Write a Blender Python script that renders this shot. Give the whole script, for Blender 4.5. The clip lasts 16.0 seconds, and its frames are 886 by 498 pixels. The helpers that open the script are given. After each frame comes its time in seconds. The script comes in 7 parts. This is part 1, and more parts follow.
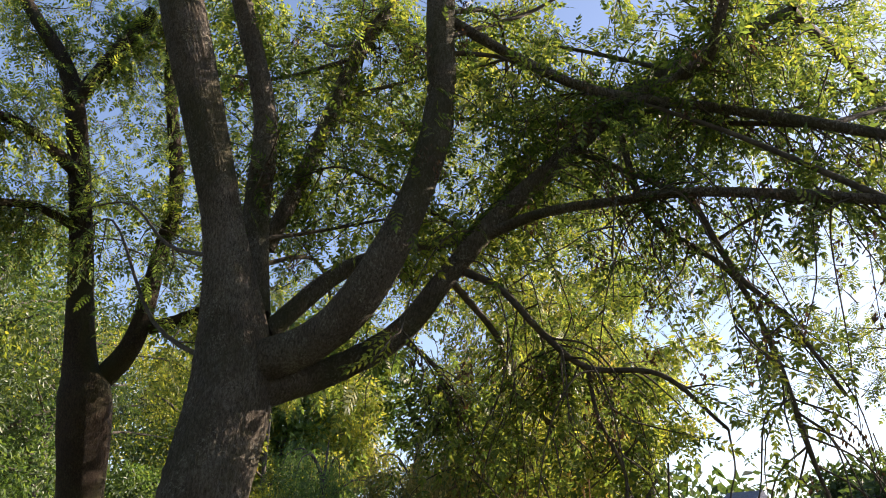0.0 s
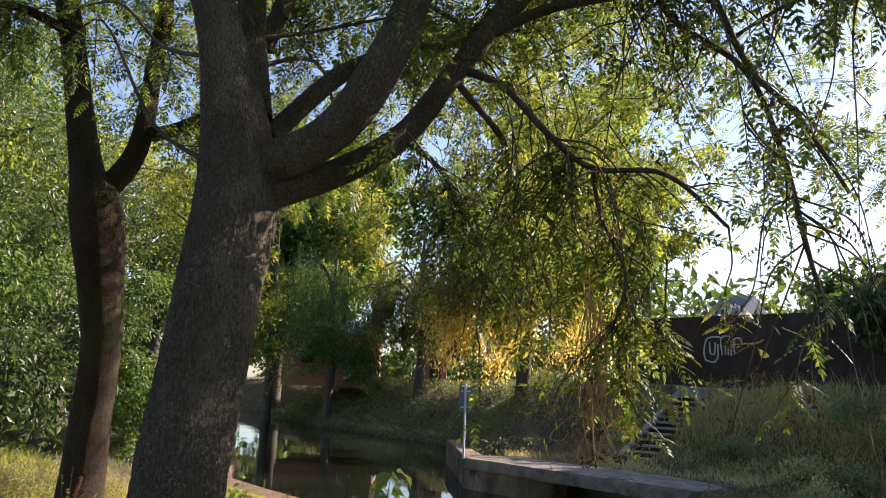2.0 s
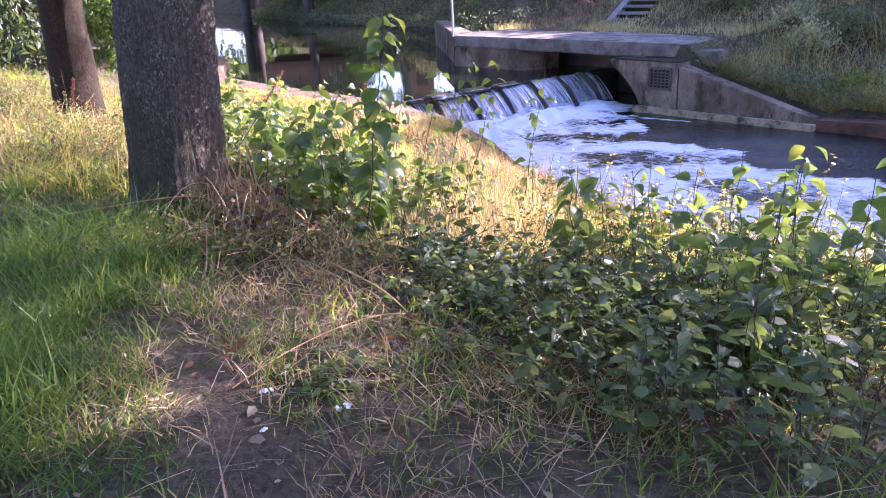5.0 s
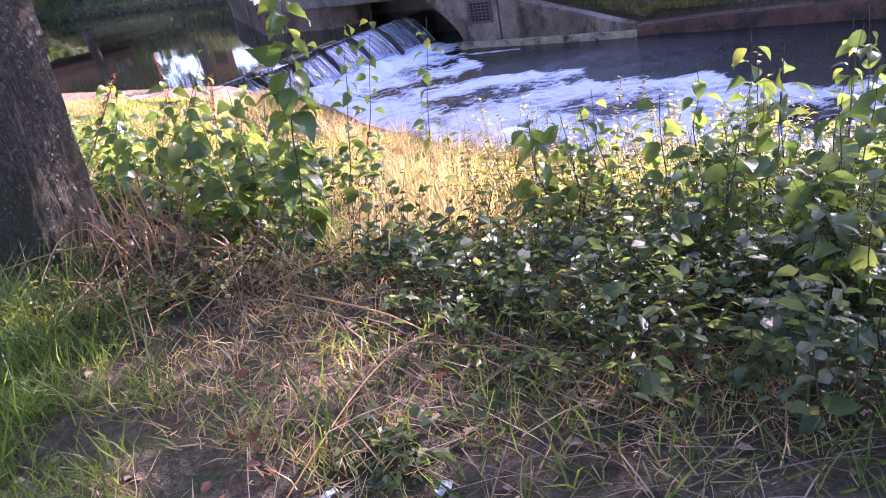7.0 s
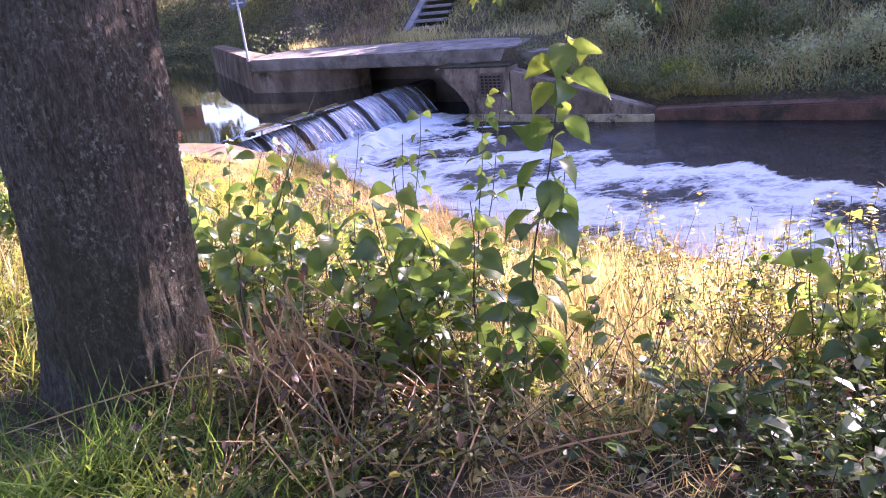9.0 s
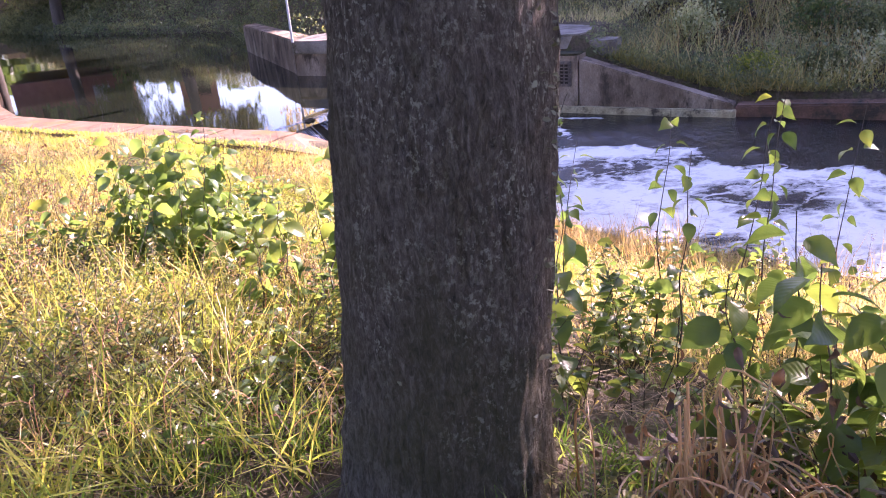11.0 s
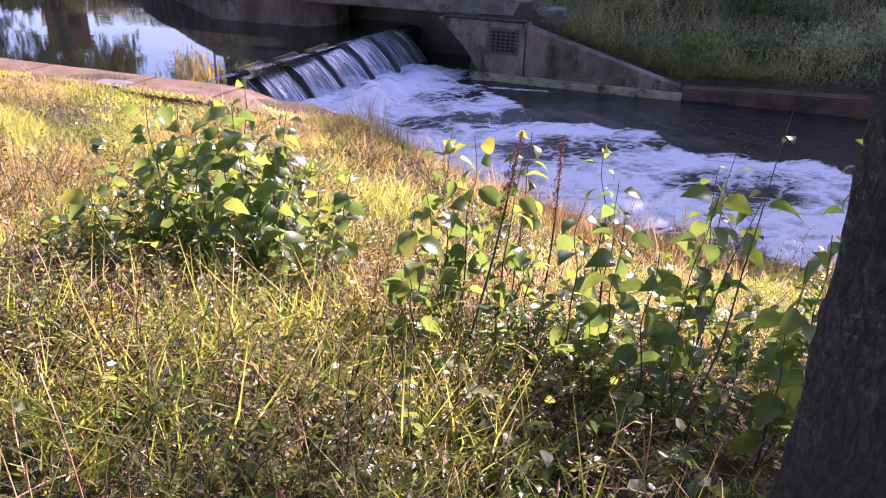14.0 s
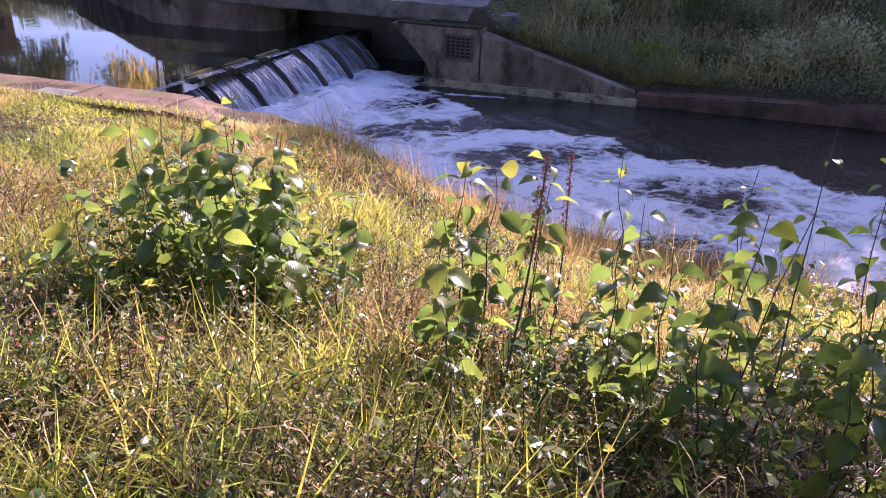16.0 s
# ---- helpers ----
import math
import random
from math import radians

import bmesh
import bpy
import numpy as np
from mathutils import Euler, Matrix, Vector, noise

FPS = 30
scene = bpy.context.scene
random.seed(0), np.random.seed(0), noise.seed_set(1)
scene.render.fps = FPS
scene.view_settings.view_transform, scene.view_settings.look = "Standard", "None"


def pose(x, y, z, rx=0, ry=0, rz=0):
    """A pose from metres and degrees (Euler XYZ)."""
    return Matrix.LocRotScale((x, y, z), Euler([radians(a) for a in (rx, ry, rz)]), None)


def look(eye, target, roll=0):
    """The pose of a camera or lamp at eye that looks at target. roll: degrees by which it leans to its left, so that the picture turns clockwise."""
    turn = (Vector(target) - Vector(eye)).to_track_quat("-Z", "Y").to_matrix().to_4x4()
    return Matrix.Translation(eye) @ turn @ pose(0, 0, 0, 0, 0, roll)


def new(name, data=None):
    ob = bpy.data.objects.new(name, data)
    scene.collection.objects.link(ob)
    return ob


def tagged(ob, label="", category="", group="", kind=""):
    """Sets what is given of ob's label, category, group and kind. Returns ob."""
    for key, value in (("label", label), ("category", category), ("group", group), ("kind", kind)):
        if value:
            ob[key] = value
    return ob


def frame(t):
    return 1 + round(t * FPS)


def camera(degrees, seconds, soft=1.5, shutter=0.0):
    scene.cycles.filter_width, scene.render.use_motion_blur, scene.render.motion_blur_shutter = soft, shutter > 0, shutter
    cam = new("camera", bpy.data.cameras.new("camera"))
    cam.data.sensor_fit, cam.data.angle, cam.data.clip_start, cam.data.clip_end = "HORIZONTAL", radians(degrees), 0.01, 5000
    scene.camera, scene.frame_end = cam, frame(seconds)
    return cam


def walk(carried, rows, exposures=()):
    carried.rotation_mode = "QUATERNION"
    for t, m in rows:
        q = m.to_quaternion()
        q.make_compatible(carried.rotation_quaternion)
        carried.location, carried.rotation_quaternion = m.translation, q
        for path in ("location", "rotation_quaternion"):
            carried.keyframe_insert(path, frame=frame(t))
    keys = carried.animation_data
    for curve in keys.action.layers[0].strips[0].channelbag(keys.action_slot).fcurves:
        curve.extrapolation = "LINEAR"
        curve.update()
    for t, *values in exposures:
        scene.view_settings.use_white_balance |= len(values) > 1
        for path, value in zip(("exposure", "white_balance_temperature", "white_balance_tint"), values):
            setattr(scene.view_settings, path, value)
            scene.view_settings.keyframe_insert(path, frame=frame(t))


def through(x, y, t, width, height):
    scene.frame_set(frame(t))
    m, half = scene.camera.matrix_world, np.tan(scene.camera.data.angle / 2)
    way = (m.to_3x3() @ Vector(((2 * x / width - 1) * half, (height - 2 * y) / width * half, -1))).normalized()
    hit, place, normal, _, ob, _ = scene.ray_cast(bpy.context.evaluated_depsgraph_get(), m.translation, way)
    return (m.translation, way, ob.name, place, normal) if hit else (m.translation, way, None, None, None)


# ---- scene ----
# ---------- camera and walk ----------
cam = camera(60.2, 16.0, soft=1.0)
PATH = [
    (0, (0.005, 0.001, 1.683), (-0.175, 1.818, 2.497), 3.0),
    (0.5, (0.003, 0.001, 1.702), (-0.18, 1.847, 2.449), 3.0),
    (1, (-0.003, 0.012, 1.681), (-0.185, 1.901, 2.315), 2.9),
    (1.5, (0.002, 0.041, 1.638), (-0.181, 1.971, 2.131), 2.8),
    (2, (0.005, 0.056, 1.607), (-0.177, 2.016, 1.959), 2.7),
    (2.5, (0.006, 0.086, 1.571), (-0.172, 2.07, 1.743), 2.6),
    (3, (-0.002, 0.114, 1.52), (-0.17, 2.105, 1.434), 2.2),
    (3.5, (0.002, 0.108, 1.462), (-0.163, 2.071, 1.118), 1.5),
    (4, (0.006, 0.114, 1.415), (-0.158, 2.044, 0.915), -0.1),
    (4.5, (0.009, 0.125, 1.379), (-0.152, 2.03, 0.791), -1.8),
    (4.7, (-0.001, 0.15, 1.356), (-0.163, 2.041, 0.725), -2.2),
    (6.8, (-0.532, 0.732, 1.37), (-0.347, 2.544, 0.544), -11.1),
    (7, (-0.617, 0.819, 1.365), (-0.366, 2.62, 0.532), -11.3),
    (7.5, (-0.857, 1.246, 1.361), (-0.543, 3.043, 0.542), -9.7),
    (8, (-1.076, 1.485, 1.373), (-0.685, 3.31, 0.653), -8.5),
    (8.5, (-1.324, 1.749, 1.368), (-0.918, 3.577, 0.665), -8.2),
    (9, (-1.535, 2.027, 1.398), (-1.113, 3.854, 0.702), -6.4),
    (9.5, (-1.841, 2.276, 1.416), (-1.414, 4.099, 0.712), -5.6),
    (10, (-2.122, 2.574, 1.409), (-1.705, 4.392, 0.687), -5.3),
    (10.2, (-2.211, 2.704, 1.415), (-1.797, 4.522, 0.692), -5.3),
    (12.3, (-3.233, 3.698, 1.577), (-2.644, 5.445, 0.8), -0.5),
    (12.5, (-3.308, 3.758, 1.577), (-2.659, 5.481, 0.796), 0.1),
    (13, (-3.435, 3.94, 1.555), (-2.756, 5.647, 0.764), 0.5),
    (13.5, (-3.505, 4.132, 1.556), (-2.81, 5.813, 0.725), 0.8),
    (14, (-3.64, 4.35, 1.533), (-2.909, 6.006, 0.682), 1.5),
    (14.5, (-3.76, 4.492, 1.535), (-2.894, 6.091, 0.702), 2.5),
    (15, (-3.795, 4.611, 1.534), (-2.92, 6.207, 0.705), 2.4),
    (15.5, (-3.815, 4.696, 1.529), (-2.942, 6.289, 0.693), 2.4),
    (16, (-3.856, 4.737, 1.537), (-2.983, 6.329, 0.697), 2.5),
]
EXPOSURE = [(0, 1.44, 6650, 20), (1, 1.46, 6550, 20), (2, 1.50, 6450, 21), (3, 1.42, 5700, 24), (3.5, 1.74, 5450, 36), (4, 2.30, 5400, 42), (4.5, 2.74, 5450, 48), (7, 2.80, 5500, 55), (8, 2.78, 5550, 56), (9, 2.82, 5650, 56), (10, 2.84, 5950, 57), (12.5, 2.46, 6000, 57), (13.5, 2.14, 5900, 57), (14.5, 1.98, 5650, 56), (16, 1.73, 5640, 55)]
walk(cam, [(t, look(eye, target, roll)) for t, eye, target, roll in PATH], EXPOSURE)

# ---------- daylight ----------
SUN_AZ, SUN_EL = radians(62), radians(28)
world = bpy.data.worlds.new("sky")
scene.world = world
world.use_nodes = True
sky = world.node_tree.nodes.new("ShaderNodeTexSky")
sky.sky_type, sky.sun_disc = "NISHITA", False
sky.sun_elevation, sky.sun_rotation = SUN_EL, SUN_AZ
sky.air_density, sky.dust_density, sky.ozone_density = 1.0, 0.9, 1.3
world.node_tree.nodes["Background"].inputs[1].default_value = 0.095
world.node_tree.links.new(sky.outputs[0], world.node_tree.nodes["Background"].inputs[0])
sun = new("sun", bpy.data.lights.new("sun", "SUN"))
sun.data.energy, sun.data.angle, sun.data.color = 5.0, radians(0.5), (1.0, 0.87, 0.68)
TO_SUN = Vector((math.sin(SUN_AZ) * math.cos(SUN_EL), math.cos(SUN_AZ) * math.cos(SUN_EL), math.sin(SUN_EL)))
sun.matrix_world = look((0, 0, 40), Vector((0, 0, 40)) - TO_SUN)

# ---------- materials ----------
def mat_base(name):
    m = bpy.data.materials.new(name)
    m.use_nodes = True
    nt = m.node_tree
    return m, nt, nt.nodes["Principled BSDF"]


def node(nt, kind, **values):
    n = nt.nodes.new(kind)
    for key, value in values.items():
        n.inputs[key.replace("_", " ")].default_value = value
    return n


def ramp(nt, src, stops):
    r = nt.nodes.new("ShaderNodeValToRGB")
    el = r.color_ramp.elements
    while len(el) < len(stops):
        el.new(0.5)
    for e, (p, c) in zip(el, stops):
        e.position, e.color = p, (*c, 1.0)
    nt.links.new(src, r.inputs[0])
    return r.outputs[0]


def mixed(nt, fac, a, b, blend="MIX"):
    m = nt.nodes.new("ShaderNodeMix")
    m.data_type, m.blend_type = "RGBA", blend
    if isinstance(fac, bpy.types.NodeSocket):
        nt.links.new(fac, m.inputs[0])
    else:
        m.inputs[0].default_value = fac
    for k, v in ((6, a), (7, b)):
        if isinstance(v, bpy.types.NodeSocket):
            nt.links.new(v, m.inputs[k])
        else:
            m.inputs[k].default_value = (*v, 1.0)
    return m.outputs[2]


def coords(nt, scale=(1, 1, 1), kind="Object"):
    tc = nt.nodes.new("ShaderNodeTexCoord")
    mp = nt.nodes.new("ShaderNodeMapping")
    mp.inputs["Scale"].default_value = scale
    nt.links.new(tc.outputs[kind], mp.inputs[0])
    return mp.outputs[0]


def noise_tex(nt, vec, scale, detail=4.0, rough=0.55, distort=0.0):
    n = node(nt, "ShaderNodeTexNoise", Scale=scale, Detail=detail, Roughness=rough, Distortion=distort)
    nt.links.new(vec, n.inputs["Vector"])
    return n.outputs[0]


def bump(nt, p, height, strength, dist=0.02):
    b = node(nt, "ShaderNodeBump", Strength=strength, Distance=dist)
    nt.links.new(height, b.inputs["Height"])
    nt.links.new(b.outputs[0], p.inputs["Normal"])


def leaf_mat(name, stops, rough=0.42, through=0.45, spread=1.0, gloss=0.5, ribbed=False):
    """Thin leaf: reflecting and letting light through; colour varies leaf by leaf and clump by clump."""
    m, nt, p = mat_base(name)
    geo = nt.nodes.new("ShaderNodeObjectInfo" if ribbed else "ShaderNodeNewGeometry")
    vec = coords(nt, (1, 1, 1))
    big = noise_tex(nt, vec, 0.7 / spread, 2.0)
    add = node(nt, "ShaderNodeMath")
    add.operation = "MULTIPLY_ADD"
    nt.links.new(geo.outputs["Random" if ribbed else "Random Per Island"], add.inputs[0])
    add.inputs[1].default_value = 0.55
    nt.links.new(big, add.inputs[2])
    sub = node(nt, "ShaderNodeMath")
    sub.operation = "SUBTRACT"
    nt.links.new(add.outputs[0], sub.inputs[0])
    sub.inputs[1].default_value = 0.28
    col = ramp(nt, sub.outputs[0], stops)
    nt.links.new(col, p.inputs["Base Color"])
    p.inputs["Roughness"].default_value = rough
    p.inputs["Specular IOR Level"].default_value = gloss
    if ribbed:
        # side ribs running forward from the midrib
        sep = nt.nodes.new("ShaderNodeSeparateXYZ")
        nt.links.new(vec, sep.inputs[0])
        ab = nt.nodes.new("ShaderNodeMath")
        ab.operation = "ABSOLUTE"
        nt.links.new(sep.outputs[0], ab.inputs[0])
        ch = nt.nodes.new("ShaderNodeMath")
        ch.operation = "MULTIPLY_ADD"
        ch.inputs[1].default_value = -0.8
        nt.links.new(ab.outputs[0], ch.inputs[0])
        nt.links.new(sep.outputs[1], ch.inputs[2])
        sn = nt.nodes.new("ShaderNodeMath")
        sn.operation = "MULTIPLY"
        sn.inputs[1].default_value = 62.0
        nt.links.new(ch.outputs[0], sn.inputs[0])
        wv = nt.nodes.new("ShaderNodeMath")
        wv.operation = "SINE"
        nt.links.new(sn.outputs[0], wv.inputs[0])
        bump(nt, p, wv.outputs[0], 0.1, 0.012)
    tr = nt.nodes.new("ShaderNodeBsdfTranslucent")
    warm = mixed(nt, 0.75, col, (1.0, 0.88, 0.42), "MULTIPLY")
    bright = mixed(nt, 1.0, warm, (2.6, 2.6, 2.6), "MULTIPLY")
    nt.links.new(bright, tr.inputs[0])
    mx = nt.nodes.new("ShaderNodeMixShader")
    mx.inputs[0].default_value = through
    nt.links.new(p.outputs[0], mx.inputs[1])
    nt.links.new(tr.outputs[0], mx.inputs[2])
    nt.links.new(mx.outputs[0], nt.nodes["Material Output"].inputs[0])
    return m


def rough_mat(name, stops, scale, rough=0.85, bump_strength=0.5, fine=30.0, stretch=(1, 1, 1), stain=None, spec=0.3, dist=0.02):
    """Opaque weathered surface: broad colour patches, fine grain, relief, and optional stains."""
    m, nt, p = mat_base(name)
    vec = coords(nt, stretch)
    a = noise_tex(nt, vec, scale, 5.0, 0.6)
    b = noise_tex(nt, vec, fine, 4.0, 0.65)
    col = ramp(nt, a, stops)
    grain = ramp(nt, b, [(0.25, (0.55, 0.55, 0.55)), (0.75, (1.25, 1.25, 1.25))])
    col = mixed(nt, 0.8, col, grain, "MULTIPLY")
    if stain:
        s = noise_tex(nt, vec, stain[0], 6.0, 0.7)
        fac = ramp(nt, s, [(stain[1], (0, 0, 0)), (stain[1] + 0.12, (1, 1, 1))])
        col = mixed(nt, fac, col, stain[2])
    nt.links.new(col, p.inputs["Base Color"])
    p.inputs["Roughness"].default_value = rough
    p.inputs["Specular IOR Level"].default_value = spec
    mixh = node(nt, "ShaderNodeMath")
    mixh.operation = "ADD"
    nt.links.new(a, mixh.inputs[0])
    nt.links.new(b, mixh.inputs[1])
    bump(nt, p, mixh.outputs[0], bump_strength, dist)
    return m


def bark_mat(name, dark, mid, light, lichen):
    m, nt, p = mat_base(name)
    vec = coords(nt, (1, 1, 0.4))
    fur = noise_tex(nt, vec, 66.0, 7.0, 0.78, 0.5)
    vec2 = coords(nt, (1, 1, 0.7))
    patch = noise_tex(nt, vec2, 2.2, 4.0, 0.6)
    spots = noise_tex(nt, coords(nt, (1, 1, 0.8)), 64.0, 5.0, 0.7)
    col = ramp(nt, fur, [(0.3, dark), (0.52, mid), (0.72, light)])
    col = mixed(nt, 0.6, col, ramp(nt, patch, [(0.3, (0.6, 0.58, 0.55)), (0.7, (1.2, 1.2, 1.25))]), "MULTIPLY")
    fac = ramp(nt, spots, [(0.54, (0, 0, 0)), (0.62, (0.8, 0.8, 0.8))])
    where = ramp(nt, noise_tex(nt, vec2, 5.0, 3.0, 0.6), [(0.46, (0.06, 0.06, 0.06)), (0.6, (1, 1, 1))])
    fac = mixed(nt, 1.0, fac, where, "MULTIPLY")
    col = mixed(nt, fac, col, lichen)
    # broad pale crusts broken up by the furrows, and brown-green moss
    crust = ramp(nt, noise_tex(nt, coords(nt, (1, 1, 0.8)), 1.7, 3.0, 0.55), [(0.54, (0, 0, 0)), (0.66, (0.4, 0.4, 0.4))])
    crust = mixed(nt, 1.0, crust, ramp(nt, fur, [(0.42, (0.1, 0.1, 0.1)), (0.6, (1, 1, 1))]), "MULTIPLY")
    col = mixed(nt, crust, col, tuple(1.1 * q for q in light))
    moss = ramp(nt, noise_tex(nt, vec2, 1.3, 5.0, 0.6), [(0.48, (0, 0, 0)), (0.62, (0.6, 0.6, 0.6))])
    col = mixed(nt, moss, col, (0.06, 0.062, 0.026))
    nt.links.new(col, p.inputs["Base Color"])
    p.inputs["Roughness"].default_value = 0.88
    p.inputs["Specular IOR Level"].default_value = 0.25
    bump(nt, p, fur, 1.0, 0.045)
    return m


BARK = bark_mat("grey_bark", (0.024, 0.02, 0.015), (0.135, 0.112, 0.088), (0.31, 0.278, 0.235), (0.4, 0.4, 0.32))
# browner bark, its colour also darkened for the shade on the second tree
BARK_BROWN_SHADED = bark_mat("shaded_brown_bark", (0.011, 0.007, 0.005), (0.042, 0.029, 0.019), (0.1, 0.068, 0.044), (0.085, 0.085, 0.055))
BARK_FAR = rough_mat("far_bark", [(0.3, (0.05, 0.042, 0.035)), (0.7, (0.13, 0.11, 0.09))], 3.0, stretch=(1, 1, 0.3))
TWIG = rough_mat("twig_bark", [(0.3, (0.05, 0.04, 0.03)), (0.7, (0.12, 0.1, 0.075))], 9.0)
LEAF_ASH = leaf_mat("ash_leaf", [(0.15, (0.027, 0.048, 0.016)), (0.5, (0.072, 0.117, 0.028)), (0.85, (0.2, 0.225, 0.042))], 0.42, 0.56)
# lighter copy of the ash leaf, with sunlight put into its colour
LEAF_LOW_SUNLIT = leaf_mat("sunlit_low_ash_leaf", [(0.15, (0.09, 0.13, 0.028)), (0.5, (0.16, 0.19, 0.036)), (0.85, (0.26, 0.25, 0.05))], 0.45, 0.5)
LEAF_FAR = leaf_mat("tree_leaf", [(0.15, (0.035, 0.065, 0.016)), (0.5, (0.115, 0.155, 0.024)), (0.9, (0.29, 0.28, 0.042))], 0.5, 0.5, 2.2)
LEAF_DEEP = leaf_mat("dark_tree_leaf", [(0.15, (0.022, 0.042, 0.014)), (0.5, (0.04, 0.075, 0.02)), (0.9, (0.07, 0.1, 0.03))], 0.45, 0.35, 4.0)
LEAF_MID = leaf_mat("green_tree_leaf", [(0.15, (0.028, 0.06, 0.016)), (0.5, (0.065, 0.125, 0.03)), (0.9, (0.14, 0.19, 0.045))], 0.45, 0.44, 1.5)
LEAF_OLIVE = leaf_mat("olive_leaf", [(0.15, (0.06, 0.075, 0.02)), (0.5, (0.13, 0.135, 0.035)), (0.9, (0.26, 0.2, 0.06))], 0.5, 0.45, 2.5)
LEAF_GOLD = leaf_mat("golden_leaf", [(0.15, (0.2, 0.17, 0.05)), (0.5, (0.42, 0.36, 0.13)), (0.85, (0.58, 0.49, 0.2))], 0.5, 0.55, 3.0)
LEAF_BROAD = leaf_mat("broad_leaf", [(0.1, (0.035, 0.07, 0.022)), (0.5, (0.085, 0.135, 0.038)), (0.9, (0.2, 0.23, 0.055))], 0.36, 0.5, 0.6, 0.5)
LEAF_BRAMBLE = leaf_mat("bramble_leaf", [(0.1, (0.03, 0.054, 0.026)), (0.5, (0.066, 0.104, 0.044)), (0.9, (0.14, 0.165, 0.07))], 0.42, 0.42, 0.6, 0.4)
LEAF_RIB = leaf_mat("ribbed_leaf", [(0.1, (0.045, 0.085, 0.026)), (0.5, (0.085, 0.14, 0.036)), (0.9, (0.17, 0.21, 0.045))], 0.34, 0.48, 0.6, 0.55, True)
LEAF_YELLOW = leaf_mat("yellow_leaf", [(0.2, (0.1, 0.15, 0.03)), (0.8, (0.18, 0.2, 0.042))], 0.4, 0.42, 1.0, 0.5, True)
LEAF_BANK = leaf_mat("grey_bank_herb", [(0.1, (0.15, 0.18, 0.095)), (0.5, (0.27, 0.295, 0.165)), (0.9, (0.42, 0.41, 0.27))], 0.55, 0.3, 1.2)
LEAF_SHORE = leaf_mat("shore_herb", [(0.1, (0.06, 0.085, 0.04)), (0.5, (0.12, 0.15, 0.07)), (0.9, (0.21, 0.22, 0.11))], 0.55, 0.3, 1.2)
LEAF_PALE = leaf_mat("pale_bank_grass", [(0.1, (0.16, 0.17, 0.075)), (0.5, (0.3, 0.29, 0.14)), (0.9, (0.46, 0.4, 0.24))], 0.55, 0.35, 1.2)
LEAF_SEDGE = leaf_mat("bank_herb", [(0.1, (0.065, 0.08, 0.026)), (0.5, (0.16, 0.16, 0.05)), (0.9, (0.36, 0.28, 0.12))], 0.38, 0.42, 0.7)
GRASS = leaf_mat("grass_blade", [(0.1, (0.036, 0.082, 0.017)), (0.5, (0.08, 0.145, 0.028)), (0.9, (0.2, 0.235, 0.06))], 0.4, 0.56, 0.8)
GRASS_GOLD = leaf_mat("golden_grass", [(0.1, (0.15, 0.16, 0.055)), (0.4, (0.33, 0.28, 0.14)), (0.9, (0.52, 0.45, 0.28))], 0.55, 0.35, 0.5)
GRASS_TURF = leaf_mat("turf_blade", [(0.1, (0.11, 0.16, 0.03)), (0.5, (0.22, 0.26, 0.05)), (0.9, (0.4, 0.36, 0.11))], 0.5, 0.52, 0.6)
GRASS_DRY = leaf_mat("dry_grass", [(0.1, (0.17, 0.12, 0.055)), (0.5, (0.33, 0.24, 0.11)), (0.9, (0.52, 0.42, 0.23))], 0.6, 0.25, 0.6)
LITTER = leaf_mat("dead_stems", [(0.1, (0.09, 0.055, 0.035)), (0.5, (0.2, 0.15, 0.098)), (0.9, (0.45, 0.33, 0.22))], 0.7, 0.12, 0.5)
DEADSTEM = leaf_mat("broken_stems", [(0.1, (0.14, 0.06, 0.028)), (0.5, (0.4, 0.225, 0.1)), (0.9, (0.6, 0.4, 0.21))], 0.7, 0.1, 0.3)
LICHEN = leaf_mat("lichen", [(0.1, (0.1, 0.11, 0.075)), (0.9, (0.24, 0.24, 0.18))], 0.8, 0.1)
WITHERED = leaf_mat("withered_leaf", [(0.1, (0.03, 0.018, 0.011)), (0.5, (0.07, 0.04, 0.025)), (0.9, (0.15, 0.085, 0.05))], 0.6, 0.15, 0.4)
RUST = leaf_mat("rust_seed", [(0.2, (0.1, 0.035, 0.018)), (0.8, (0.22, 0.1, 0.05))], 0.7, 0.15)
CONCRETE = rough_mat("old_concrete", [(0.3, (0.1, 0.072, 0.05)), (0.5, (0.21, 0.16, 0.115)), (0.75, (0.38, 0.31, 0.24))], 1.6, 0.85, 0.5, 40.0, (1, 1, 0.5), (1.9, 0.5, (0.055, 0.042, 0.028)), 0.3, 0.01)
CONCRETE_GREY = rough_mat("grey_concrete", [(0.3, (0.1, 0.088, 0.074)), (0.5, (0.2, 0.18, 0.155)), (0.75, (0.32, 0.295, 0.265))], 2.2, 0.88, 0.5, 45.0, (1, 1, 1), (1.7, 0.54, (0.075, 0.07, 0.045)))
CONCRETE_PALE = rough_mat("limed_concrete", [(0.3, (0.26, 0.22, 0.13)), (0.7, (0.52, 0.46, 0.3))], 5.0, 0.9, 0.6, 30.0, (1, 1, 1), (2.6, 0.52, (0.06, 0.05, 0.035)))
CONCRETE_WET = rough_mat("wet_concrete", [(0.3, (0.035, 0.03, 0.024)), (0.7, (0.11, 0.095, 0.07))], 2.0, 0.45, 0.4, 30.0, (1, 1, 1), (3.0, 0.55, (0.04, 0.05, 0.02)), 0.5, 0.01)
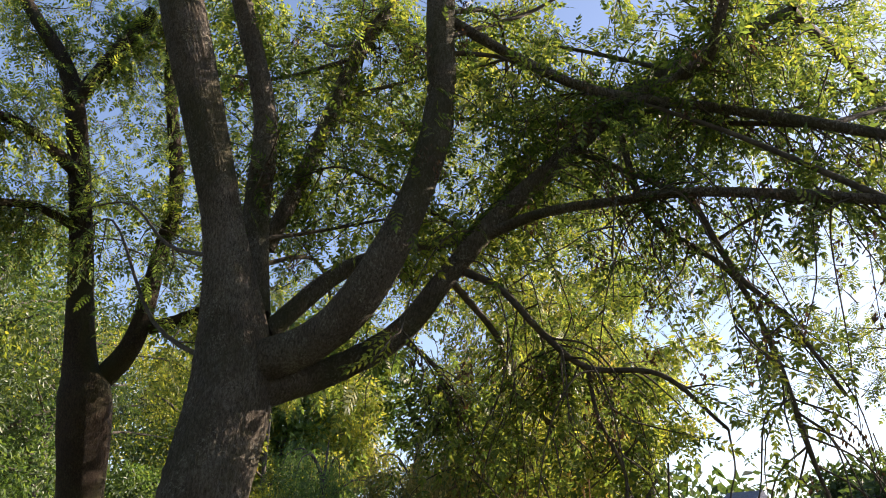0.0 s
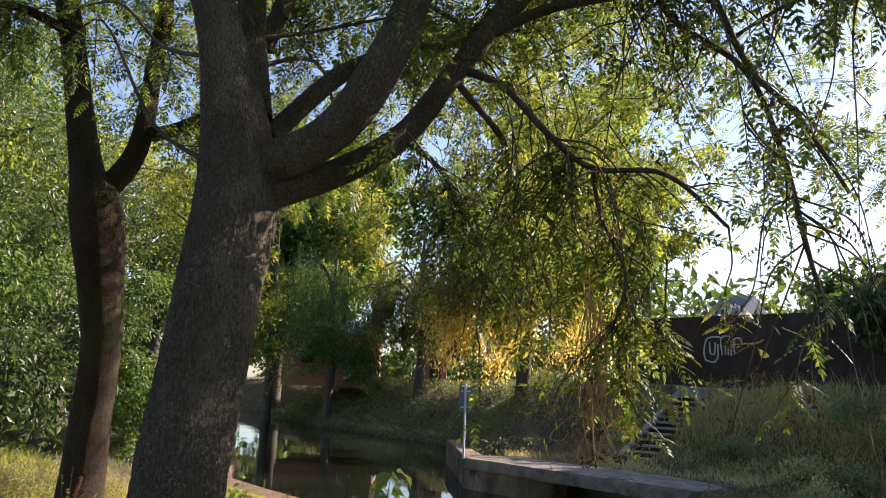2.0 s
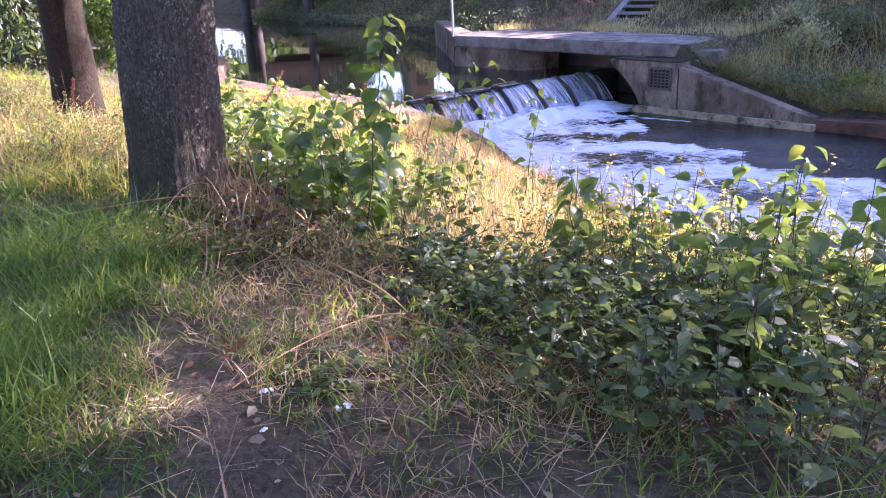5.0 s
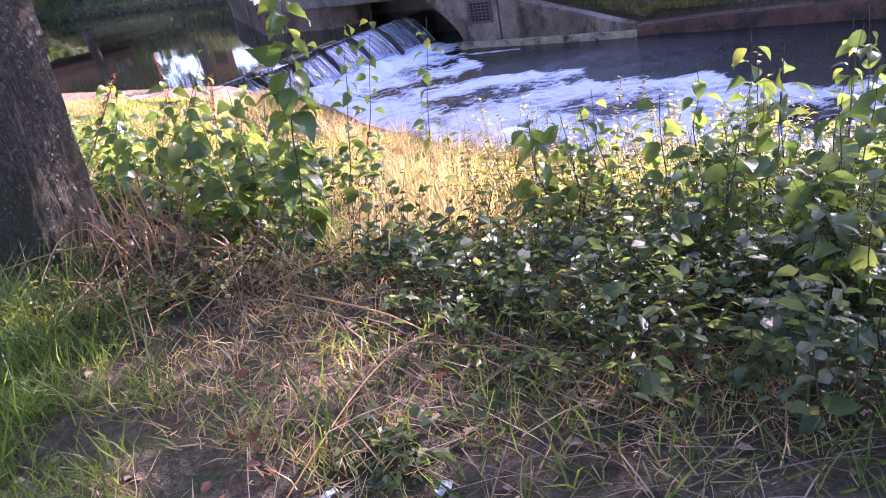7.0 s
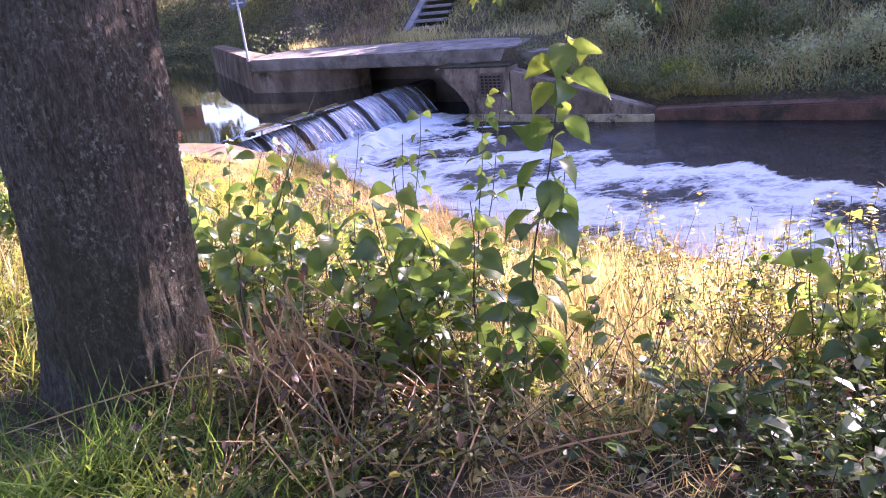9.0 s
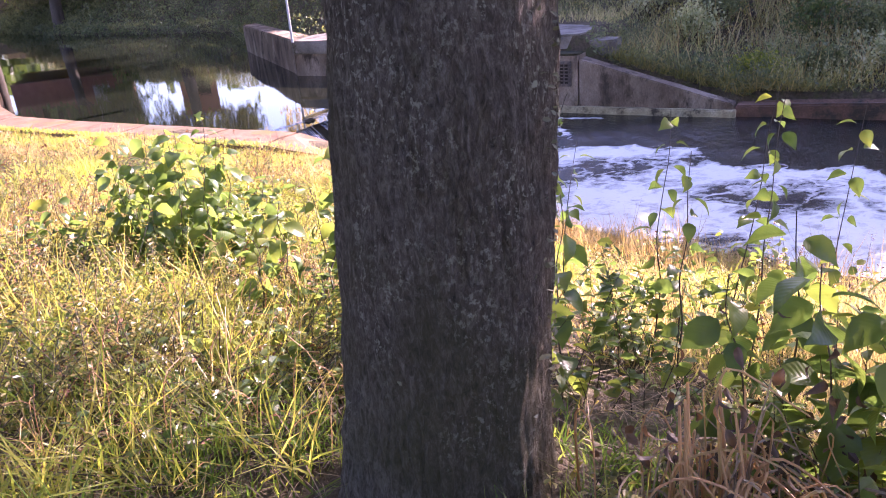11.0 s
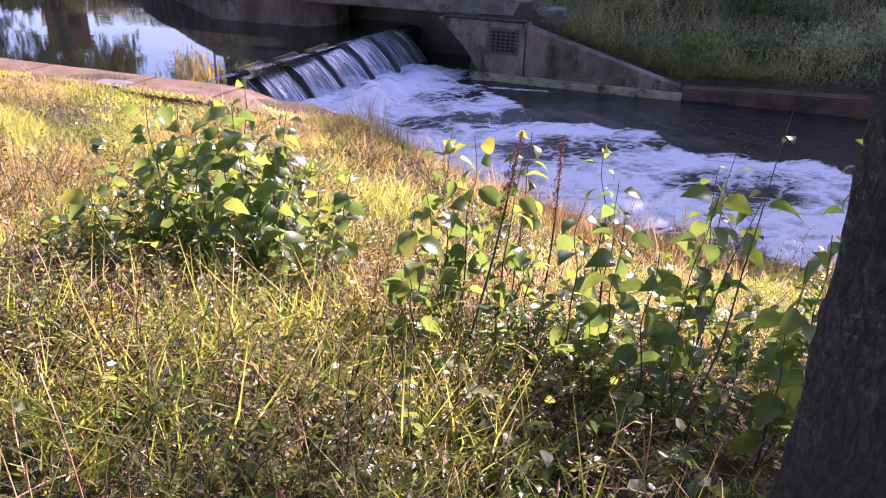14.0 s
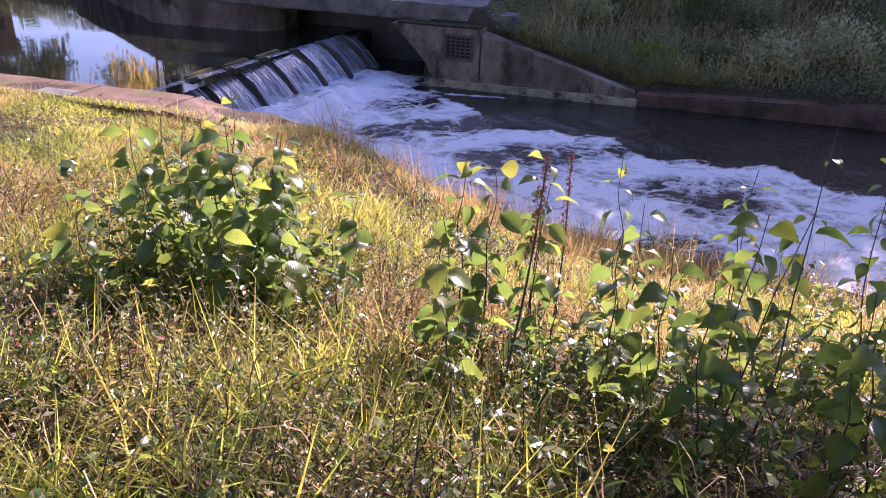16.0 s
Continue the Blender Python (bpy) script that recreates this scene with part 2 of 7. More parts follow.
COPING = rough_mat("coping_concrete", [(0.3, (0.13, 0.085, 0.055)), (0.7, (0.25, 0.165, 0.115))], 3.4, 0.9, 0.7, 60.0, (1, 1, 1), (1.6, 0.52, (0.13, 0.13, 0.05)), 0.2, 0.01)
BRICK = rough_mat("river_wall_brick", [(0.3, (0.095, 0.055, 0.038)), (0.7, (0.2, 0.115, 0.08))], 3.0, 0.9, 0.7, 35.0, (1, 1, 1), (2.0, 0.5, (0.05, 0.042, 0.03)))
STONE_STEP = rough_mat("step_stone", [(0.3, (0.12, 0.11, 0.095)), (0.7, (0.24, 0.23, 0.2))], 4.0)
STONE_TREAD = rough_mat("tread_stone", [(0.3, (0.17, 0.165, 0.155)), (0.7, (0.28, 0.27, 0.26))], 4.0)
PAVING = rough_mat("path_surface", [(0.3, (0.2, 0.2, 0.2)), (0.7, (0.3, 0.3, 0.29))], 2.0, 0.9, 0.3, 60.0)
DARKWALL = rough_mat("dark_wall", [(0.3, (0.026, 0.02, 0.016)), (0.7, (0.055, 0.043, 0.034))], 2.0)
WHITE = rough_mat("white_paint", [(0.3, (0.72, 0.73, 0.74)), (0.7, (0.82, 0.82, 0.82))], 5.0, 0.6, 0.1)
GRAFFITI = rough_mat("faded_white_spray", [(0.3, (0.32, 0.33, 0.33)), (0.7, (0.5, 0.5, 0.5))], 3.0, 0.8, 0.2)
HOUSEBRICK = rough_mat("house_brick", [(0.3, (0.3, 0.13, 0.09)), (0.7, (0.45, 0.22, 0.15))], 3.0)
ROOF = rough_mat("slate_roof", [(0.3, (0.12, 0.14, 0.2)), (0.7, (0.2, 0.23, 0.3))], 6.0, 0.6)
MOSSY = rough_mat("dark_moss", [(0.3, (0.025, 0.025, 0.014)), (0.7, (0.07, 0.065, 0.03))], 5.0, 0.95, 0.8)
IRON = rough_mat("rusty_iron", [(0.3, (0.07, 0.06, 0.05)), (0.7, (0.19, 0.15, 0.12))], 8.0, 0.7)
TIMBER = rough_mat("mossy_timber", [(0.3, (0.07, 0.06, 0.02)), (0.7, (0.2, 0.16, 0.06))], 4.0, 0.7)
STEEL = rough_mat("galvanised_steel", [(0.3, (0.45, 0.47, 0.5)), (0.7, (0.6, 0.62, 0.64))], 8.0, 0.45, 0.1)
SIGNBACK = rough_mat("sign_back", [(0.3, (0.1, 0.13, 0.19)), (0.7, (0.16, 0.19, 0.26))], 6.0, 0.5, 0.1)


def ground_mat():
    """Earth under the plants: humus, straw litter and green moss in patches, paler trodden soil."""
    m, nt, p = mat_base("bank_soil")
    vec = coords(nt)
    a = noise_tex(nt, vec, 0.9, 6.0, 0.65)
    b = noise_tex(nt, vec, 22.0, 5.0, 0.7)
    c = noise_tex(nt, vec, 5.0, 4.0, 0.6)
    col = ramp(nt, a, [(0.3, (0.075, 0.06, 0.046)), (0.5, (0.145, 0.118, 0.085)), (0.7, (0.23, 0.19, 0.135))])
    col = mixed(nt, 0.85, col, ramp(nt, b, [(0.3, (0.4, 0.4, 0.4)), (0.75, (1.5, 1.45, 1.3))]), "MULTIPLY")
    col = mixed(nt, ramp(nt, c, [(0.5, (0, 0, 0)), (0.66, (0.7, 0.7, 0.7))]), col, (0.085, 0.1, 0.036))
    nt.links.new(col, p.inputs["Base Color"])
    p.inputs["Roughness"].default_value = 0.95
    p.inputs["Specular IOR Level"].default_value = 0.15
    bump(nt, p, b, 1.0, 0.09)
    return m


def pool_mat():
    m, nt, p = mat_base("still_water")
    vec = coords(nt)
    p.inputs["Base Color"].default_value = (0.012, 0.014, 0.01, 1)
    p.inputs["Roughness"].default_value = 0.03
    p.inputs["IOR"].default_value = 1.33
    bump(nt, p, noise_tex(nt, vec, 5.0, 3.0, 0.5), 0.016, 0.05)
    return m


def river_mat():
    """Broken water: dark glossy water, milky where air is stirred in, under patches and drawn-out strings of white foam."""
    m, nt, p = mat_base("foaming_water")
    tc = nt.nodes.new("ShaderNodeTexCoord")
    mp = nt.nodes.new("ShaderNodeMapping")
    mp.inputs["Rotation"].default_value = (0, 0, math.atan2(0.69, 0.72))
    mp.inputs["Scale"].default_value = (0.72, 1.0, 1.0)
    nt.links.new(tc.outputs["Object"], mp.inputs[0])
    vec = mp.outputs[0]
    at = nt.nodes.new("ShaderNodeAttribute")
    at.attribute_name = "foam"
    n3 = node(nt, "ShaderNodeTexNoise", Scale=1.5, Detail=4.0)
    nt.links.new(vec, n3.inputs["Vector"])
    mv = nt.nodes.new("ShaderNodeVectorMath")
    mv.operation = "ADD"
    nt.links.new(vec, mv.inputs[0])
    nt.links.new(n3.outputs[1], mv.inputs[1])
    cells = nt.nodes.new("ShaderNodeTexVoronoi")
    cells.feature = "DISTANCE_TO_EDGE"
    cells.inputs["Scale"].default_value = 2.4
    nt.links.new(mv.outputs[0], cells.inputs["Vector"])
    broad = noise_tex(nt, mv.outputs[0], 2.2, 5.0, 0.62, 0.6)
    fine = noise_tex(nt, vec, 13.0, 6.0, 0.75, 0.4)
    veins = ramp(nt, cells.outputs[0], [(0.0, (1, 1, 1)), (0.05, (0.5, 0.5, 0.5)), (0.2, (0, 0, 0))])

    def add_to(a, k, b):
        q = nt.nodes.new("ShaderNodeMath")
        q.operation = "MULTIPLY_ADD"
        nt.links.new(a, q.inputs[0])
        q.inputs[1].default_value = k
        nt.links.new(b, q.inputs[2])
        return q.outputs[0]

    tot = add_to(veins, 0.22, add_to(fine, 0.62, add_to(broad, 0.9, at.outputs["Fac"])))
    foam = ramp(nt, tot, [(0.0, (0, 0, 0)), (0.7, (0, 0, 0)), (0.78, (0.3, 0.3, 0.3)), (0.9, (0.72, 0.72, 0.72)), (1.0, (1, 1, 1))])
    milk = ramp(nt, at.outputs["Fac"], [(0.0, (0, 0, 0)), (0.05, (0.15, 0.15, 0.15)), (0.32, (1, 1, 1))])
    base = mixed(nt, milk, (0.012, 0.014, 0.013), (0.15, 0.16, 0.16))
    col = mixed(nt, foam, base, (0.7, 0.715, 0.73))
    nt.links.new(col, p.inputs["Base Color"])
    p.inputs["IOR"].default_value = 1.33
    rr = ramp(nt, foam, [(0.0, (0.06, 0.06, 0.06)), (0.6, (0.6, 0.6, 0.6))])
    nt.links.new(rr, p.inputs["Roughness"])
    bump(nt, p, noise_tex(nt, vec, 11.0, 5.0, 0.65), 0.45, 0.05)
    return m


def fall_mat():
    """Thin falling water: white strands over clear dark film."""
    m, nt, p = mat_base("falling_water")
    st = noise_tex(nt, coords(nt, (48, 1.1, 1), "UV"), 1.0, 6.0, 0.75)
    fac = ramp(nt, st, [(0.4, (0.04, 0.04, 0.04)), (0.53, (0.32, 0.32, 0.32)), (0.68, (1, 1, 1))])
    p.inputs["Base Color"].default_value = (0.7, 0.76, 0.84, 1)
    p.inputs["Roughness"].default_value = 0.25
    tr = nt.nodes.new("ShaderNodeBsdfTransparent")
    tr.inputs[0].default_value = (0.75, 0.8, 0.85, 1)
    gl = nt.nodes.new("ShaderNodeBsdfGlossy")
    gl.inputs["Roughness"].default_value = 0.08
    m0 = nt.nodes.new("ShaderNodeMixShader")
    m0.inputs[0].default_value = 0.12
    nt.links.new(tr.outputs[0], m0.inputs[1])
    nt.links.new(gl.outputs[0], m0.inputs[2])
    mx = nt.nodes.new("ShaderNodeMixShader")
    nt.links.new(fac, mx.inputs[0])
    nt.links.new(m0.outputs[0], mx.inputs[1])
    nt.links.new(p.outputs[0], mx.inputs[2])
    nt.links.new(mx.outputs[0], nt.nodes["Material Output"].inputs[0])
    return m


SOIL, POOL, RIVER, FALL = ground_mat(), pool_mat(), river_mat(), fall_mat()

# ---------- geometry helpers ----------
rng = np.random.default_rng(7)
D2, N2, O2 = np.array([0.72, -0.69]), np.array([0.69, 0.72]), np.array([3.39, 18.6])


def R(u, v, z=0.0):
    """River axes to world: u downstream, v across to the far bank, origin at the foot of the weir wall."""
    return (O2[0] + u * D2[0] + v * N2[0], O2[1] + u * D2[1] + v * N2[1], z)


def uv_of(x, y):
    return (x - O2[0]) * D2[0] + (y - O2[1]) * D2[1], (x - O2[0]) * N2[0] + (y - O2[1]) * N2[1]


def mesh_np(name, verts, faces, mat, smooth=False, uvs=None, attr=None):
    """One mesh from arrays; all faces have the same number of corners."""
    verts, faces = np.asarray(verts, np.float32), np.asarray(faces, np.int32)
    me = bpy.data.meshes.new(name)
    k = faces.shape[1]
    me.vertices.add(len(verts))
    me.vertices.foreach_set("co", verts.ravel())
    me.loops.add(faces.size)
    me.loops.foreach_set("vertex_index", faces.ravel())
    me.polygons.add(len(faces))
    me.polygons.foreach_set("loop_start", np.arange(0, faces.size, k, dtype=np.int32))
    me.polygons.foreach_set("use_smooth", np.full(len(faces), smooth))
    if uvs is not None:
        lay = me.uv_layers.new(name="uv")
        lay.data.foreach_set("uv", np.asarray(uvs, np.float32)[faces.ravel()].ravel())
    if attr is not None:
        a = me.attributes.new(attr[0], "FLOAT", "POINT")
        a.data.foreach_set("value", np.asarray(attr[1], np.float32))
    me.update(calc_edges=True)
    me.materials.append(mat)
    return me


def put(name, me, parent=None, label="", at=None, kind=""):
    ob = new(name, me)
    if parent is not None:
        ob.parent = parent
    if at is not None:
        ob.matrix_basis = at
    return tagged(ob, label, kind=kind)


def part(name, bm, mat, parent, label="", smooth=False, kind=""):
    me = bpy.data.meshes.new(name)
    bm.to_mesh(me)
    bm.free()
    for p in me.polygons:
        p.use_smooth = smooth
    me.materials.append(mat)
    return put(name, me, parent, label, kind=kind)


def empty(name, label, category, group="", kind="", at=None):
    ob = tagged(new(name), label, category, group, kind)
    if at is not None:
        ob.matrix_basis = at
    return ob


def prism(pts, z0, z1, bevel=0.02):
    """Upright prism over a plan outline given in world metres; z1 may be one height per corner."""
    bm = bmesh.new()
    tops = z1 if isinstance(z1, (list, tuple)) else [z1] * len(pts)
    lo = [bm.verts.new((p[0], p[1], z0)) for p in pts]
    hi = [bm.verts.new((p[0], p[1], t)) for p, t in zip(pts, tops)]
    bm.faces.new(lo[::-1])
    bm.faces.new(hi)
    for i in range(len(pts)):
        j = (i + 1) % len(pts)
        bm.faces.new((lo[i], lo[j], hi[j], hi[i]))
    bmesh.ops.recalc_face_normals(bm, faces=bm.faces)
    if bevel:
        bmesh.ops.bevel(bm, geom=list(bm.edges), offset=bevel, segments=2, affect="EDGES", clamp_overlap=True)
    return bm


def box_bm(size, bevel=0.01):
    bm = bmesh.new()
    bmesh.ops.create_cube(bm, size=1.0, matrix=Matrix.Diagonal((*size, 1)))
    if bevel:
        bmesh.ops.bevel(bm, geom=list(bm.edges), offset=bevel, segments=2, affect="EDGES", clamp_overlap=True)
    return bm


def roughen(bm, amount, scale, cuts=0):
    """Wear: small uneven shifts of the corners."""
    if cuts:
        bmesh.ops.subdivide_edges(bm, edges=[e for e in bm.edges if e.calc_length() > 0.35], cuts=cuts, use_grid_fill=True)
    for v in bm.verts:
        n = noise.noise_vector(v.co * scale)
        v.co += Vector(n) * amount
    return bm


def smooth_path(points, steps):
    """Catmull-Rom through rows of x, y, z, radius."""
    p = np.asarray(points, float)
    p = np.vstack([2 * p[0] - p[1], p, 2 * p[-1] - p[-2]])
    out = []
    for i in range(1, len(p) - 2):
        for s in np.linspace(0, 1, steps, endpoint=False):
            a, b, c, d = p[i - 1], p[i], p[i + 1], p[i + 2]
            out.append(0.5 * (2 * b + (c - a) * s + (2 * a - 5 * b + 4 * c - d) * s**2 + (3 * b - a - 3 * c + d) * s**3))
    out.append(p[-2])
    out = np.array(out)
    out[:, 3] = np.maximum(out[:, 3], 0.002)
    return out


def tube(path, sides=8, lumps=0.0, seed=0):
    """Vertices and quads of a tapering limb along rows of x, y, z, radius."""
    path = np.asarray(path, float)
    n = len(path)
    tang = np.gradient(path[:, :3], axis=0)
    tang /= np.linalg.norm(tang, axis=1)[:, None] + 1e-9
    ref = np.array([0.31, 0.9, 0.2]) if abs(tang[0][2]) > 0.8 else np.array([0, 0, 1.0])
    side = np.cross(tang, ref)
    side /= np.linalg.norm(side, axis=1)[:, None] + 1e-9
    up = np.cross(side, tang)
    ang = np.linspace(0, 2 * np.pi, sides, endpoint=False)
    r = path[:, 3][:, None] * np.ones(sides)
    if lumps:
        r2 = np.random.default_rng(seed)
        ph = r2.uniform(0, 6.28, 6)
        s = np.arange(n)[:, None] * 0.45
        r = r * (1 + lumps * (np.sin(3 * ang[None] + ph[0] + 0.4 * np.sin(s + ph[1])) * 0.5 + np.sin(2 * ang[None] + s * 0.7 + ph[2]) * 0.5 + 0.6 * np.sin(7 * ang[None] + ph[3]) * 0.4) + lumps * r2.normal(0, 0.25, r.shape))
    v = path[:, None, :3] + r[..., None] * (np.cos(ang)[None, :, None] * side[:, None] + np.sin(ang)[None, :, None] * up[:, None])
    i, j = np.meshgrid(np.arange(n - 1), np.arange(sides), indexing="ij")
    a, b = i * sides + j, i * sides + (j + 1) % sides
    f = np.stack([a, b, b + sides, a + sides], -1).reshape(-1, 4)
    return v.reshape(-1, 3), f


def join(pieces):
    """Several (verts, faces) as one."""
    vs, fs, k = [], [], 0
    for v, f in pieces:
        vs.append(v)
        fs.append(np.asarray(f) + k)
        k += len(v)
    return np.vstack(vs), np.vstack(fs)


def frames_from(direction, normal):
    """Rotation matrices whose y points along direction and whose z is nearest to normal."""
    y = direction / (np.linalg.norm(direction, axis=1)[:, None] + 1e-9)
    x = np.cross(y, normal)
    x /= np.linalg.norm(x, axis=1)[:, None] + 1e-9
    return np.stack([x, y, np.cross(x, y)], -1)


def scatter(tv, tf, rot, pos, scale):
    """Copies of a small template as one array mesh."""
    tv, tf = np.asarray(tv, float), np.asarray(tf)
    n = len(pos)
    v = np.einsum("nij,kj->nki", rot, tv) * np.asarray(scale).reshape(n, 1, -1) + pos[:, None]
    f = tf[None] + (np.arange(n) * len(tv))[:, None, None]
    return v.reshape(-1, 3), f.reshape(-1, tf.shape[1])


def rand_dirs(n, r, flat=1.0):
    d = r.normal(size=(n, 3)) * (1, 1, flat)
    return d / np.linalg.norm(d, axis=1)[:, None]


# leaf templates: length 1 along y, faces of four corners
LEAF_OVAL = (np.array([(0, 0, 0), (0.3, 0.32, 0.07), (0, 0.36, 0), (-0.3, 0.32, 0.07), (0.2, 0.74, 0.03), (0, 0.76, -0.03), (-0.2, 0.74, 0.03), (0, 1, -0.14)]),
             np.array([(0, 1, 2, 3), (1, 4, 5, 2), (2, 5, 6, 3), (4, 7, 6, 5)]))
LEAF_DIA = (np.array([(0, 0, 0), (0.22, 0.45, 0.04), (0, 1, -0.06), (-0.22, 0.45, 0.04)]), np.array([(0, 1, 2, 3)]))


def pinnate(pairs=5):
    """A compound leaf: leaflets in pairs along a drooping stalk, one at the tip."""
    vs, fs, k = [], [], 0
    for i in range(pairs):
        y = 0.18 + 0.62 * i / (pairs - 1)
        z = -0.18 * y * y
        for s in (-1, 1):
            a = radians(58 - 5 * i)
            d = np.array([s * math.sin(a), math.cos(a), -0.22])
            w = np.array([math.cos(a), -s * math.sin(a), 0.0]) * 0.042
            ln = 0.25 - 0.012 * i
            b = np.array([0, y, z])
            vs += [b, b + d * ln * 0.45 + w, b + d * ln, b + d * ln * 0.45 - w]
            fs.append((k, k + 1, k + 2, k + 3))
            k += 4
    b = np.array([0, 0.82, -0.13])
    vs += [b, b + (0.055, 0.11, -0.02), b + (0, 0.27, -0.08), b + (-0.055, 0.11, -0.02)]
    fs.append((k, k + 1, k + 2, k + 3))
    k += 4
    vs += [np.array(q) for q in ((0.006, 0, 0), (0.006, 0.8, -0.12), (-0.006, 0.8, -0.12), (-0.006, 0, 0))]
    fs.append((k, k + 1, k + 2, k + 3))
    return np.array(vs), np.array(fs)


PINNATE = pinnate(5)

# ---------- ground ----------
U_WATER, D_WATER = -1.36, -2.0
NEAR_V = [-400, -60, -25, -14.4, -13.4, -12.4, -11.2, -9.5, -7.4, -6.75]
NEAR_Z = [1.5, 0.6, 0.15, 0.03, -0.07, -0.36, -0.62, -0.86, -1.12, -1.15]
DOWN_Z = [1.5, 0.6, 0.15, 0.03, -0.07, -0.4, -0.78, -1.28, -1.82, -1.95]


def smoothstep(a, b, x):
    s = np.clip((x - a) / (b - a), 0, 1)
    return s * s * (3 - 2 * s)


def bend(u):
    """How far the near bank swings out where the river curves upstream."""
    return np.interp(u, [-80, -60, -41, -35, -14, -12, -9], [18, 15, 9.1, 7.1, 2.75, 1.3, 0])


def near_edge(u):
    """v at which the near bank meets the water, and where its slope begins."""
    w = np.interp(u, [-30, -2.3, -1.2, -0.5, 1.0, 2.0, 3.6, 6, 9, 20, 60], [-5.95, -5.95, -5.0, -4.5, -5.5, -5.95, -6.6, -7.0, -7.5, -8, -8]) + bend(u)
    s = np.interp(u, [-30, -2.3, -0.5, 1, 3, 8, 20], [-6.0, -6.0, -6.05, -7.0, -8.2, -9.4, -9.8]) + bend(u)
    return w, s


def far_edge(u):
    return np.interp(u, [-90, -60, -30, -19, -12.7, -7.3, -6.8, 0, 60], [26, 18.5, 11, 10.6, 5.2, 0.9, 0.75, 0.45, 0.45])


def ground_z(x, y):
    u, v = uv_of(np.asarray(x, float), np.asarray(y, float))
    w, s = near_edge(u)
    fe = far_edge(u)
    z = np.interp(v - bend(u), NEAR_V, NEAR_Z)
    z = z + (np.interp(v, NEAR_V, DOWN_Z) - z) * smoothstep(0.8, 4.2, u)
    z = z + 0.05 * np.sin(x * 0.9 + 1.3 * np.sin(y * 0.6)) + 0.035 * np.sin(x * 2.3 + y * 1.7) * np.sin(y * 2.9 - x)
    slope = -1.15 - 0.5 * smoothstep(0.8, 4.2, u) + (v - s) / np.maximum(w - s, 0.05) * (D_WATER + 1.15 + 0.5 * smoothstep(0.8, 4.2, u))
    z = np.where((v > s) & (u > -2.3), np.minimum(z, np.maximum(slope, -2.7)), z)
    bed = (v > w + 0.3) | ((v > bend(u) - 6.0) & (u <= -2.3))
    z = np.where(bed, -2.7, z)
    # far bank
    lo = np.where(u > 0.9, np.interp(u, [0.9, 1.2, 4.1, 4.3, 60], [-0.6, -0.95, -1.72, -1.6, -1.6]), -0.5)
    lo = np.where(u < -7.2, U_WATER - 0.1, lo)
    start = fe + np.interp(u, [-9, -7.0, 0.5, 2.5], [0.1, 3.4, 3.4, 0.2])
    run = np.interp(u, [-9, -7.0, 0.5, 2.5], [5.5, 6.2, 6.2, 9.0])
    top = np.interp(u, [-40, -22, -14], [1.3, 1.4, 1.95])
    far = lo + (top - lo) * smoothstep(0, 1, (v - start) / run) + 0.12 * np.sin(x * 0.8) * np.sin(y * 1.1 + 0.5 * x) * smoothstep(0, 1.5, v - start)
    far = np.where(v - fe < 0.25, np.minimum(far, lo + 0.1), far)
    # cut for the steps
    along_s = ((x - 4.15) * 2.75 + (y - 25.4) * 4.0) / 23.56
    across_s = np.abs((x - 4.15) * 4.0 - (y - 25.4) * 2.75) / 4.854
    far = np.where((across_s < 0.75) & (along_s > -0.1) & (along_s < 1.05), np.minimum(far, -0.62 + 2.17 * along_s), far)
    # hollow under the slab beside the falls
    far = np.where((u > -4.2) & (u < -0.3) & (v < 2.25), -2.7, far)
    return np.where(v > fe, far, z)


def axis(parts):
    return np.unique(np.concatenate([np.arange(a, b, s) for a, b, s in parts]))


gu = axis([(-900, -80, 60), (-80, -16, 1.6), (-16, 14, 0.21), (14, 40, 1.4), (40, 900, 60)])
gv = axis([(-900, -60, 60), (-60, -18, 1.5), (-18, 12, 0.18), (12, 60, 1.5), (60, 900, 60)])
GU, GV = np.meshgrid(gu, gv, indexing="ij")
gx, gy = O2[0] + GU * D2[0] + GV * N2[0], O2[1] + GU * D2[1] + GV * N2[1]
gz = ground_z(gx, gy)
near_mask = (np.abs(GU) < 16) & (GV < -7)
gz = gz + np.where(near_mask, rng.normal(0, 0.012, gz.shape), 0)
gi, gj = np.meshgrid(np.arange(len(gu) - 1), np.arange(len(gv) - 1), indexing="ij")
ga = gi * len(gv) + gj
gf = np.stack([ga, ga + len(gv), ga + len(gv) + 1, ga + 1], -1).reshape(-1, 4)
ground = put("ground", mesh_np("ground", np.stack([gx, gy, gz], -1).reshape(-1, 3), gf, SOIL, True))
tagged(ground, "brown earth bank with straw litter sloping to river", "ground", kind="structure")


def grid_uv(us, vs, zfun):
    a, b = np.meshgrid(us, vs, indexing="ij")
    x, y = O2[0] + a * D2[0] + b * N2[0], O2[1] + a * D2[1] + b * N2[1]
    z = zfun(a, b)
    i, j = np.meshgrid(np.arange(len(us) - 1), np.arange(len(vs) - 1), indexing="ij")
    k = i * len(vs) + j
    return np.stack([x, y, z], -1).reshape(-1, 3), np.stack([k, k + len(vs), k + len(vs) + 1, k + 1], -1).reshape(-1, 4), a, b


# ---------- water ----------
pv, pf, _, _ = grid_uv(np.linspace(-90, -2.55, 60), np.linspace(-6.1, 24, 40), lambda a, b: 0 * a + U_WATER + 0.004 * np.sin(a * 3 + b * 2))
pool = put("water_upper", mesh_np("water_upper", pv, pf, POOL, True))
tagged(pool, "dark still river water above the weir", "water", kind="structure")


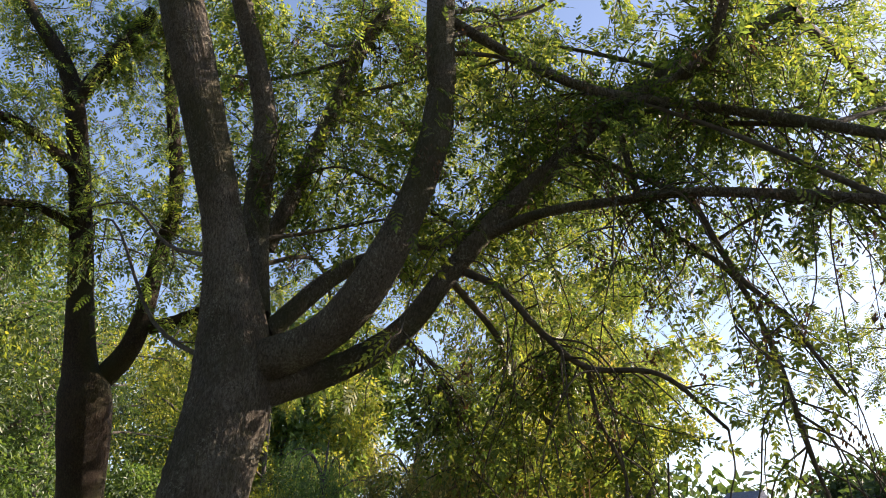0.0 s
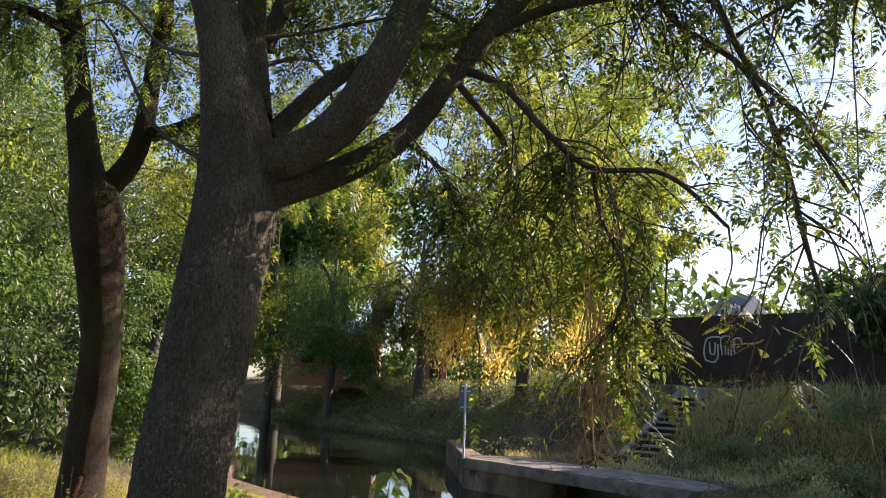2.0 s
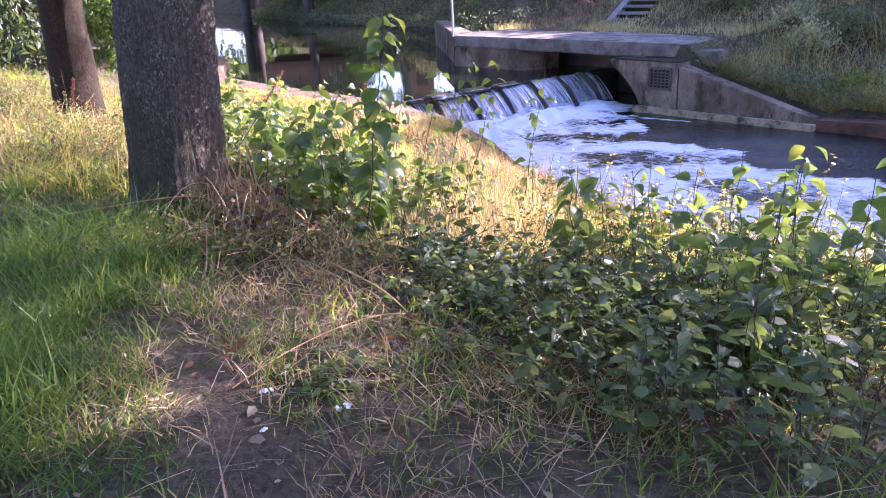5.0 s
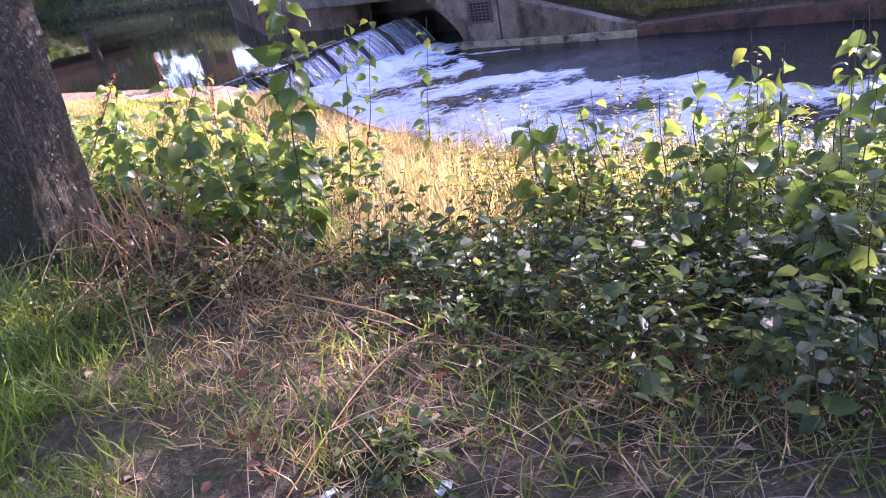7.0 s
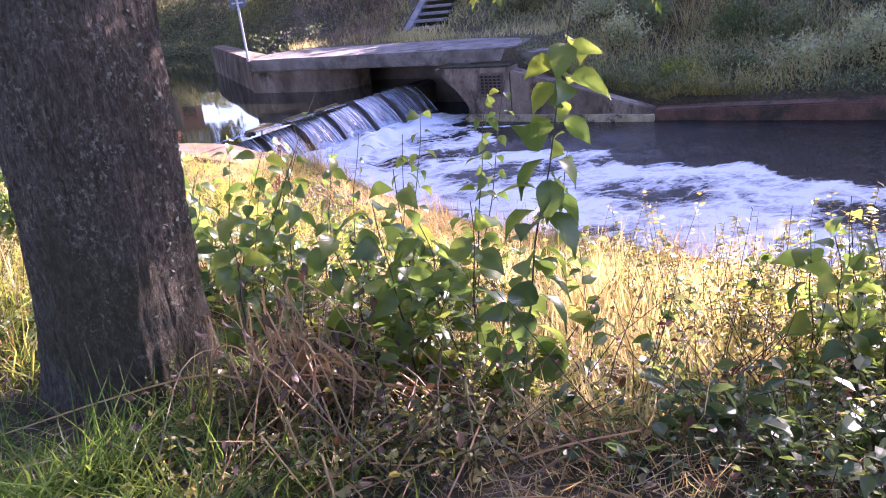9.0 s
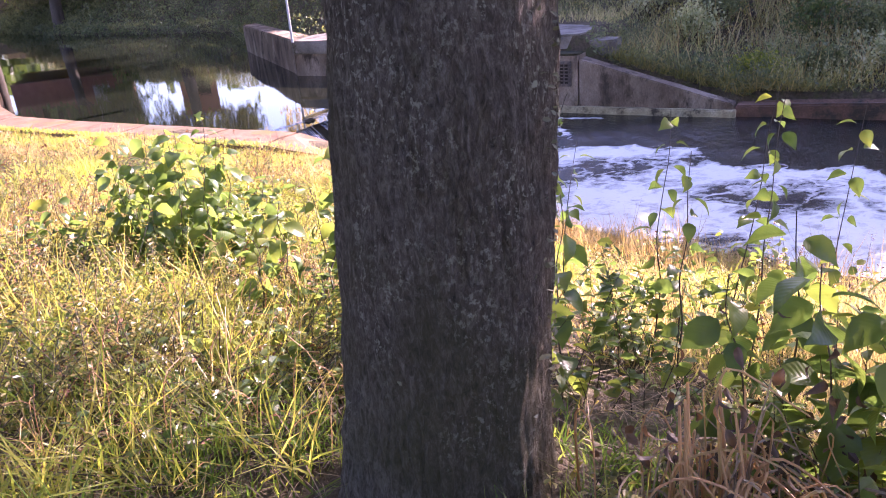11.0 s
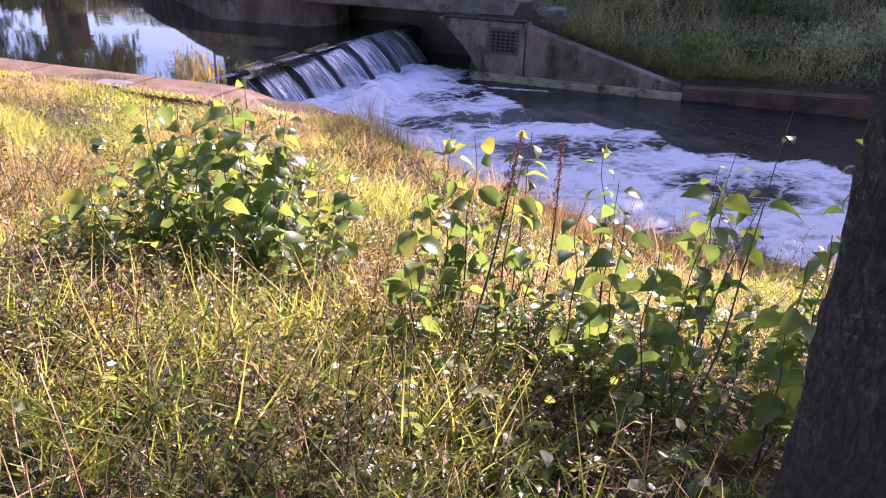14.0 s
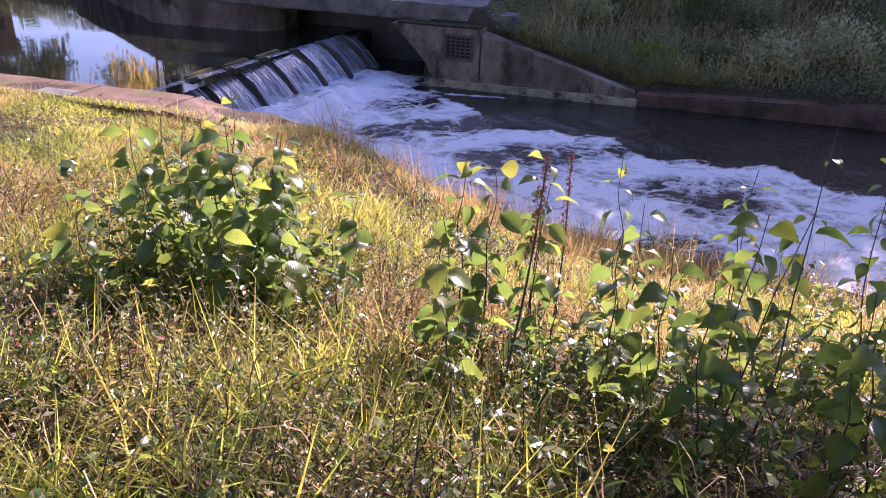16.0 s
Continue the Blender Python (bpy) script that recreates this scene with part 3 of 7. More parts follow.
def foam_field(u, v):
    """How thick the foam lies: the boil below the falls, then a broad drift on the near side; open dark water by the far wall."""
    boil = np.exp(-((u + 1.1) / 1.0) ** 2) * smoothstep(1.2, 0.2, v)
    rim = np.interp(u, [-2, -0.5, 0.5, 1.5, 3, 5, 8, 14], [0.9, -0.1, -1.0, -1.9, -2.5, -3.0, -3.7, -4.6]) + 0.28 * np.sin(u * 2.3) + 0.15 * np.sin(u * 5.1 + 1)
    drift = smoothstep(0.35, -0.5, v - rim)
    ridge = np.exp(-((v - rim + 0.35) / 0.32) ** 2) * smoothstep(-0.6, 0.6, u)
    string = 0.75 * np.exp(-((v + 0.55 + 0.1 * np.sin(u * 2.7)) / 0.12) ** 2) * smoothstep(-0.5, 0.2, u) * smoothstep(2.6, 0.9, u)
    holes = 0.45 * np.clip(np.sin(u * 1.3 + 1.4 * np.sin(v * 1.1)) * np.sin(v * 1.6 - u * 0.8 + 1), 0, 1) * smoothstep(-1.3, 0.6, u)
    f = np.maximum.reduce([boil, 0.84 * drift, ridge * 0.88, string])
    return 0.78 * f - 0.49 - 0.8 * holes - 0.1 * smoothstep(4, 12, u)


def river_z(u, v):
    churn = np.exp(-((u + 1.3) / 0.9) ** 2) * smoothstep(1.2, -0.3, v) + 0.35 * smoothstep(7, -1, u) * smoothstep(0, -2.5, v) + 0.1
    w = 0.035 * np.sin(u * 4.1 + 1.9 * np.sin(v * 2.3)) + 0.03 * np.sin(v * 5.3 + 2.4 * np.sin(u * 1.9)) + 0.025 * np.sin(u * 9.7 + v * 7.1 + 2 * np.sin(v * 3)) + 0.015 * np.sin(u * 21 + 3 * np.sin(v * 9)) * np.sin(v * 17 + 2 * np.sin(u * 11))
    return D_WATER + churn * (w + 0.05) + 0.03 * np.exp(-((u + 1.25) / 0.5) ** 2) * smoothstep(0.9, -0.1, v)


wu, wv = np.concatenate([np.arange(-2.6, 12, 0.07), np.arange(12, 60, 1.0)]), np.arange(-9.5, 2.5, 0.07)
rv, rf, ra, rb = grid_uv(wu, wv, river_z)
river = put("water_lower", mesh_np("water_lower", rv, rf, RIVER, True, attr=("foam", foam_field(ra, rb).ravel())))
tagged(river, "churning river water streaked with white foam", "water", kind="structure")

# ---------- weir ----------
weir = empty("weir", "low concrete weir with mossy crest and falling water", "weir")
PIERS = [-4.2, -3.2, -2.2, -1.15, -0.15, 0.7]


def crest_u(v):
    return -2.62 + 0.1 * (v + 1)


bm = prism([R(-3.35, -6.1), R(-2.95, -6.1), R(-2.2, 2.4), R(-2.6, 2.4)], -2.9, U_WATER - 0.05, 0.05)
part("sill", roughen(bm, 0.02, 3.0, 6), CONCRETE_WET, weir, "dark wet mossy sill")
for a, b in zip([-5.9] + PIERS, PIERS + [1.25]):
    sec = np.linspace(a + 0.062, b - 0.062, 22)
    prof = np.linspace(0, 1, 14)
    SV, PR = np.meshgrid(sec, prof, indexing="ij")
    wob = 0.03 * np.sin(SV * 21) * PR + 0.02 * np.sin(SV * 47 + 2 * PR)
    uu = crest_u(SV) - 0.1 + 0.85 * PR + wob
    zz = U_WATER + 0.012 - 0.68 * np.maximum(PR - 0.1, 0) ** 1.6 / 0.9**1.6
    x, y, _ = R(uu, SV)
    i, j = np.meshgrid(np.arange(21), np.arange(13), indexing="ij")
    k = i * 14 + j
    f = np.stack([k, k + 14, k + 15, k + 1], -1).reshape(-1, 4)
    put("water_sheet", mesh_np("water_sheet", np.stack([x, y, zz], -1).reshape(-1, 3), f, FALL, True, uvs=np.stack([SV * 0.8, PR], -1).reshape(-1, 2)), weir, "white strands of falling water")
for v in PIERS:
    c = crest_u(v)
    h = U_WATER + 0.035
    bm = prism([R(c - 0.06, v - 0.065), R(c + 0.1, v - 0.065), R(c + 0.45, v - 0.065), R(c + 0.85, v - 0.065), R(c + 0.85, v + 0.065), R(c + 0.45, v + 0.065), R(c + 0.1, v + 0.065), R(c - 0.06, v + 0.065)], -2.4,
               [h, h, h - 0.24, h - 0.72, h - 0.72, h - 0.24, h, h], 0.015)
    part("divider", roughen(bm, 0.008, 6.0), CONCRETE_WET, weir, "dark wet sloping divider")
for a, b in zip(PIERS[:3], PIERS[1:4]):
    c = crest_u((a + b) / 2)
    bm = prism([R(c - 0.26, a + 0.09), R(c - 0.12, a + 0.09), R(c - 0.12, b - 0.09), R(c - 0.26, b - 0.09)], U_WATER - 0.1, U_WATER + 0.04, 0.03)
    part("flashboard", roughen(bm, 0.01, 5.0, 3), TIMBER, weir, "mossy timber flashboard")

# ---------- far wall, slab and wing ----------
wall = empty("wall_weir", "stained concrete river wall with ramped top", "wall", kind="structure")
bm = bmesh.new()
outline = [(0.9, -0.84), (-0.95, -0.84), (-0.8, -1.0), (-0.45, -1.3), (-0.2, -1.6), (-0.02, -1.95), (0.0, -2.8), (0.9, -2.8)]
front, back = [bm.verts.new(R(a, 0.0, h)) for a, h in outline], [bm.verts.new(R(a, 1.6, h)) for a, h in outline]
bm.faces.new(front)
bm.faces.new(back[::-1])
for i in range(len(outline)):
    j = (i + 1) % len(outline)
    bm.faces.new((front[i], back[i], back[j], front[j]))
bmesh.ops.recalc_face_normals(bm, faces=bm.faces)
part("wall_panel", roughen(bm, 0.006, 2.0), CONCRETE, wall)
bm = prism([R(0.925, 0.0), R(4.0, -0.02), R(4.0, 0.32), R(0.925, 0.42)], -2.8, [-0.9, -1.76, -1.76, -0.9], 0.02)
part("ramp_wall", roughen(bm, 0.012, 2.0, 5), CONCRETE, wall, "ramped wall top with eroded edge")
bm = prism([R(-0.2, -0.14), R(4.05, -0.16), R(4.05, 0.05), R(-0.2, 0.05)], -2.8, -1.86, 0.02)
part("footing", roughen(bm, 0.03, 3.0, 8), CONCRETE_PALE, wall, "pale crusted footing at waterline")
bm = prism([R(-0.85, 0.03), R(0.88, 0.03), R(0.88, 0.45), R(-0.85, 0.46)], -0.845, -0.8, 0.01)
part("ledge", roughen(bm, 0.012, 5.0, 3), MOSSY, wall, "dark mossy ledge below the slab")
bm = prism([R(-6.93, 0.47), R(-4.3, 0.49), R(-3.9, 1.0), R(-3.8, 1.6), R(-7.0, 1.6)], -2.8, -0.8, 0.02)
part("wall_panel", roughen(bm, 0.015, 2.0, 4), CONCRETE, wall)
# recess wall in the same dark concrete as the sill
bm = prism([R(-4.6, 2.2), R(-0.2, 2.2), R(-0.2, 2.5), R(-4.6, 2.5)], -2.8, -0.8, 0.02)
part("recess_wall", roughen(bm, 0.02, 2.0, 4), CONCRETE_WET, wall, "dark recess wall under slab")
slab = empty("slab", "thick concrete slab on the river wall", "slab", kind="structure")
bm = prism([R(-6.95, 0.42), R(-3.0, 0.47), R(0.3, 0.5), R(0.78, 0.58), R(0.82, 1.0), R(0.6, 2.2), R(-1.2, 2.9), R(-6.6, 2.6), R(-7.2, 1.6)], -0.81, -0.48, 0.04)
part("slab_body", roughen(bm, 0.02, 1.5, 6), CONCRETE_GREY, slab)
bm = prism([R(0.84, 0.6), R(1.5, 0.62), R(1.45, 1.3), R(0.86, 1.3)], -0.95, -0.62, 0.03)
part("slab_step", roughen(bm, 0.015, 2.0, 3), CONCRETE_GREY, slab)
bm = prism([R(-1.75, 0.62), R(-1.2, 0.66), R(-1.25, 1.0), R(-1.8, 0.96)], -0.5, -0.455, 0.01)
part("cover_plate", bm, STONE_STEP, slab, "pale stone cover plate")
wing = empty("wall_wing", "concrete wing wall running back upstream", "wall", kind="structure")
bm = prism([R(-6.9, 0.44), R(-7.25, 0.8), R(-12.9, 5.1), R(-12.6, 5.5), R(-7.2, 1.6)], -2.8, -0.49, 0.03)
part("wing_body", roughen(bm, 0.02, 1.5, 5), CONCRETE, wing)

# grate in the wall
grate = empty("drain_grate", "rusty square iron grate set in concrete wall", "grate", at=Matrix.Translation(R(0.46, -0.02, -1.2)) @ Matrix.Rotation(math.atan2(D2[1], D2[0]), 4, "Z"))
# flat plate whose dark colour stands for the shade behind the bars
part("backing", box_bm((0.56, 0.03, 0.46), 0.004), DARKWALL, grate, "dark plate coloured as shaded hollow behind bars").location = (0, 0.012, 0)
for i in range(6):
    part("bar", box_bm((0.022, 0.03, 0.46), 0.004), IRON, grate).location = (-0.25 + 0.1 * i, -0.018, 0)
for i in range(7):
    part("crossbar", box_bm((0.54, 0.02, 0.02), 0.003), IRON, grate).location = (0, -0.03, -0.21 + 0.07 * i)
for sx, sz, px, pz in ((0.6, 0.035, 0, 0.24), (0.6, 0.035, 0, -0.24), (0.035, 0.5, 0.29, 0), (0.035, 0.5, -0.29, 0)):
    part("frame_bar", box_bm((sx, 0.04, sz), 0.005), IRON, grate).location = (px, -0.012, pz)

# brick river wall further down
low = empty("wall_brick", "low reddish brick river wall, damp at foot", "wall", kind="structure")
bm = prism([R(4.02, 0.0), R(9.0, 0.03), R(40, 0.05), R(40, 0.5), R(9.0, 0.5), R(4.02, 0.45)], -2.8, [-1.78, -1.6, -1.5, -1.5, -1.6, -1.78], 0.03)
part("wall_core", roughen(bm, 0.025, 1.0, 8), BRICK, low)

# near coping along the upper water
coping = empty("coping", "worn pinkish concrete coping along the bank", "coping", kind="structure")
cu = [-16, -13.6, -11.4, -9.3, -7.2, -5.2, -3.2, -1.7]
for a, b in zip(cu[:-1], cu[1:]):
    bm = prism([R(a + 0.004, -6.85 + bend(a)), R(b - 0.004, -6.85 + bend(b)), R(b - 0.004, -5.92 + bend(b)), R(a + 0.004, -5.92 + bend(a))], -2.6, -1.1, 0.025)
    part("coping_stone", roughen(bm, 0.015, 2.5, 4), COPING, coping)
bm = prism([R(-1.69, -6.85), R(0.2, -7.1), R(1.2, -6.9), R(0.9, -6.2), R(-0.3, -5.2), R(-1.69, -5.92)], -2.6, [-1.1, -1.16, -1.3, -1.5, -1.75, -1.1], 0.03)
part("coping_apron", roughen(bm, 0.03, 2.0, 4), COPING, coping, "sloping worn apron stone")
bm = prism([R(-3.75, -6.75), R(-3.2, -6.75), R(-3.2, -6.4), R(-3.75, -6.4)], -1.12, -1.085, 0.01)
part("cover_plate", bm, STONE_STEP, coping, "pale stone plate")

# steps up the far bank
steps = empty("stone_steps", "flight of narrow worn stone steps up bank", "steps", kind="structure")
SB, ST = np.array((4.15, 25.4, -0.45)), np.array((6.9, 29.4, 1.72))
for i in range(13):
    c = SB + (ST - SB) * i / 12
    turn = Matrix.Rotation(math.atan2((ST - SB)[1], (ST - SB)[0]) - math.pi / 2, 4, "Z")
    ob = part("tread", roughen(box_bm((1.0, 0.46, 0.07), 0.012), 0.008, 4.0), STONE_TREAD, steps, "pale worn tread")
    ob.matrix_basis = Matrix.Translation(c + (0, 0, 0.085)) @ turn
    ob = part("riser", box_bm((0.96, 0.3, 0.14), 0.004), MOSSY, steps, "dark recessed riser")
    ob.matrix_basis = Matrix.Translation(c + (0, 0, -0.022)) @ turn @ Matrix.Translation((0, 0.06, 0))
bm = bmesh.new()
bmesh.ops.create_cube(bm, size=1.0, matrix=Matrix.Diagonal((0.24, float(np.linalg.norm(ST - SB)) + 0.3, 0.24, 1)))
bmesh.ops.bevel(bm, geom=list(bm.edges), offset=0.02, segments=2, affect="EDGES")
ob = part("side_kerb", bm, STONE_TREAD, steps, "sloping stone kerb")
mid = (SB + ST) / 2 + np.array([-0.52, 0.35, 0.03])
ob.matrix_basis = look(tuple(mid), tuple(mid + ST - SB)) @ Matrix.Rotation(radians(90), 4, "X")

# sign on the slab
sign = empty("river_sign", "narrow grey-blue sign plate on steel pole", "sign", at=Matrix.Translation((-1.28, 23.62, -0.5)) @ Matrix.Rotation(radians(-3), 4, "Z"))
pv, pf = tube(smooth_path([(0, 0, 0, 0.032), (0.0, 0, 1.1, 0.032), (-0.02, 0, 2.2, 0.032)], 4), 12)
put("pole", mesh_np("pole", pv, pf, STEEL, True), sign, "pale galvanised pole")
plate = part("plate", box_bm((0.42, 0.02, 0.74), 0.008), SIGNBACK, sign, "dull blue-grey plate")
plate.location = (0.0, 0.045, 1.74)
for z in (1.5, 1.98):
    part("bracket", box_bm((0.3, 0.035, 0.04), 0.006), STEEL, plate).location = (0, -0.025, z - 1.74)
part("cap", box_bm((0.24, 0.05, 0.05), 0.01), WHITE, plate, "pale strip at top").location = (0, -0.065, 0.39)

# ---------- the two bank trees ----------
# limbs as rows of x, y, z, radius
LIMB_MAIN = ((-2.2, 5.07, -0.25, 0.370), (-2.19, 5.07, 0.02, 0.318), (-2.165, 5.07, 0.35, 0.299), (-2.125, 5.09, 1, 0.297), (-2.07, 5.16, 1.7, 0.294), (-2.045, 5.23, 2.25, 0.295), (-2.04, 5.36, 3.07, 0.290), (-2.23, 5.27, 4.07, 0.170), (-2.48, 5.17, 4.94, 0.167), (-2.82, 4.97, 6.06, 0.187), (-3.18, 4.88, 7.16, 0.156), (-3.52, 4.8, 8.43, 0.106))
LIMB_L1 = ((-2, 5.42, 3.11, 0.186), (-1.41, 5.28, 3.32, 0.149), (-1.02, 5.12, 3.7, 0.146), (-0.7, 5.04, 4.46, 0.125), (-0.58, 5.05, 5.23, 0.118), (-0.62, 5.01, 6.24, 0.118), (-0.57, 4.91, 7.45, 0.090))
LIMB_L2 = ((-1.91, 5.44, 2.92, 0.136), (-1.33, 5.56, 3.16, 0.105), (-0.85, 5.56, 3.46, 0.098), (-0.5, 5.54, 3.93, 0.087), (-0.11, 5.46, 4.41, 0.081), (0.38, 5.41, 4.9, 0.076), (0.92, 5.27, 5.38, 0.067), (1.53, 5.2, 5.79, 0.058), (2.27, 5.15, 6.18, 0.041))
LIMB_L3 = ((-0.29, 5.53, 4.24, 0.048), (0.23, 5.26, 4.35, 0.040), (0.79, 4.99, 4.32, 0.035), (1.23, 4.8, 4.29, 0.035), (1.82, 4.57, 4.15, 0.038), (2.36, 4.29, 3.96, 0.030))
LIMB_L4 = ((-1.99, 5.56, 3.58, 0.115), (-2.14, 5.62, 4.39, 0.112), (-2.17, 5.55, 5.35, 0.103), (-2.42, 5.43, 6.26, 0.094), (-2.70, 5.19, 7.13, 0.077))
LIMB_L5 = ((-1.91, 5.62, 3.46, 0.081), (-1.47, 5.96, 4.11, 0.074), (-0.93, 6.15, 4.44, 0.064), (-0.29, 6.3, 4.72, 0.058), (0.28, 6.26, 5.62, 0.053), (0.84, 6.38, 6.09, 0.046))
LIMB_L6 = ((-2.12, 5.90, 4.31, 0.075), (-1.85, 5.97, 5.26, 0.072), (-1.56, 5.89, 6.22, 0.067), (-1.18, 5.85, 7.01, 0.059))
LIMB_L7 = ((-0.68, 5.14, 6.23, 0.045), (-0.04, 5.17, 5.79, 0.043), (0.64, 5.16, 5.41, 0.042), (1.45, 4.96, 5.11, 0.037), (2.03, 4.71, 4.81, 0.042), (2.56, 4.49, 4.53, 0.035))
LIMB_L8 = ((0.92, 5.27, 5.38, 0.058), (1.40, 4.78, 5.38, 0.050), (1.49, 4.58, 5.59, 0.037), (1.59, 4.38, 5.93, 0.028))
LIMB_H1 = ((-0.37, 5.53, 3.97, 0.035), (-0.08, 5.41, 3.78, 0.028), (0.23, 5.32, 3.41, 0.025), (0.54, 5.27, 3.15, 0.022), (1.01, 5.12, 3.07, 0.018), (1.41, 5.11, 2.72, 0.012))
LIMB_H2 = ((0.81, 5.19, 5.16, 0.030), (1.02, 5.19, 4.31, 0.025), (1.49, 4.98, 3.77, 0.020), (1.72, 4.99, 3.22, 0.018), (1.85, 4.99, 2.61, 0.017), (1.95, 5.01, 2.24, 0.009))
LIMB_H3 = ((-0.46, 5.56, 3.89, 0.029), (-0.10, 5.91, 3.55, 0.025), (-0.01, 6.01, 3.20, 0.021), (0.26, 6.06, 2.96, 0.016), (0.85, 6.10, 2.39, 0.011))
LIMB_H4 = ((0.54, 5.27, 3.15, 0.018), (0.60, 5.25, 2.80, 0.014), (0.76, 5.20, 2.39, 0.012), (0.68, 5.25, 2.01, 0.008))
LIMB_H5 = ((1.23, 4.81, 4.27, 0.025), (1.50, 4.88, 3.73, 0.020), (1.76, 4.81, 3.39, 0.016), (2.03, 4.75, 2.87, 0.012))
LIMB_H6 = ((-0.88, 5.56, 3.46, 0.026), (-0.55, 5.47, 3.18, 0.017), (-0.42, 5.55, 2.91, 0.011))
LIMB_T2 = ((-5.12, 9.3, -0.4, 0.380), (-5.12, 9.28, 0.05, 0.290), (-5.06, 9.2, 1, 0.240), (-4.94, 9, 2, 0.235), (-5.03, 8.69, 3.47, 0.309), (-5.18, 8.58, 4.06, 0.187), (-5.48, 8.39, 5.71, 0.144), (-5.79, 8.1, 7.23, 0.131), (-6.06, 7.95, 7.95, 0.107), (-6.65, 7.73, 8.74, 0.083), (-7.4, 7.5, 9.9, 0.04))
LIMB_T2B = ((-5.04, 8.75, 3.69, 0.156), (-4.62, 8.71, 4.29, 0.125), (-4.53, 8.72, 5.39, 0.108), (-4.49, 8.7, 6.46, 0.096), (-4.78, 8.36, 8.15, 0.073), (-4.76, 8.06, 9.51, 0.053))
LIMB_T2C = ((-4.50, 8.82, 4.51, 0.091), (-4.15, 8.74, 4.57, 0.082), (-3.74, 8.75, 4.76, 0.067))
LIMB_T2D = ((-5.59, 8.24, 6.36, 0.086), (-5.84, 7.66, 6.56, 0.072), (-6.06, 7.19, 6.57, 0.058), (-6.34, 6.76, 6.39, 0.041))
LIMB_T2E = ((-5.55, 8.35, 5.69, 0.066), (-5.87, 7.96, 5.76, 0.053), (-6.24, 7.48, 5.59, 0.041))
LIMB_T2F = ((-5.78, 8.02, 7.35, 0.110), (-5.42, 8.01, 8.08, 0.094), (-5.08, 8.10, 8.93, 0.080))


def limb_dirs(path):
    t = np.gradient(np.asarray(path)[:, :3], axis=0)
    return t / (np.linalg.norm(t, axis=1)[:, None] + 1e-9)


def twig_sprays(starts, dirs, r, length=(0.5, 1.1), droop=0.35, leaves=7, size=(0.2, 0.3)):
    """Thin twigs that leave the limbs and hang a little, with compound leaves along them."""
    tubes, pos, lead = [], [], []
    for s, d in zip(starts, dirs):
        ln = r.uniform(*length)
        k = 5
        p = np.array(s, float)
        row = [(*p, 0.008)]
        dd = np.array(d, float)
        for i in range(k):
            dd = dd + r.normal(0, 0.22, 3) + (0, 0, -droop * 0.35)
            dd /= np.linalg.norm(dd)
            p = p + dd * ln / k
            row.append((*p, 0.008 * (1 - 0.17 * (i + 1))))
            for _ in range(max(1, leaves // k)):
                pos.append(p - dd * ln / k * r.uniform(0, 1))
                side = np.cross(dd, r.normal(size=3))
                lead.append(dd * 0.5 + side / (np.linalg.norm(side) + 1e-6) + (0, 0, -0.25))
        tubes.append(tube(row, 4))
    return join(tubes), np.array(pos), np.array(lead)


def add_crown(tree, starts, dirs, seed, leaf_mat_, twig_label, length, droop, leaves, size):
    r = np.random.default_rng(seed)
    (tv, tf), pos, lead = twig_sprays(starts, dirs, r, length, droop, leaves)
    put("twig_spray", mesh_np("twig_spray", tv, tf, TWIG, True), tree, twig_label, kind="stuff")
    nrm = r.normal(0, 0.45, pos.shape) + (0, 0, 1)
    lv, lf = scatter(*PINNATE, frames_from(lead, nrm), pos, r.uniform(*size, len(pos)))
    put("crown", mesh_np("crown", lv, lf, leaf_mat_), tree, "feathery compound leaves", kind="stuff")


def along(path, n, r, lo=0.2, hi=1.0):
    """Start points and directions for twigs on a limb."""
    p = smooth_path(path, 8)
    i = r.uniform(lo * (len(p) - 1), hi * (len(p) - 1), n)
    k = i.astype(int).clip(0, len(p) - 2)
    s = p[k, :3] + (p[k + 1, :3] - p[k, :3]) * (i - k)[:, None]
    d = limb_dirs(p)[k] * 0.4 + rand_dirs(n, r) * (0.9, 0.7, 0.9) + (0, 0.45, 0.15)
    return s, d


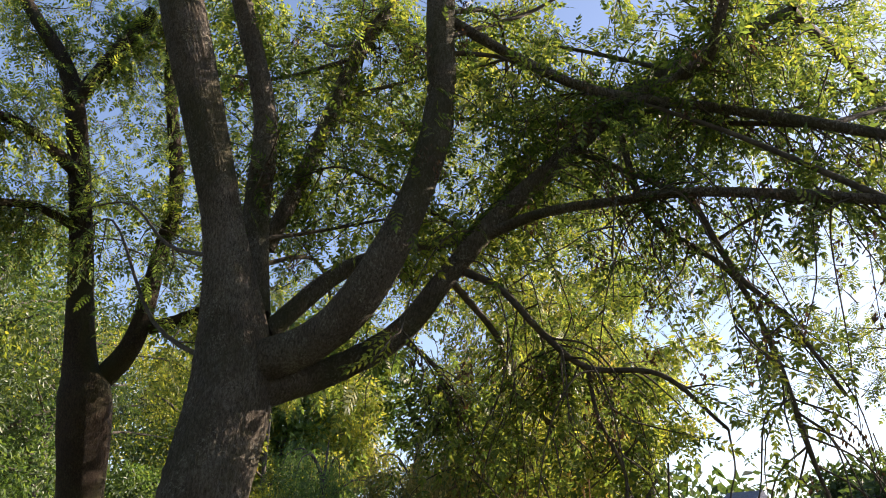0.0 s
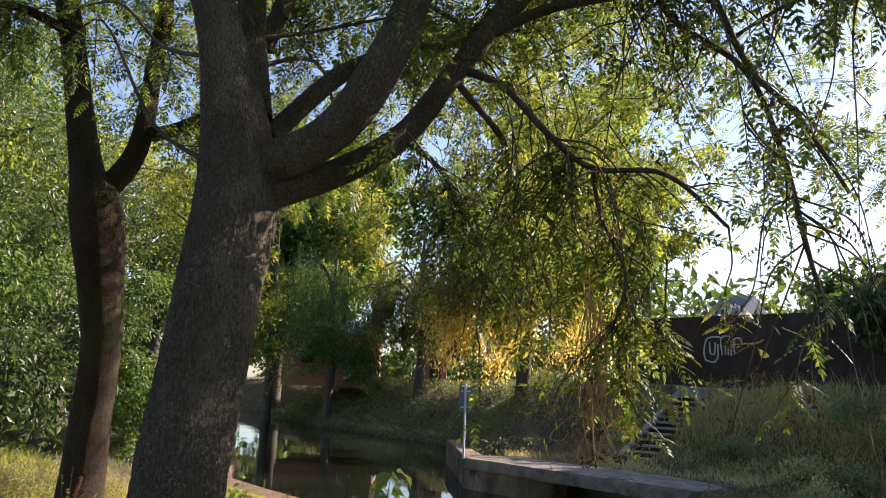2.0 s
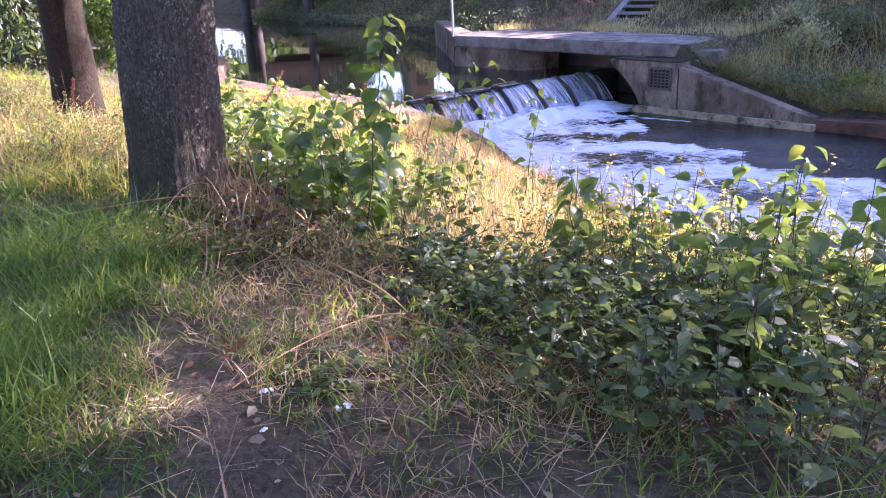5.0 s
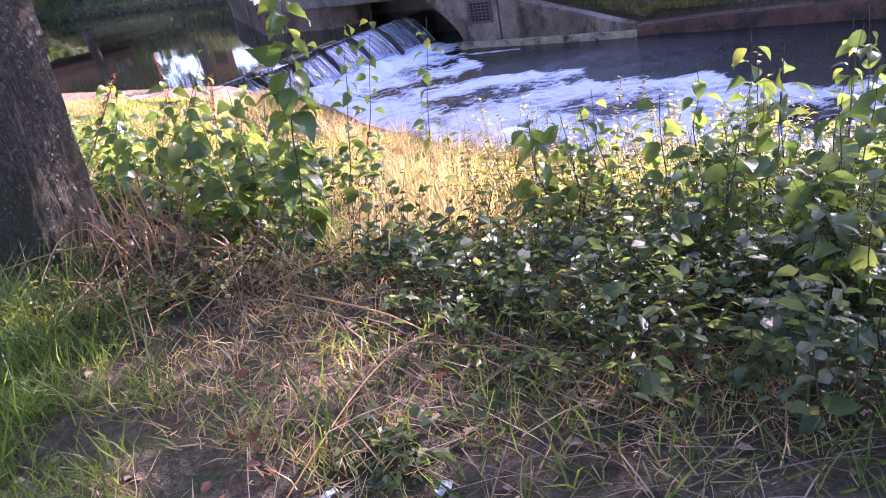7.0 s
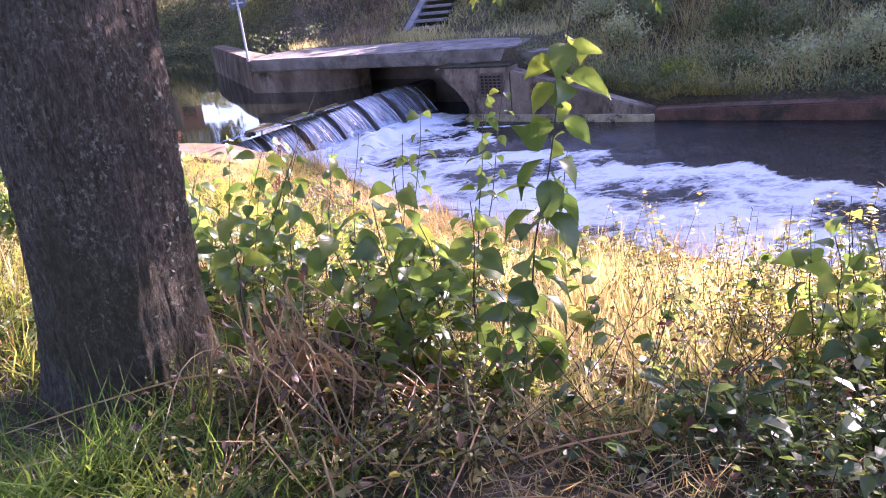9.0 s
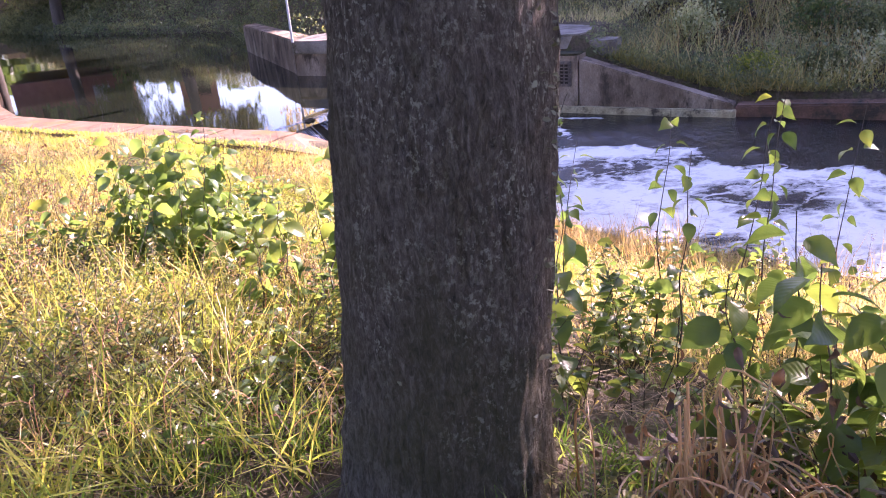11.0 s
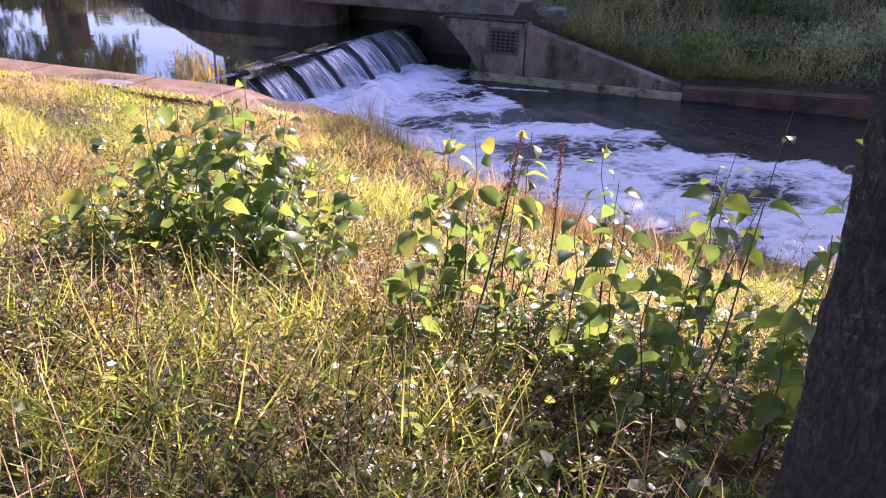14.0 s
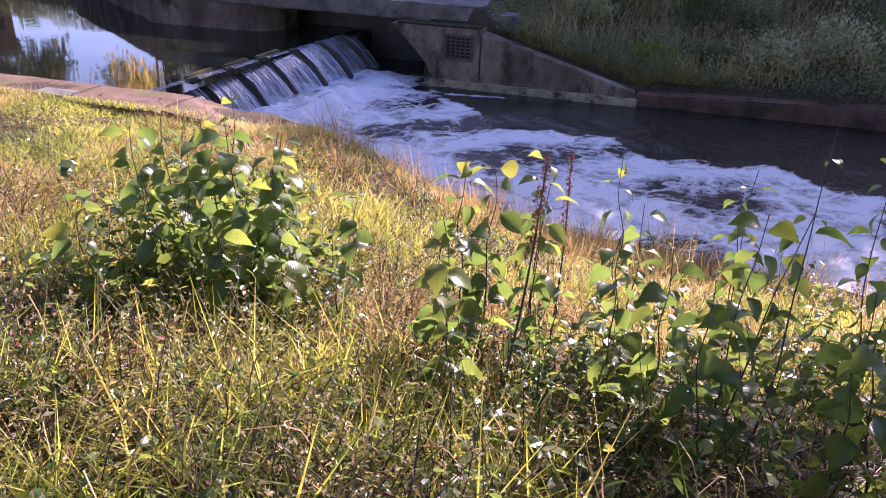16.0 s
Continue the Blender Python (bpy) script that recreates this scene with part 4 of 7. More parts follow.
def build_tree_one():
    tree = empty("ash_tree", "large forked bank tree, grey lichened bark, feathery leaves", "tree")
    r = np.random.default_rng(11)
    tv, tf = tube(smooth_path(LIMB_MAIN, 11), 150, 0.0, 3)
    # bark: broad flutes and narrow broken ridges
    mid = np.repeat(tv.reshape(-1, 150, 3).mean(axis=1), 150, axis=0)
    out = tv - mid
    rad = np.linalg.norm(out, axis=1)[:, None]
    an, z = np.arctan2(out[:, 1], out[:, 0]), tv[:, 2]
    flute = 0.012 * np.sin(3 * an + 0.5 * np.sin(z * 1.3)) + 0.008 * np.sin(5 * an + 1.7 * z) + 0.02 * np.exp(-z * 3) * np.sin(4 * an + 1)
    ridge = np.abs(np.sin(19 * an + 1.6 * np.sin(z * 5 + 3 * an) + 0.8 * np.sin(z * 13 + 7 * an))) * (0.6 + 0.4 * np.sin(z * 21 + 5 * np.sin(an * 9)))
    tv = mid + out / rad * (rad + (flute + 0.016 * (ridge - 0.5))[:, None] * np.minimum(rad / 0.28, 1) + r.normal(0, 0.0012, (len(tv), 1)))
    put("trunk", mesh_np("trunk", tv, tf, BARK, True), tree, "furrowed grey trunk with pale lichen")
    # flakes of foliose lichen on the bark
    n = 200
    z = r.uniform(0.25, 2.0, n)
    a = np.where(r.uniform(0, 1, n) < 0.65, r.normal(-0.62, 0.16, n), r.normal(-0.4, 0.5, n))
    ax = np.interp(z, [q[2] for q in LIMB_MAIN[:7]], [q[0] for q in LIMB_MAIN[:7]])
    ay = np.interp(z, [q[2] for q in LIMB_MAIN[:7]], [q[1] for q in LIMB_MAIN[:7]])
    ar = np.interp(z, [q[2] for q in LIMB_MAIN[:7]], [q[3] for q in LIMB_MAIN[:7]]) + 0.006
    nrm = np.column_stack([np.cos(a), np.sin(a), 0 * a])
    lv, lf = scatter(*LEAF_OVAL, frames_from(rand_dirs(n, r) - 0.6 * nrm, nrm + r.normal(0, 0.35, (n, 3))), np.column_stack([ax, ay, z]) + nrm * ar[:, None], r.uniform(0.01, 0.028, n))
    put("lichen", mesh_np("lichen", lv, lf, LICHEN), tree, "grey-green lichen flakes", kind="stuff")
    starts, dirs, seeds = [], [], []
    spec = [(LIMB_L1, 34, 0.4), (LIMB_L2, 46, 0.4), (LIMB_L3, 30, 0.4), (LIMB_L4, 40, 0.3), (LIMB_L5, 50, 0.3), (LIMB_L6, 44, 0.2), (LIMB_L7, 42, 0.2), (LIMB_L8, 22, 0.2)]
    for path, n, lo in spec:
        tv, tf = tube(smooth_path(path, 8), 14, 0.05, n)
        put("limb", mesh_np("limb", tv, tf, BARK, True), tree)
        s, d = along(path, n, r, lo)
        starts.append(s), dirs.append(d)
    for path, n in ((LIMB_H1, 26), (LIMB_H2, 7), (LIMB_H3, 24), (LIMB_H4, 16), (LIMB_H5, 4), (LIMB_H6, 18)):
        tv, tf = tube(smooth_path(path, 8), 8, 0.05, n)
        put("hanging_branch", mesh_np("hanging_branch", tv, tf, TWIG, True), tree)
        s, d = along(path, n, r, 0.25)
        starts.append(s), dirs.append(d * (1, 1, 0.5) + (0, 0, -0.5))
    # long thin drooping twigs, leafy only toward their ends
    for i in range(46):
        src = (LIMB_L2, LIMB_L3, LIMB_H1, LIMB_H2, LIMB_H3, LIMB_L5, LIMB_L3)[i % 7]
        p = smooth_path(src, 8)
        b = p[int(r.uniform(0.4, 1.0) * (len(p) - 1))][:3]
        a, ln = r.normal(-0.2, 1.2), r.uniform(0.7, 1.7)
        o = np.array([math.cos(a), 0.5 * math.sin(a), 0.0]) * ln
        row = [(*b, 0.009), (*(b + o * 0.3 + (0, 0, -0.08 * ln)), 0.007), (*(b + o * 0.55 + (0, 0, -0.4 * ln)), 0.0055), (*(b + o * 0.68 + (0, 0, -0.85 * ln)), 0.003)]
        if row[-1][2] < 1.5 or row[-1][0] > 1.4:
            continue
        tv, tf = tube(smooth_path(row, 5), 5)
        put("drooping_twig", mesh_np("drooping_twig", tv, tf, TWIG, True), tree)
        s, d = along(row, 2, r, 0.55)
        starts.append(s), dirs.append(d * (1, 1, 0.4) + (0, 0, -0.4))
    # bare thin twigs hanging over the path edge
    for i in range(40):
        p = smooth_path((LIMB_L2, LIMB_L3, LIMB_L7, LIMB_H2)[i % 4], 8)
        b = p[int(r.uniform(0.55, 1.0) * (len(p) - 1))][:3]
        ln, a = r.uniform(0.6, 1.8), r.normal(0, 0.9)
        o = np.array([math.cos(a), 0.4 * math.sin(a), 0.0]) * ln * 0.6
        row = [(*b, 0.008), (*(b + o * 0.5 + (0, 0, -0.15 * ln)), 0.006), (*(b + o * 0.8 + r.normal(0, 0.05, 3) + (0, 0, -0.5 * ln)), 0.005), (*(b + o + r.normal(0, 0.06, 3) + (0, 0, -0.95 * ln)), 0.003)]
        tv, tf = tube(smooth_path(row, 5), 5)
        put("bare_twig", mesh_np("bare_twig", tv, tf, TWIG, True), tree)
        k = 22
        seeds.append(row[-1][:3] + r.normal(0, 0.03, (k, 3)) * (1, 1, 2) + (0, 0, 0.05))
    # low hanging sprays at the edge of the crown, leaves coloured as if sunlit
    lp, ld = [], []
    for top, end, k in (((0.68, 5.25, 2.01), (0.77, 5.2, 1.66), 9), ((1.02, 5.14, 2.5), (1.06, 5.2, 1.56), 9), ((0.72, 5.25, 1.9), (0.88, 5.18, 1.36), 7), ((0.95, 5.2, 2.4), (0.98, 5.25, 1.95), 9),
                        ((1.9, 5.02, 2.3), (1.78, 5.2, 1.5), 5), ((1.85, 5.0, 2.6), (1.6, 5.2, 1.8), 5), ((1.41, 5.11, 2.72), (1.45, 5.2, 2.0), 8)):
        a, b = np.array(top), np.array(end)
        row = [(*a, 0.008), (*(a * 0.6 + b * 0.4 + r.normal(0, 0.04, 3)), 0.006), (*(a * 0.25 + b * 0.75 + r.normal(0, 0.03, 3)), 0.005), (*b, 0.003)]
        tv, tf = tube(smooth_path(row, 5), 5)
        put("hanging_twig", mesh_np("hanging_twig", tv, tf, TWIG, True), tree)
        for q in range(k):
            an = q * 2.4 + r.normal(0, 0.3)
            lp.append(b + (a - b) * r.uniform(0, 0.42))
            ld.append((math.cos(an), 0.7 * math.sin(an), -0.35 + r.normal(0, 0.2)))
        seeds.append(b + r.normal(0, 0.03, (26, 3)) - (0, 0, 0.03))
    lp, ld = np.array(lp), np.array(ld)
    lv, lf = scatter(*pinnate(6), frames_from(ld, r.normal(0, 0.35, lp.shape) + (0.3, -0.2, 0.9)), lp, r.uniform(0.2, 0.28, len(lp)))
    put("low_leaves", mesh_np("low_leaves", lv, lf, LEAF_LOW_SUNLIT), tree, "compound leaves hanging low, tinted sunlit yellow-green", kind="stuff")
    # a bare tangle of curling twiglets with withered seeds
    for i in range(16):
        x0, z0 = 0.56 + r.normal(0, 0.05), 2.25 + r.uniform(-0.3, 0.2)
        e = (0.6 + r.normal(0, 0.12), 5.2 + r.normal(0, 0.06), r.uniform(1.12, 1.5))
        row = [(x0, 5.22, z0, 0.005), (x0 + r.normal(0, 0.05), 5.2, z0 * 0.5 + e[2] * 0.5, 0.0045), (e[0] - 0.06, e[1], e[2] + 0.05, 0.0035), (*e, 0.003), (e[0] + r.uniform(0.04, 0.14), e[1], e[2] + r.uniform(0.0, 0.09), 0.0015)]
        tv, tf = tube(smooth_path(row, 5), 5)
        put("curled_twig", mesh_np("curled_twig", tv, tf, DEADSTEM, True), tree)
        if i % 3 == 0:
            seeds.append(np.array(e) + r.normal(0, 0.02, (20, 3)))
    # secondary boughs that fill the crown above and to the sides
    for i in range(60):
        src = (LIMB_MAIN, LIMB_L1, LIMB_L2, LIMB_L5, LIMB_L6, LIMB_L7, LIMB_L3)[i % 7]
        p = smooth_path(src, 8)
        b = p[int(r.uniform(0.55, 1.0) * (len(p) - 1))]
        a = r.uniform(-0.5, 3.6)
        out = np.array([math.cos(a), math.sin(a), r.uniform(0.25, 0.9)])
        ln = r.uniform(1.4, 3.2)
        wig = r.normal(0, 0.16, (2, 3))
        row = [(*b[:3], 0.024), (*(b[:3] + out * ln * 0.4 + wig[0]), 0.018), (*(b[:3] + out * ln * 0.75 + wig[1] + (0, 0, -0.1)), 0.012), (*(b[:3] + out * ln + (0, 0, -0.35)), 0.006)]
        if row[-1][2] < 3.6 or row[-1][1] < 5.7:
            continue
        tv, tf = tube(smooth_path(row, 5), 7, 0.04, i)
        put("bough", mesh_np("bough", tv, tf, TWIG, True), tree)
        s, d = along(row, 9, r, 0.2)
        starts.append(s), dirs.append(d)
    # wide upper crown toward the river and over the path
    n = 230
    c = r.uniform((-5.0, 6.4, 4.8), (4.5, 12.0, 10.5), (n, 3))
    c = c[np.hypot(c[:, 0] + 0.5, c[:, 1] - 6.5) < 6]
    n = len(c)
    starts.append(c), dirs.append(rand_dirs(n, r))
    # clusters round x 4.4 and 5.9 are added to shade trunk and ground
    c = np.vstack([r.uniform((-4.0, 6.6, 4.0), (0.8, 10.5, 8.2), (130, 3)), r.uniform((1.0, 4.8, 5.2), (3.6, 6.4, 7.2), (45, 3)), r.normal((4.4, 8.6, 5.0), (0.9, 0.7, 0.65), (70, 3)), r.normal((5.9, 9.4, 4.5), (0.9, 0.5, 0.5), (150, 3)), r.uniform((1.6, 5.6, 5.2), (5.2, 9.0, 8.6), (55, 3)), r.normal((1.4, 12.0, 6.2), (0.9, 0.8, 0.9), (60, 3))])
    starts.append(c), dirs.append(rand_dirs(len(c), r))
    c = np.vstack([r.uniform((-3.6, 8.0, 4.4), (2.6, 13.5, 9.0), (230, 3)), r.uniform((-2.6, 6.2, 3.6), (1.2, 8.5, 6.0), (70, 3))])
    starts.append(c), dirs.append(rand_dirs(len(c), r))
    # sprays added overhead and behind the camera to dim the sky light
    c = r.uniform((-7.0, -2.5, 6.4), (3.0, 4.4, 10.5), (640, 3))
    starts.append(c), dirs.append(rand_dirs(len(c), r))
    tv, tf = tube(smooth_path([(0.84, 6.38, 6.09, 0.06), (1.1, 8.0, 6.5, 0.05), (1.1, 10.0, 6.7, 0.035), (1.4, 12.2, 6.4, 0.015)], 7), 8, 0.05, 4)
    put("bough", mesh_np("bough", tv, tf, TWIG, True), tree)
    # bough added to carry the out-of-view shading sprays
    tv, tf = tube(smooth_path([(2.27, 5.15, 6.18, 0.053), (3.6, 6.6, 6.3, 0.045), (5.0, 8.4, 5.5, 0.03), (6.2, 9.6, 4.6, 0.012)], 7), 8, 0.05, 6)
    put("bough", mesh_np("bough", tv, tf, TWIG, True), tree)
    add_crown(tree, np.vstack(starts), np.vstack(dirs), 5, LEAF_ASH, "thin brown twigs", (0.45, 1.05), 0.4, 10, (0.2, 0.3))
    # dry seed bunches
    pick = np.vstack(starts)[: 660 : 3] + r.normal(0, 0.12, (220, 3)) - (0, 0, 0.15)
    pos = np.repeat(pick, 26, axis=0) + r.normal(0, 0.035, (220 * 26, 3)) * (1, 1, 1.5)
    pos = np.vstack([pos] + seeds)
    sv, sf = scatter(*LEAF_DIA, frames_from(r.normal(0, 0.5, pos.shape) - (0, 0, 1), r.normal(size=pos.shape)), pos, r.uniform(0.03, 0.055, len(pos)))
    put("seed_cluster", mesh_np("seed_cluster", sv, sf, WITHERED), tree, "dark bunches of dry winged seeds", kind="stuff")
    return tree


def build_tree_two():
    tree = empty("bank_tree", "forked tree with brown trunk beside grassy bank", "tree")
    r = np.random.default_rng(12)
    tv, tf = tube(smooth_path(LIMB_T2, 8), 28, 0.035, 9)
    put("trunk", mesh_np("trunk", tv, tf, BARK_BROWN_SHADED, True), tree, "brown ridged trunk, darkened as if in shade")
    starts, dirs = [], []
    for path, n in ((LIMB_T2B, 90), (LIMB_T2C, 20), (LIMB_T2D, 50), (LIMB_T2E, 45), (LIMB_T2F, 60)):
        tv, tf = tube(smooth_path(path, 8), 12, 0.05, n)
        put("limb", mesh_np("limb", tv, tf, BARK_BROWN_SHADED, True), tree)
        s, d = along(path, n, r, 0.35)
        starts.append(s), dirs.append(d)
    s, d = along(LIMB_T2, 60, r, 0.6)
    starts.append(s), dirs.append(d)
    n = 260
    c = r.normal((-5.6, 10.4, 8.6), (2.0, 2.0, 2.0), (n, 3))
    c = c[c[:, 2] > 5.2]
    starts.append(c), dirs.append(rand_dirs(len(c), r))
    add_crown(tree, np.vstack(starts), np.vstack(dirs), 6, LEAF_ASH, "thin brown twigs", (0.5, 1.2), 0.4, 10, (0.22, 0.32))
    return tree


def build_shading_tree():
    """An unseen tree added beyond the walking line; its crown shades the foreground."""
    tree = empty("bank_tree", "unseen leafy tree added riverside to shade the path", "tree")
    r = np.random.default_rng(14)
    tv, tf = tube(smooth_path([(8.2, 2.4, -1.9, 0.34), (8.2, 2.8, 0.5, 0.26), (8.3, 4.0, 2.6, 0.2), (8.3, 5.8, 4.6, 0.13), (8.3, 7.4, 6.2, 0.05)], 8), 16, 0.04, 2)
    put("trunk", mesh_np("trunk", tv, tf, BARK, True), tree)
    for e in ((5.6, 7.0, 5.4), (10.6, 7.6, 5.6), (7.0, 9.2, 5.0), (9.4, 5.0, 6.0)):
        tv, tf = tube(smooth_path([(8.3, 4.4, 3.1, 0.1), (*((np.array(e) + (8.3, 4.6, 3.6)) / 2), 0.06), (*e, 0.02)], 6), 9, 0.04, 3)
        put("limb", mesh_np("limb", tv, tf, BARK, True), tree)
    n = 420
    c = r.normal(size=(n, 3))
    c = c / np.linalg.norm(c, axis=1)[:, None] * r.uniform(0.2, 1, (n, 1)) ** 0.5 * (4.2, 1.75, 1.9) + (8.0, 6.55, 5.3)
    add_crown(tree, c, rand_dirs(n, r), 9, LEAF_ASH, "thin brown twigs", (0.5, 1.1), 0.4, 10, (0.24, 0.34))


build_tree_one()
build_tree_two()
build_shading_tree()

# ---------- grass, herbs and litter ----------
def blade_template(bend):
    return (np.array([(-0.5, 0, 0), (0.5, 0, 0), (0.42, 0.5, bend * 0.25), (-0.42, 0.5, bend * 0.25), (0.06, 1.0, bend), (-0.06, 1.0, bend)]),
            np.array([(0, 1, 2, 3), (3, 2, 4, 5)]))


def lawn(name, pos, height, width, mat, label, r, lean=0.35, bend=0.5):
    """Bent blades of grass as one mesh."""
    n = len(pos)
    d = np.column_stack([r.normal(0, lean, n), r.normal(0, lean, n), np.ones(n)])
    nr = np.column_stack([r.normal(size=n), r.normal(size=n), np.full(n, 0.01)])
    rot = frames_from(d, nr)
    tv, tf = blade_template(bend)
    v = tv[None] * np.stack([r.uniform(0.7, 1.3, n) * width, height, height], -1)[:, None]
    v = np.einsum("nij,nkj->nki", rot, v) + pos[:, None]
    f = tf[None] + (np.arange(n) * len(tv))[:, None, None]
    ob = put(name, mesh_np(name, v.reshape(-1, 3), f.reshape(-1, 4), mat))
    return tagged(ob, label, "grass", kind="stuff")


def patchy(u, v, f, seed):
    """Smooth value from 0 to 1 that makes tufts and clearings."""
    k = seed * 1.7
    return 0.5 + 0.25 * np.sin(u * f + k + 1.9 * np.sin(v * f * 0.8 + k)) + 0.25 * np.sin(v * f * 1.3 - k + 1.6 * np.sin(u * f * 0.7))


def on_bank(n, u0, u1, v0, v1, r):
    u, v = r.uniform(u0, u1, n), r.uniform(v0, v1, n)
    return u, v


def to_ground(u, v):
    x, y, _ = R(u, v)
    return np.column_stack([x, y, ground_z(x, y)])


def trodden(x, y):
    """Bare worn soil beside the walking line."""
    mid = -1.56 + (3.15 - y) * 0.72
    return np.exp(-((x - mid) / 0.17) ** 2) * smoothstep(3.4, 3.05, y)


def in_trunk(x, y):
    return (np.hypot(x + 2.19, y - 5.09) < 0.36) | (np.hypot(x + 5.2, y - 9.28) < 0.36)


def thin_at_foot(x, y, r):
    """Where the shaded foot of the trunk keeps the grass sparse."""
    return (np.hypot(x + 2.35, y - 4.7) < 0.8) & (r.uniform(0, 1, len(x)) < 0.35)


def build_grass():
    r = np.random.default_rng(21)
    # short green sward on the level top of the bank
    u, v = on_bank(36000, -6, 12, -19, -12.6, r)
    p = to_ground(u, v)
    path_side = (p[:, 0] < -1.3 + 0.1 * (p[:, 1] - 3)) | (p[:, 1] > 6.3) | (r.uniform(0, 1, len(u)) < 0.12)
    keep = path_side & (patchy(u, v, 2.1, 1) > r.uniform(0.1, 0.75, len(u))) & (trodden(p[:, 0], p[:, 1]) < r.uniform(0.1, 0.6, len(u))) & ~in_trunk(p[:, 0], p[:, 1])
    edge = smoothstep(-12.8, -13.8, v) > r.uniform(0, 1, len(u))
    p = p[keep & edge]
    lawn("grass_sward", p, r.uniform(0.04, 0.13, len(p)) * (1 + 0.7 * patchy(p[:, 0], p[:, 1], 1.3, 2)), 0.006, GRASS, "green meadow grass on the bank top", r, 0.5)
    # the meadow going on behind the path
    x, y = r.uniform(-10.0, 7.0, 26000), r.uniform(-9.0, 1.4, 26000)
    k = (patchy(x, y, 1.2, 6) > r.uniform(0.0, 0.8, len(x))) & (trodden(x, y) < r.uniform(0.1, 0.6, len(x)))
    lawn("grass_meadow", np.column_stack([x, y, ground_z(x, y)])[k], r.uniform(0.06, 0.16, k.sum()), 0.012, GRASS, "short green meadow grass behind the path", r, 0.5)
    # dense cover where the walking line passes
    x, y = r.uniform(-4.5, 1.0, 54000), r.uniform(1.0, 6.0, 54000)
    u, v = uv_of(x, y)
    k = (v < -12.9) & (trodden(x, y) < r.uniform(0.05, 0.5, len(x))) & ~in_trunk(x, y) & ~thin_at_foot(x, y, r) & (patchy(x, y, 2.7, 15) > r.uniform(0.0, 0.7, len(x)))
    side = smoothstep(-1.0, -1.45, x + 0.5 * (y - 3)) * 0.7 + 0.3
    k &= side > r.uniform(0, 1, len(x))
    p = np.column_stack([x, y, ground_z(x, y)])[k]
    lawn("grass_verge", p, r.uniform(0.04, 0.11, len(p)) * (0.6 + 0.9 * patchy(p[:, 0], p[:, 1], 3.1, 8)), 0.006, GRASS, "thick green grass along the path edge", r, 0.5, 0.7)
    # thin mixed cover between path and brambles
    x, y = r.uniform(-1.5, 0.5, 9000), r.uniform(1.7, 4.2, 9000)
    k = (trodden(x, y) < r.uniform(0.2, 0.9, len(x))) & (patchy(x, y, 4.1, 3) > r.uniform(0.1, 0.8, len(x)))
    p = np.column_stack([x, y, ground_z(x, y)])[k]
    lawn("grass_thin", p, r.uniform(0.03, 0.11, len(p)), 0.004, GRASS_DRY, "thin withered grass beside worn path", r, 0.8, 0.8)
    # taller lush tufts beside the path
    tx, ty = r.uniform(-5, 0.6, 170), r.uniform(1.2, 6.5, 170)
    tu, tv_ = uv_of(tx, ty)
    ok = (tv_ < -13.2) & (trodden(tx, ty) < 0.3) & (tx < -1.5 + 0.15 * (ty - 2))
    tx, ty, ok = np.append(tx[ok], r.uniform(-3.2, -1.5, 80)), np.append(ty[ok], r.uniform(1.6, 3.9, 80)), slice(None)
    tufts(tx[ok], ty[ok], 50, 0.08, (0.1, 0.24), GRASS, "grass_tufts", "lush green grass tufts by the path", r)
    # long dark grass leaning out from the trunk foot
    tx, ty = r.uniform(-2.6, -1.65, 26), r.uniform(4.05, 4.6, 26)
    tufts(tx, ty, 26, 0.07, (0.12, 0.3), GRASS, "grass_foot", "long dark green grass at the trunk foot", r, 0.7, 1.0)
    # long yellow-green tufts on the sunny slope
    tu, tv_ = on_bank(1100, -3, 11, -14.4, -9, r)
    tx, ty, _ = R(tu, tv_)
    ok = (patchy(tx, ty, 1.3, 11) > 0.45) & ~((tu > 4.6) & (tv_ < np.where(tu > 6.3, -12.5, -11.8))) & ~((tu < 4.6) & (tv_ < -12.6))
    gold = ok & (tu > 3.5) & (tu < 8.2) & (patchy(tx, ty, 2.0, 3) > 0.3)
    ok &= ~gold
    tufts(tx[ok], ty[ok], 34, 0.06, (0.14, 0.34), GRASS_TURF, "grass_slope", "long yellow-green grass tufts on slope", r)
    tufts(tx[gold], ty[gold], 36, 0.09, (0.1, 0.32), GRASS_GOLD, "grass_gold", "long golden seeding grass on the slope", r, 0.3, 0.5)
    tu, tv_ = on_bank(820, -8, 9, -12.4, -7, r)
    tx, ty, _ = R(tu, tv_)
    ok = (patchy(tx, ty, 1.1, 5) + 0.1 * smoothstep(-11, -8.5, tv_) > 0.56) & (tv_ < near_edge(tu)[0] - 0.3)
    tufts(tx[ok], ty[ok], 40, 0.09, (0.1, 0.3), GRASS_DRY, "grass_dry", "straw-coloured dry grass on the slope", r)
    # mixed cover where brambles give way to the sunny slope
    tx, ty = r.uniform(-0.9, 2.4, 260), r.uniform(3.9, 6.6, 260)
    half = r.uniform(0, 1, 260) < 0.6
    tufts(tx[half], ty[half], 34, 0.11, (0.08, 0.26), GRASS_GOLD, "grass_blond", "short blond grass above the brambles", r, 0.5, 0.7)
    tufts(tx[~half], ty[~half], 30, 0.11, (0.06, 0.2), GRASS, "grass_mixed", "short green grass above the brambles", r, 0.5, 0.7)
    # fine cover on the slope
    u, v = on_bank(38000, -9, 9.5, -13.2, -6.85, r)
    w, s = near_edge(u)
    p = to_ground(u, v)
    p = p[(v < w - 0.25) & ~in_trunk(p[:, 0], p[:, 1]) & (patchy(u, v, 1.7, 4) > r.uniform(0, 0.8, len(u)))]
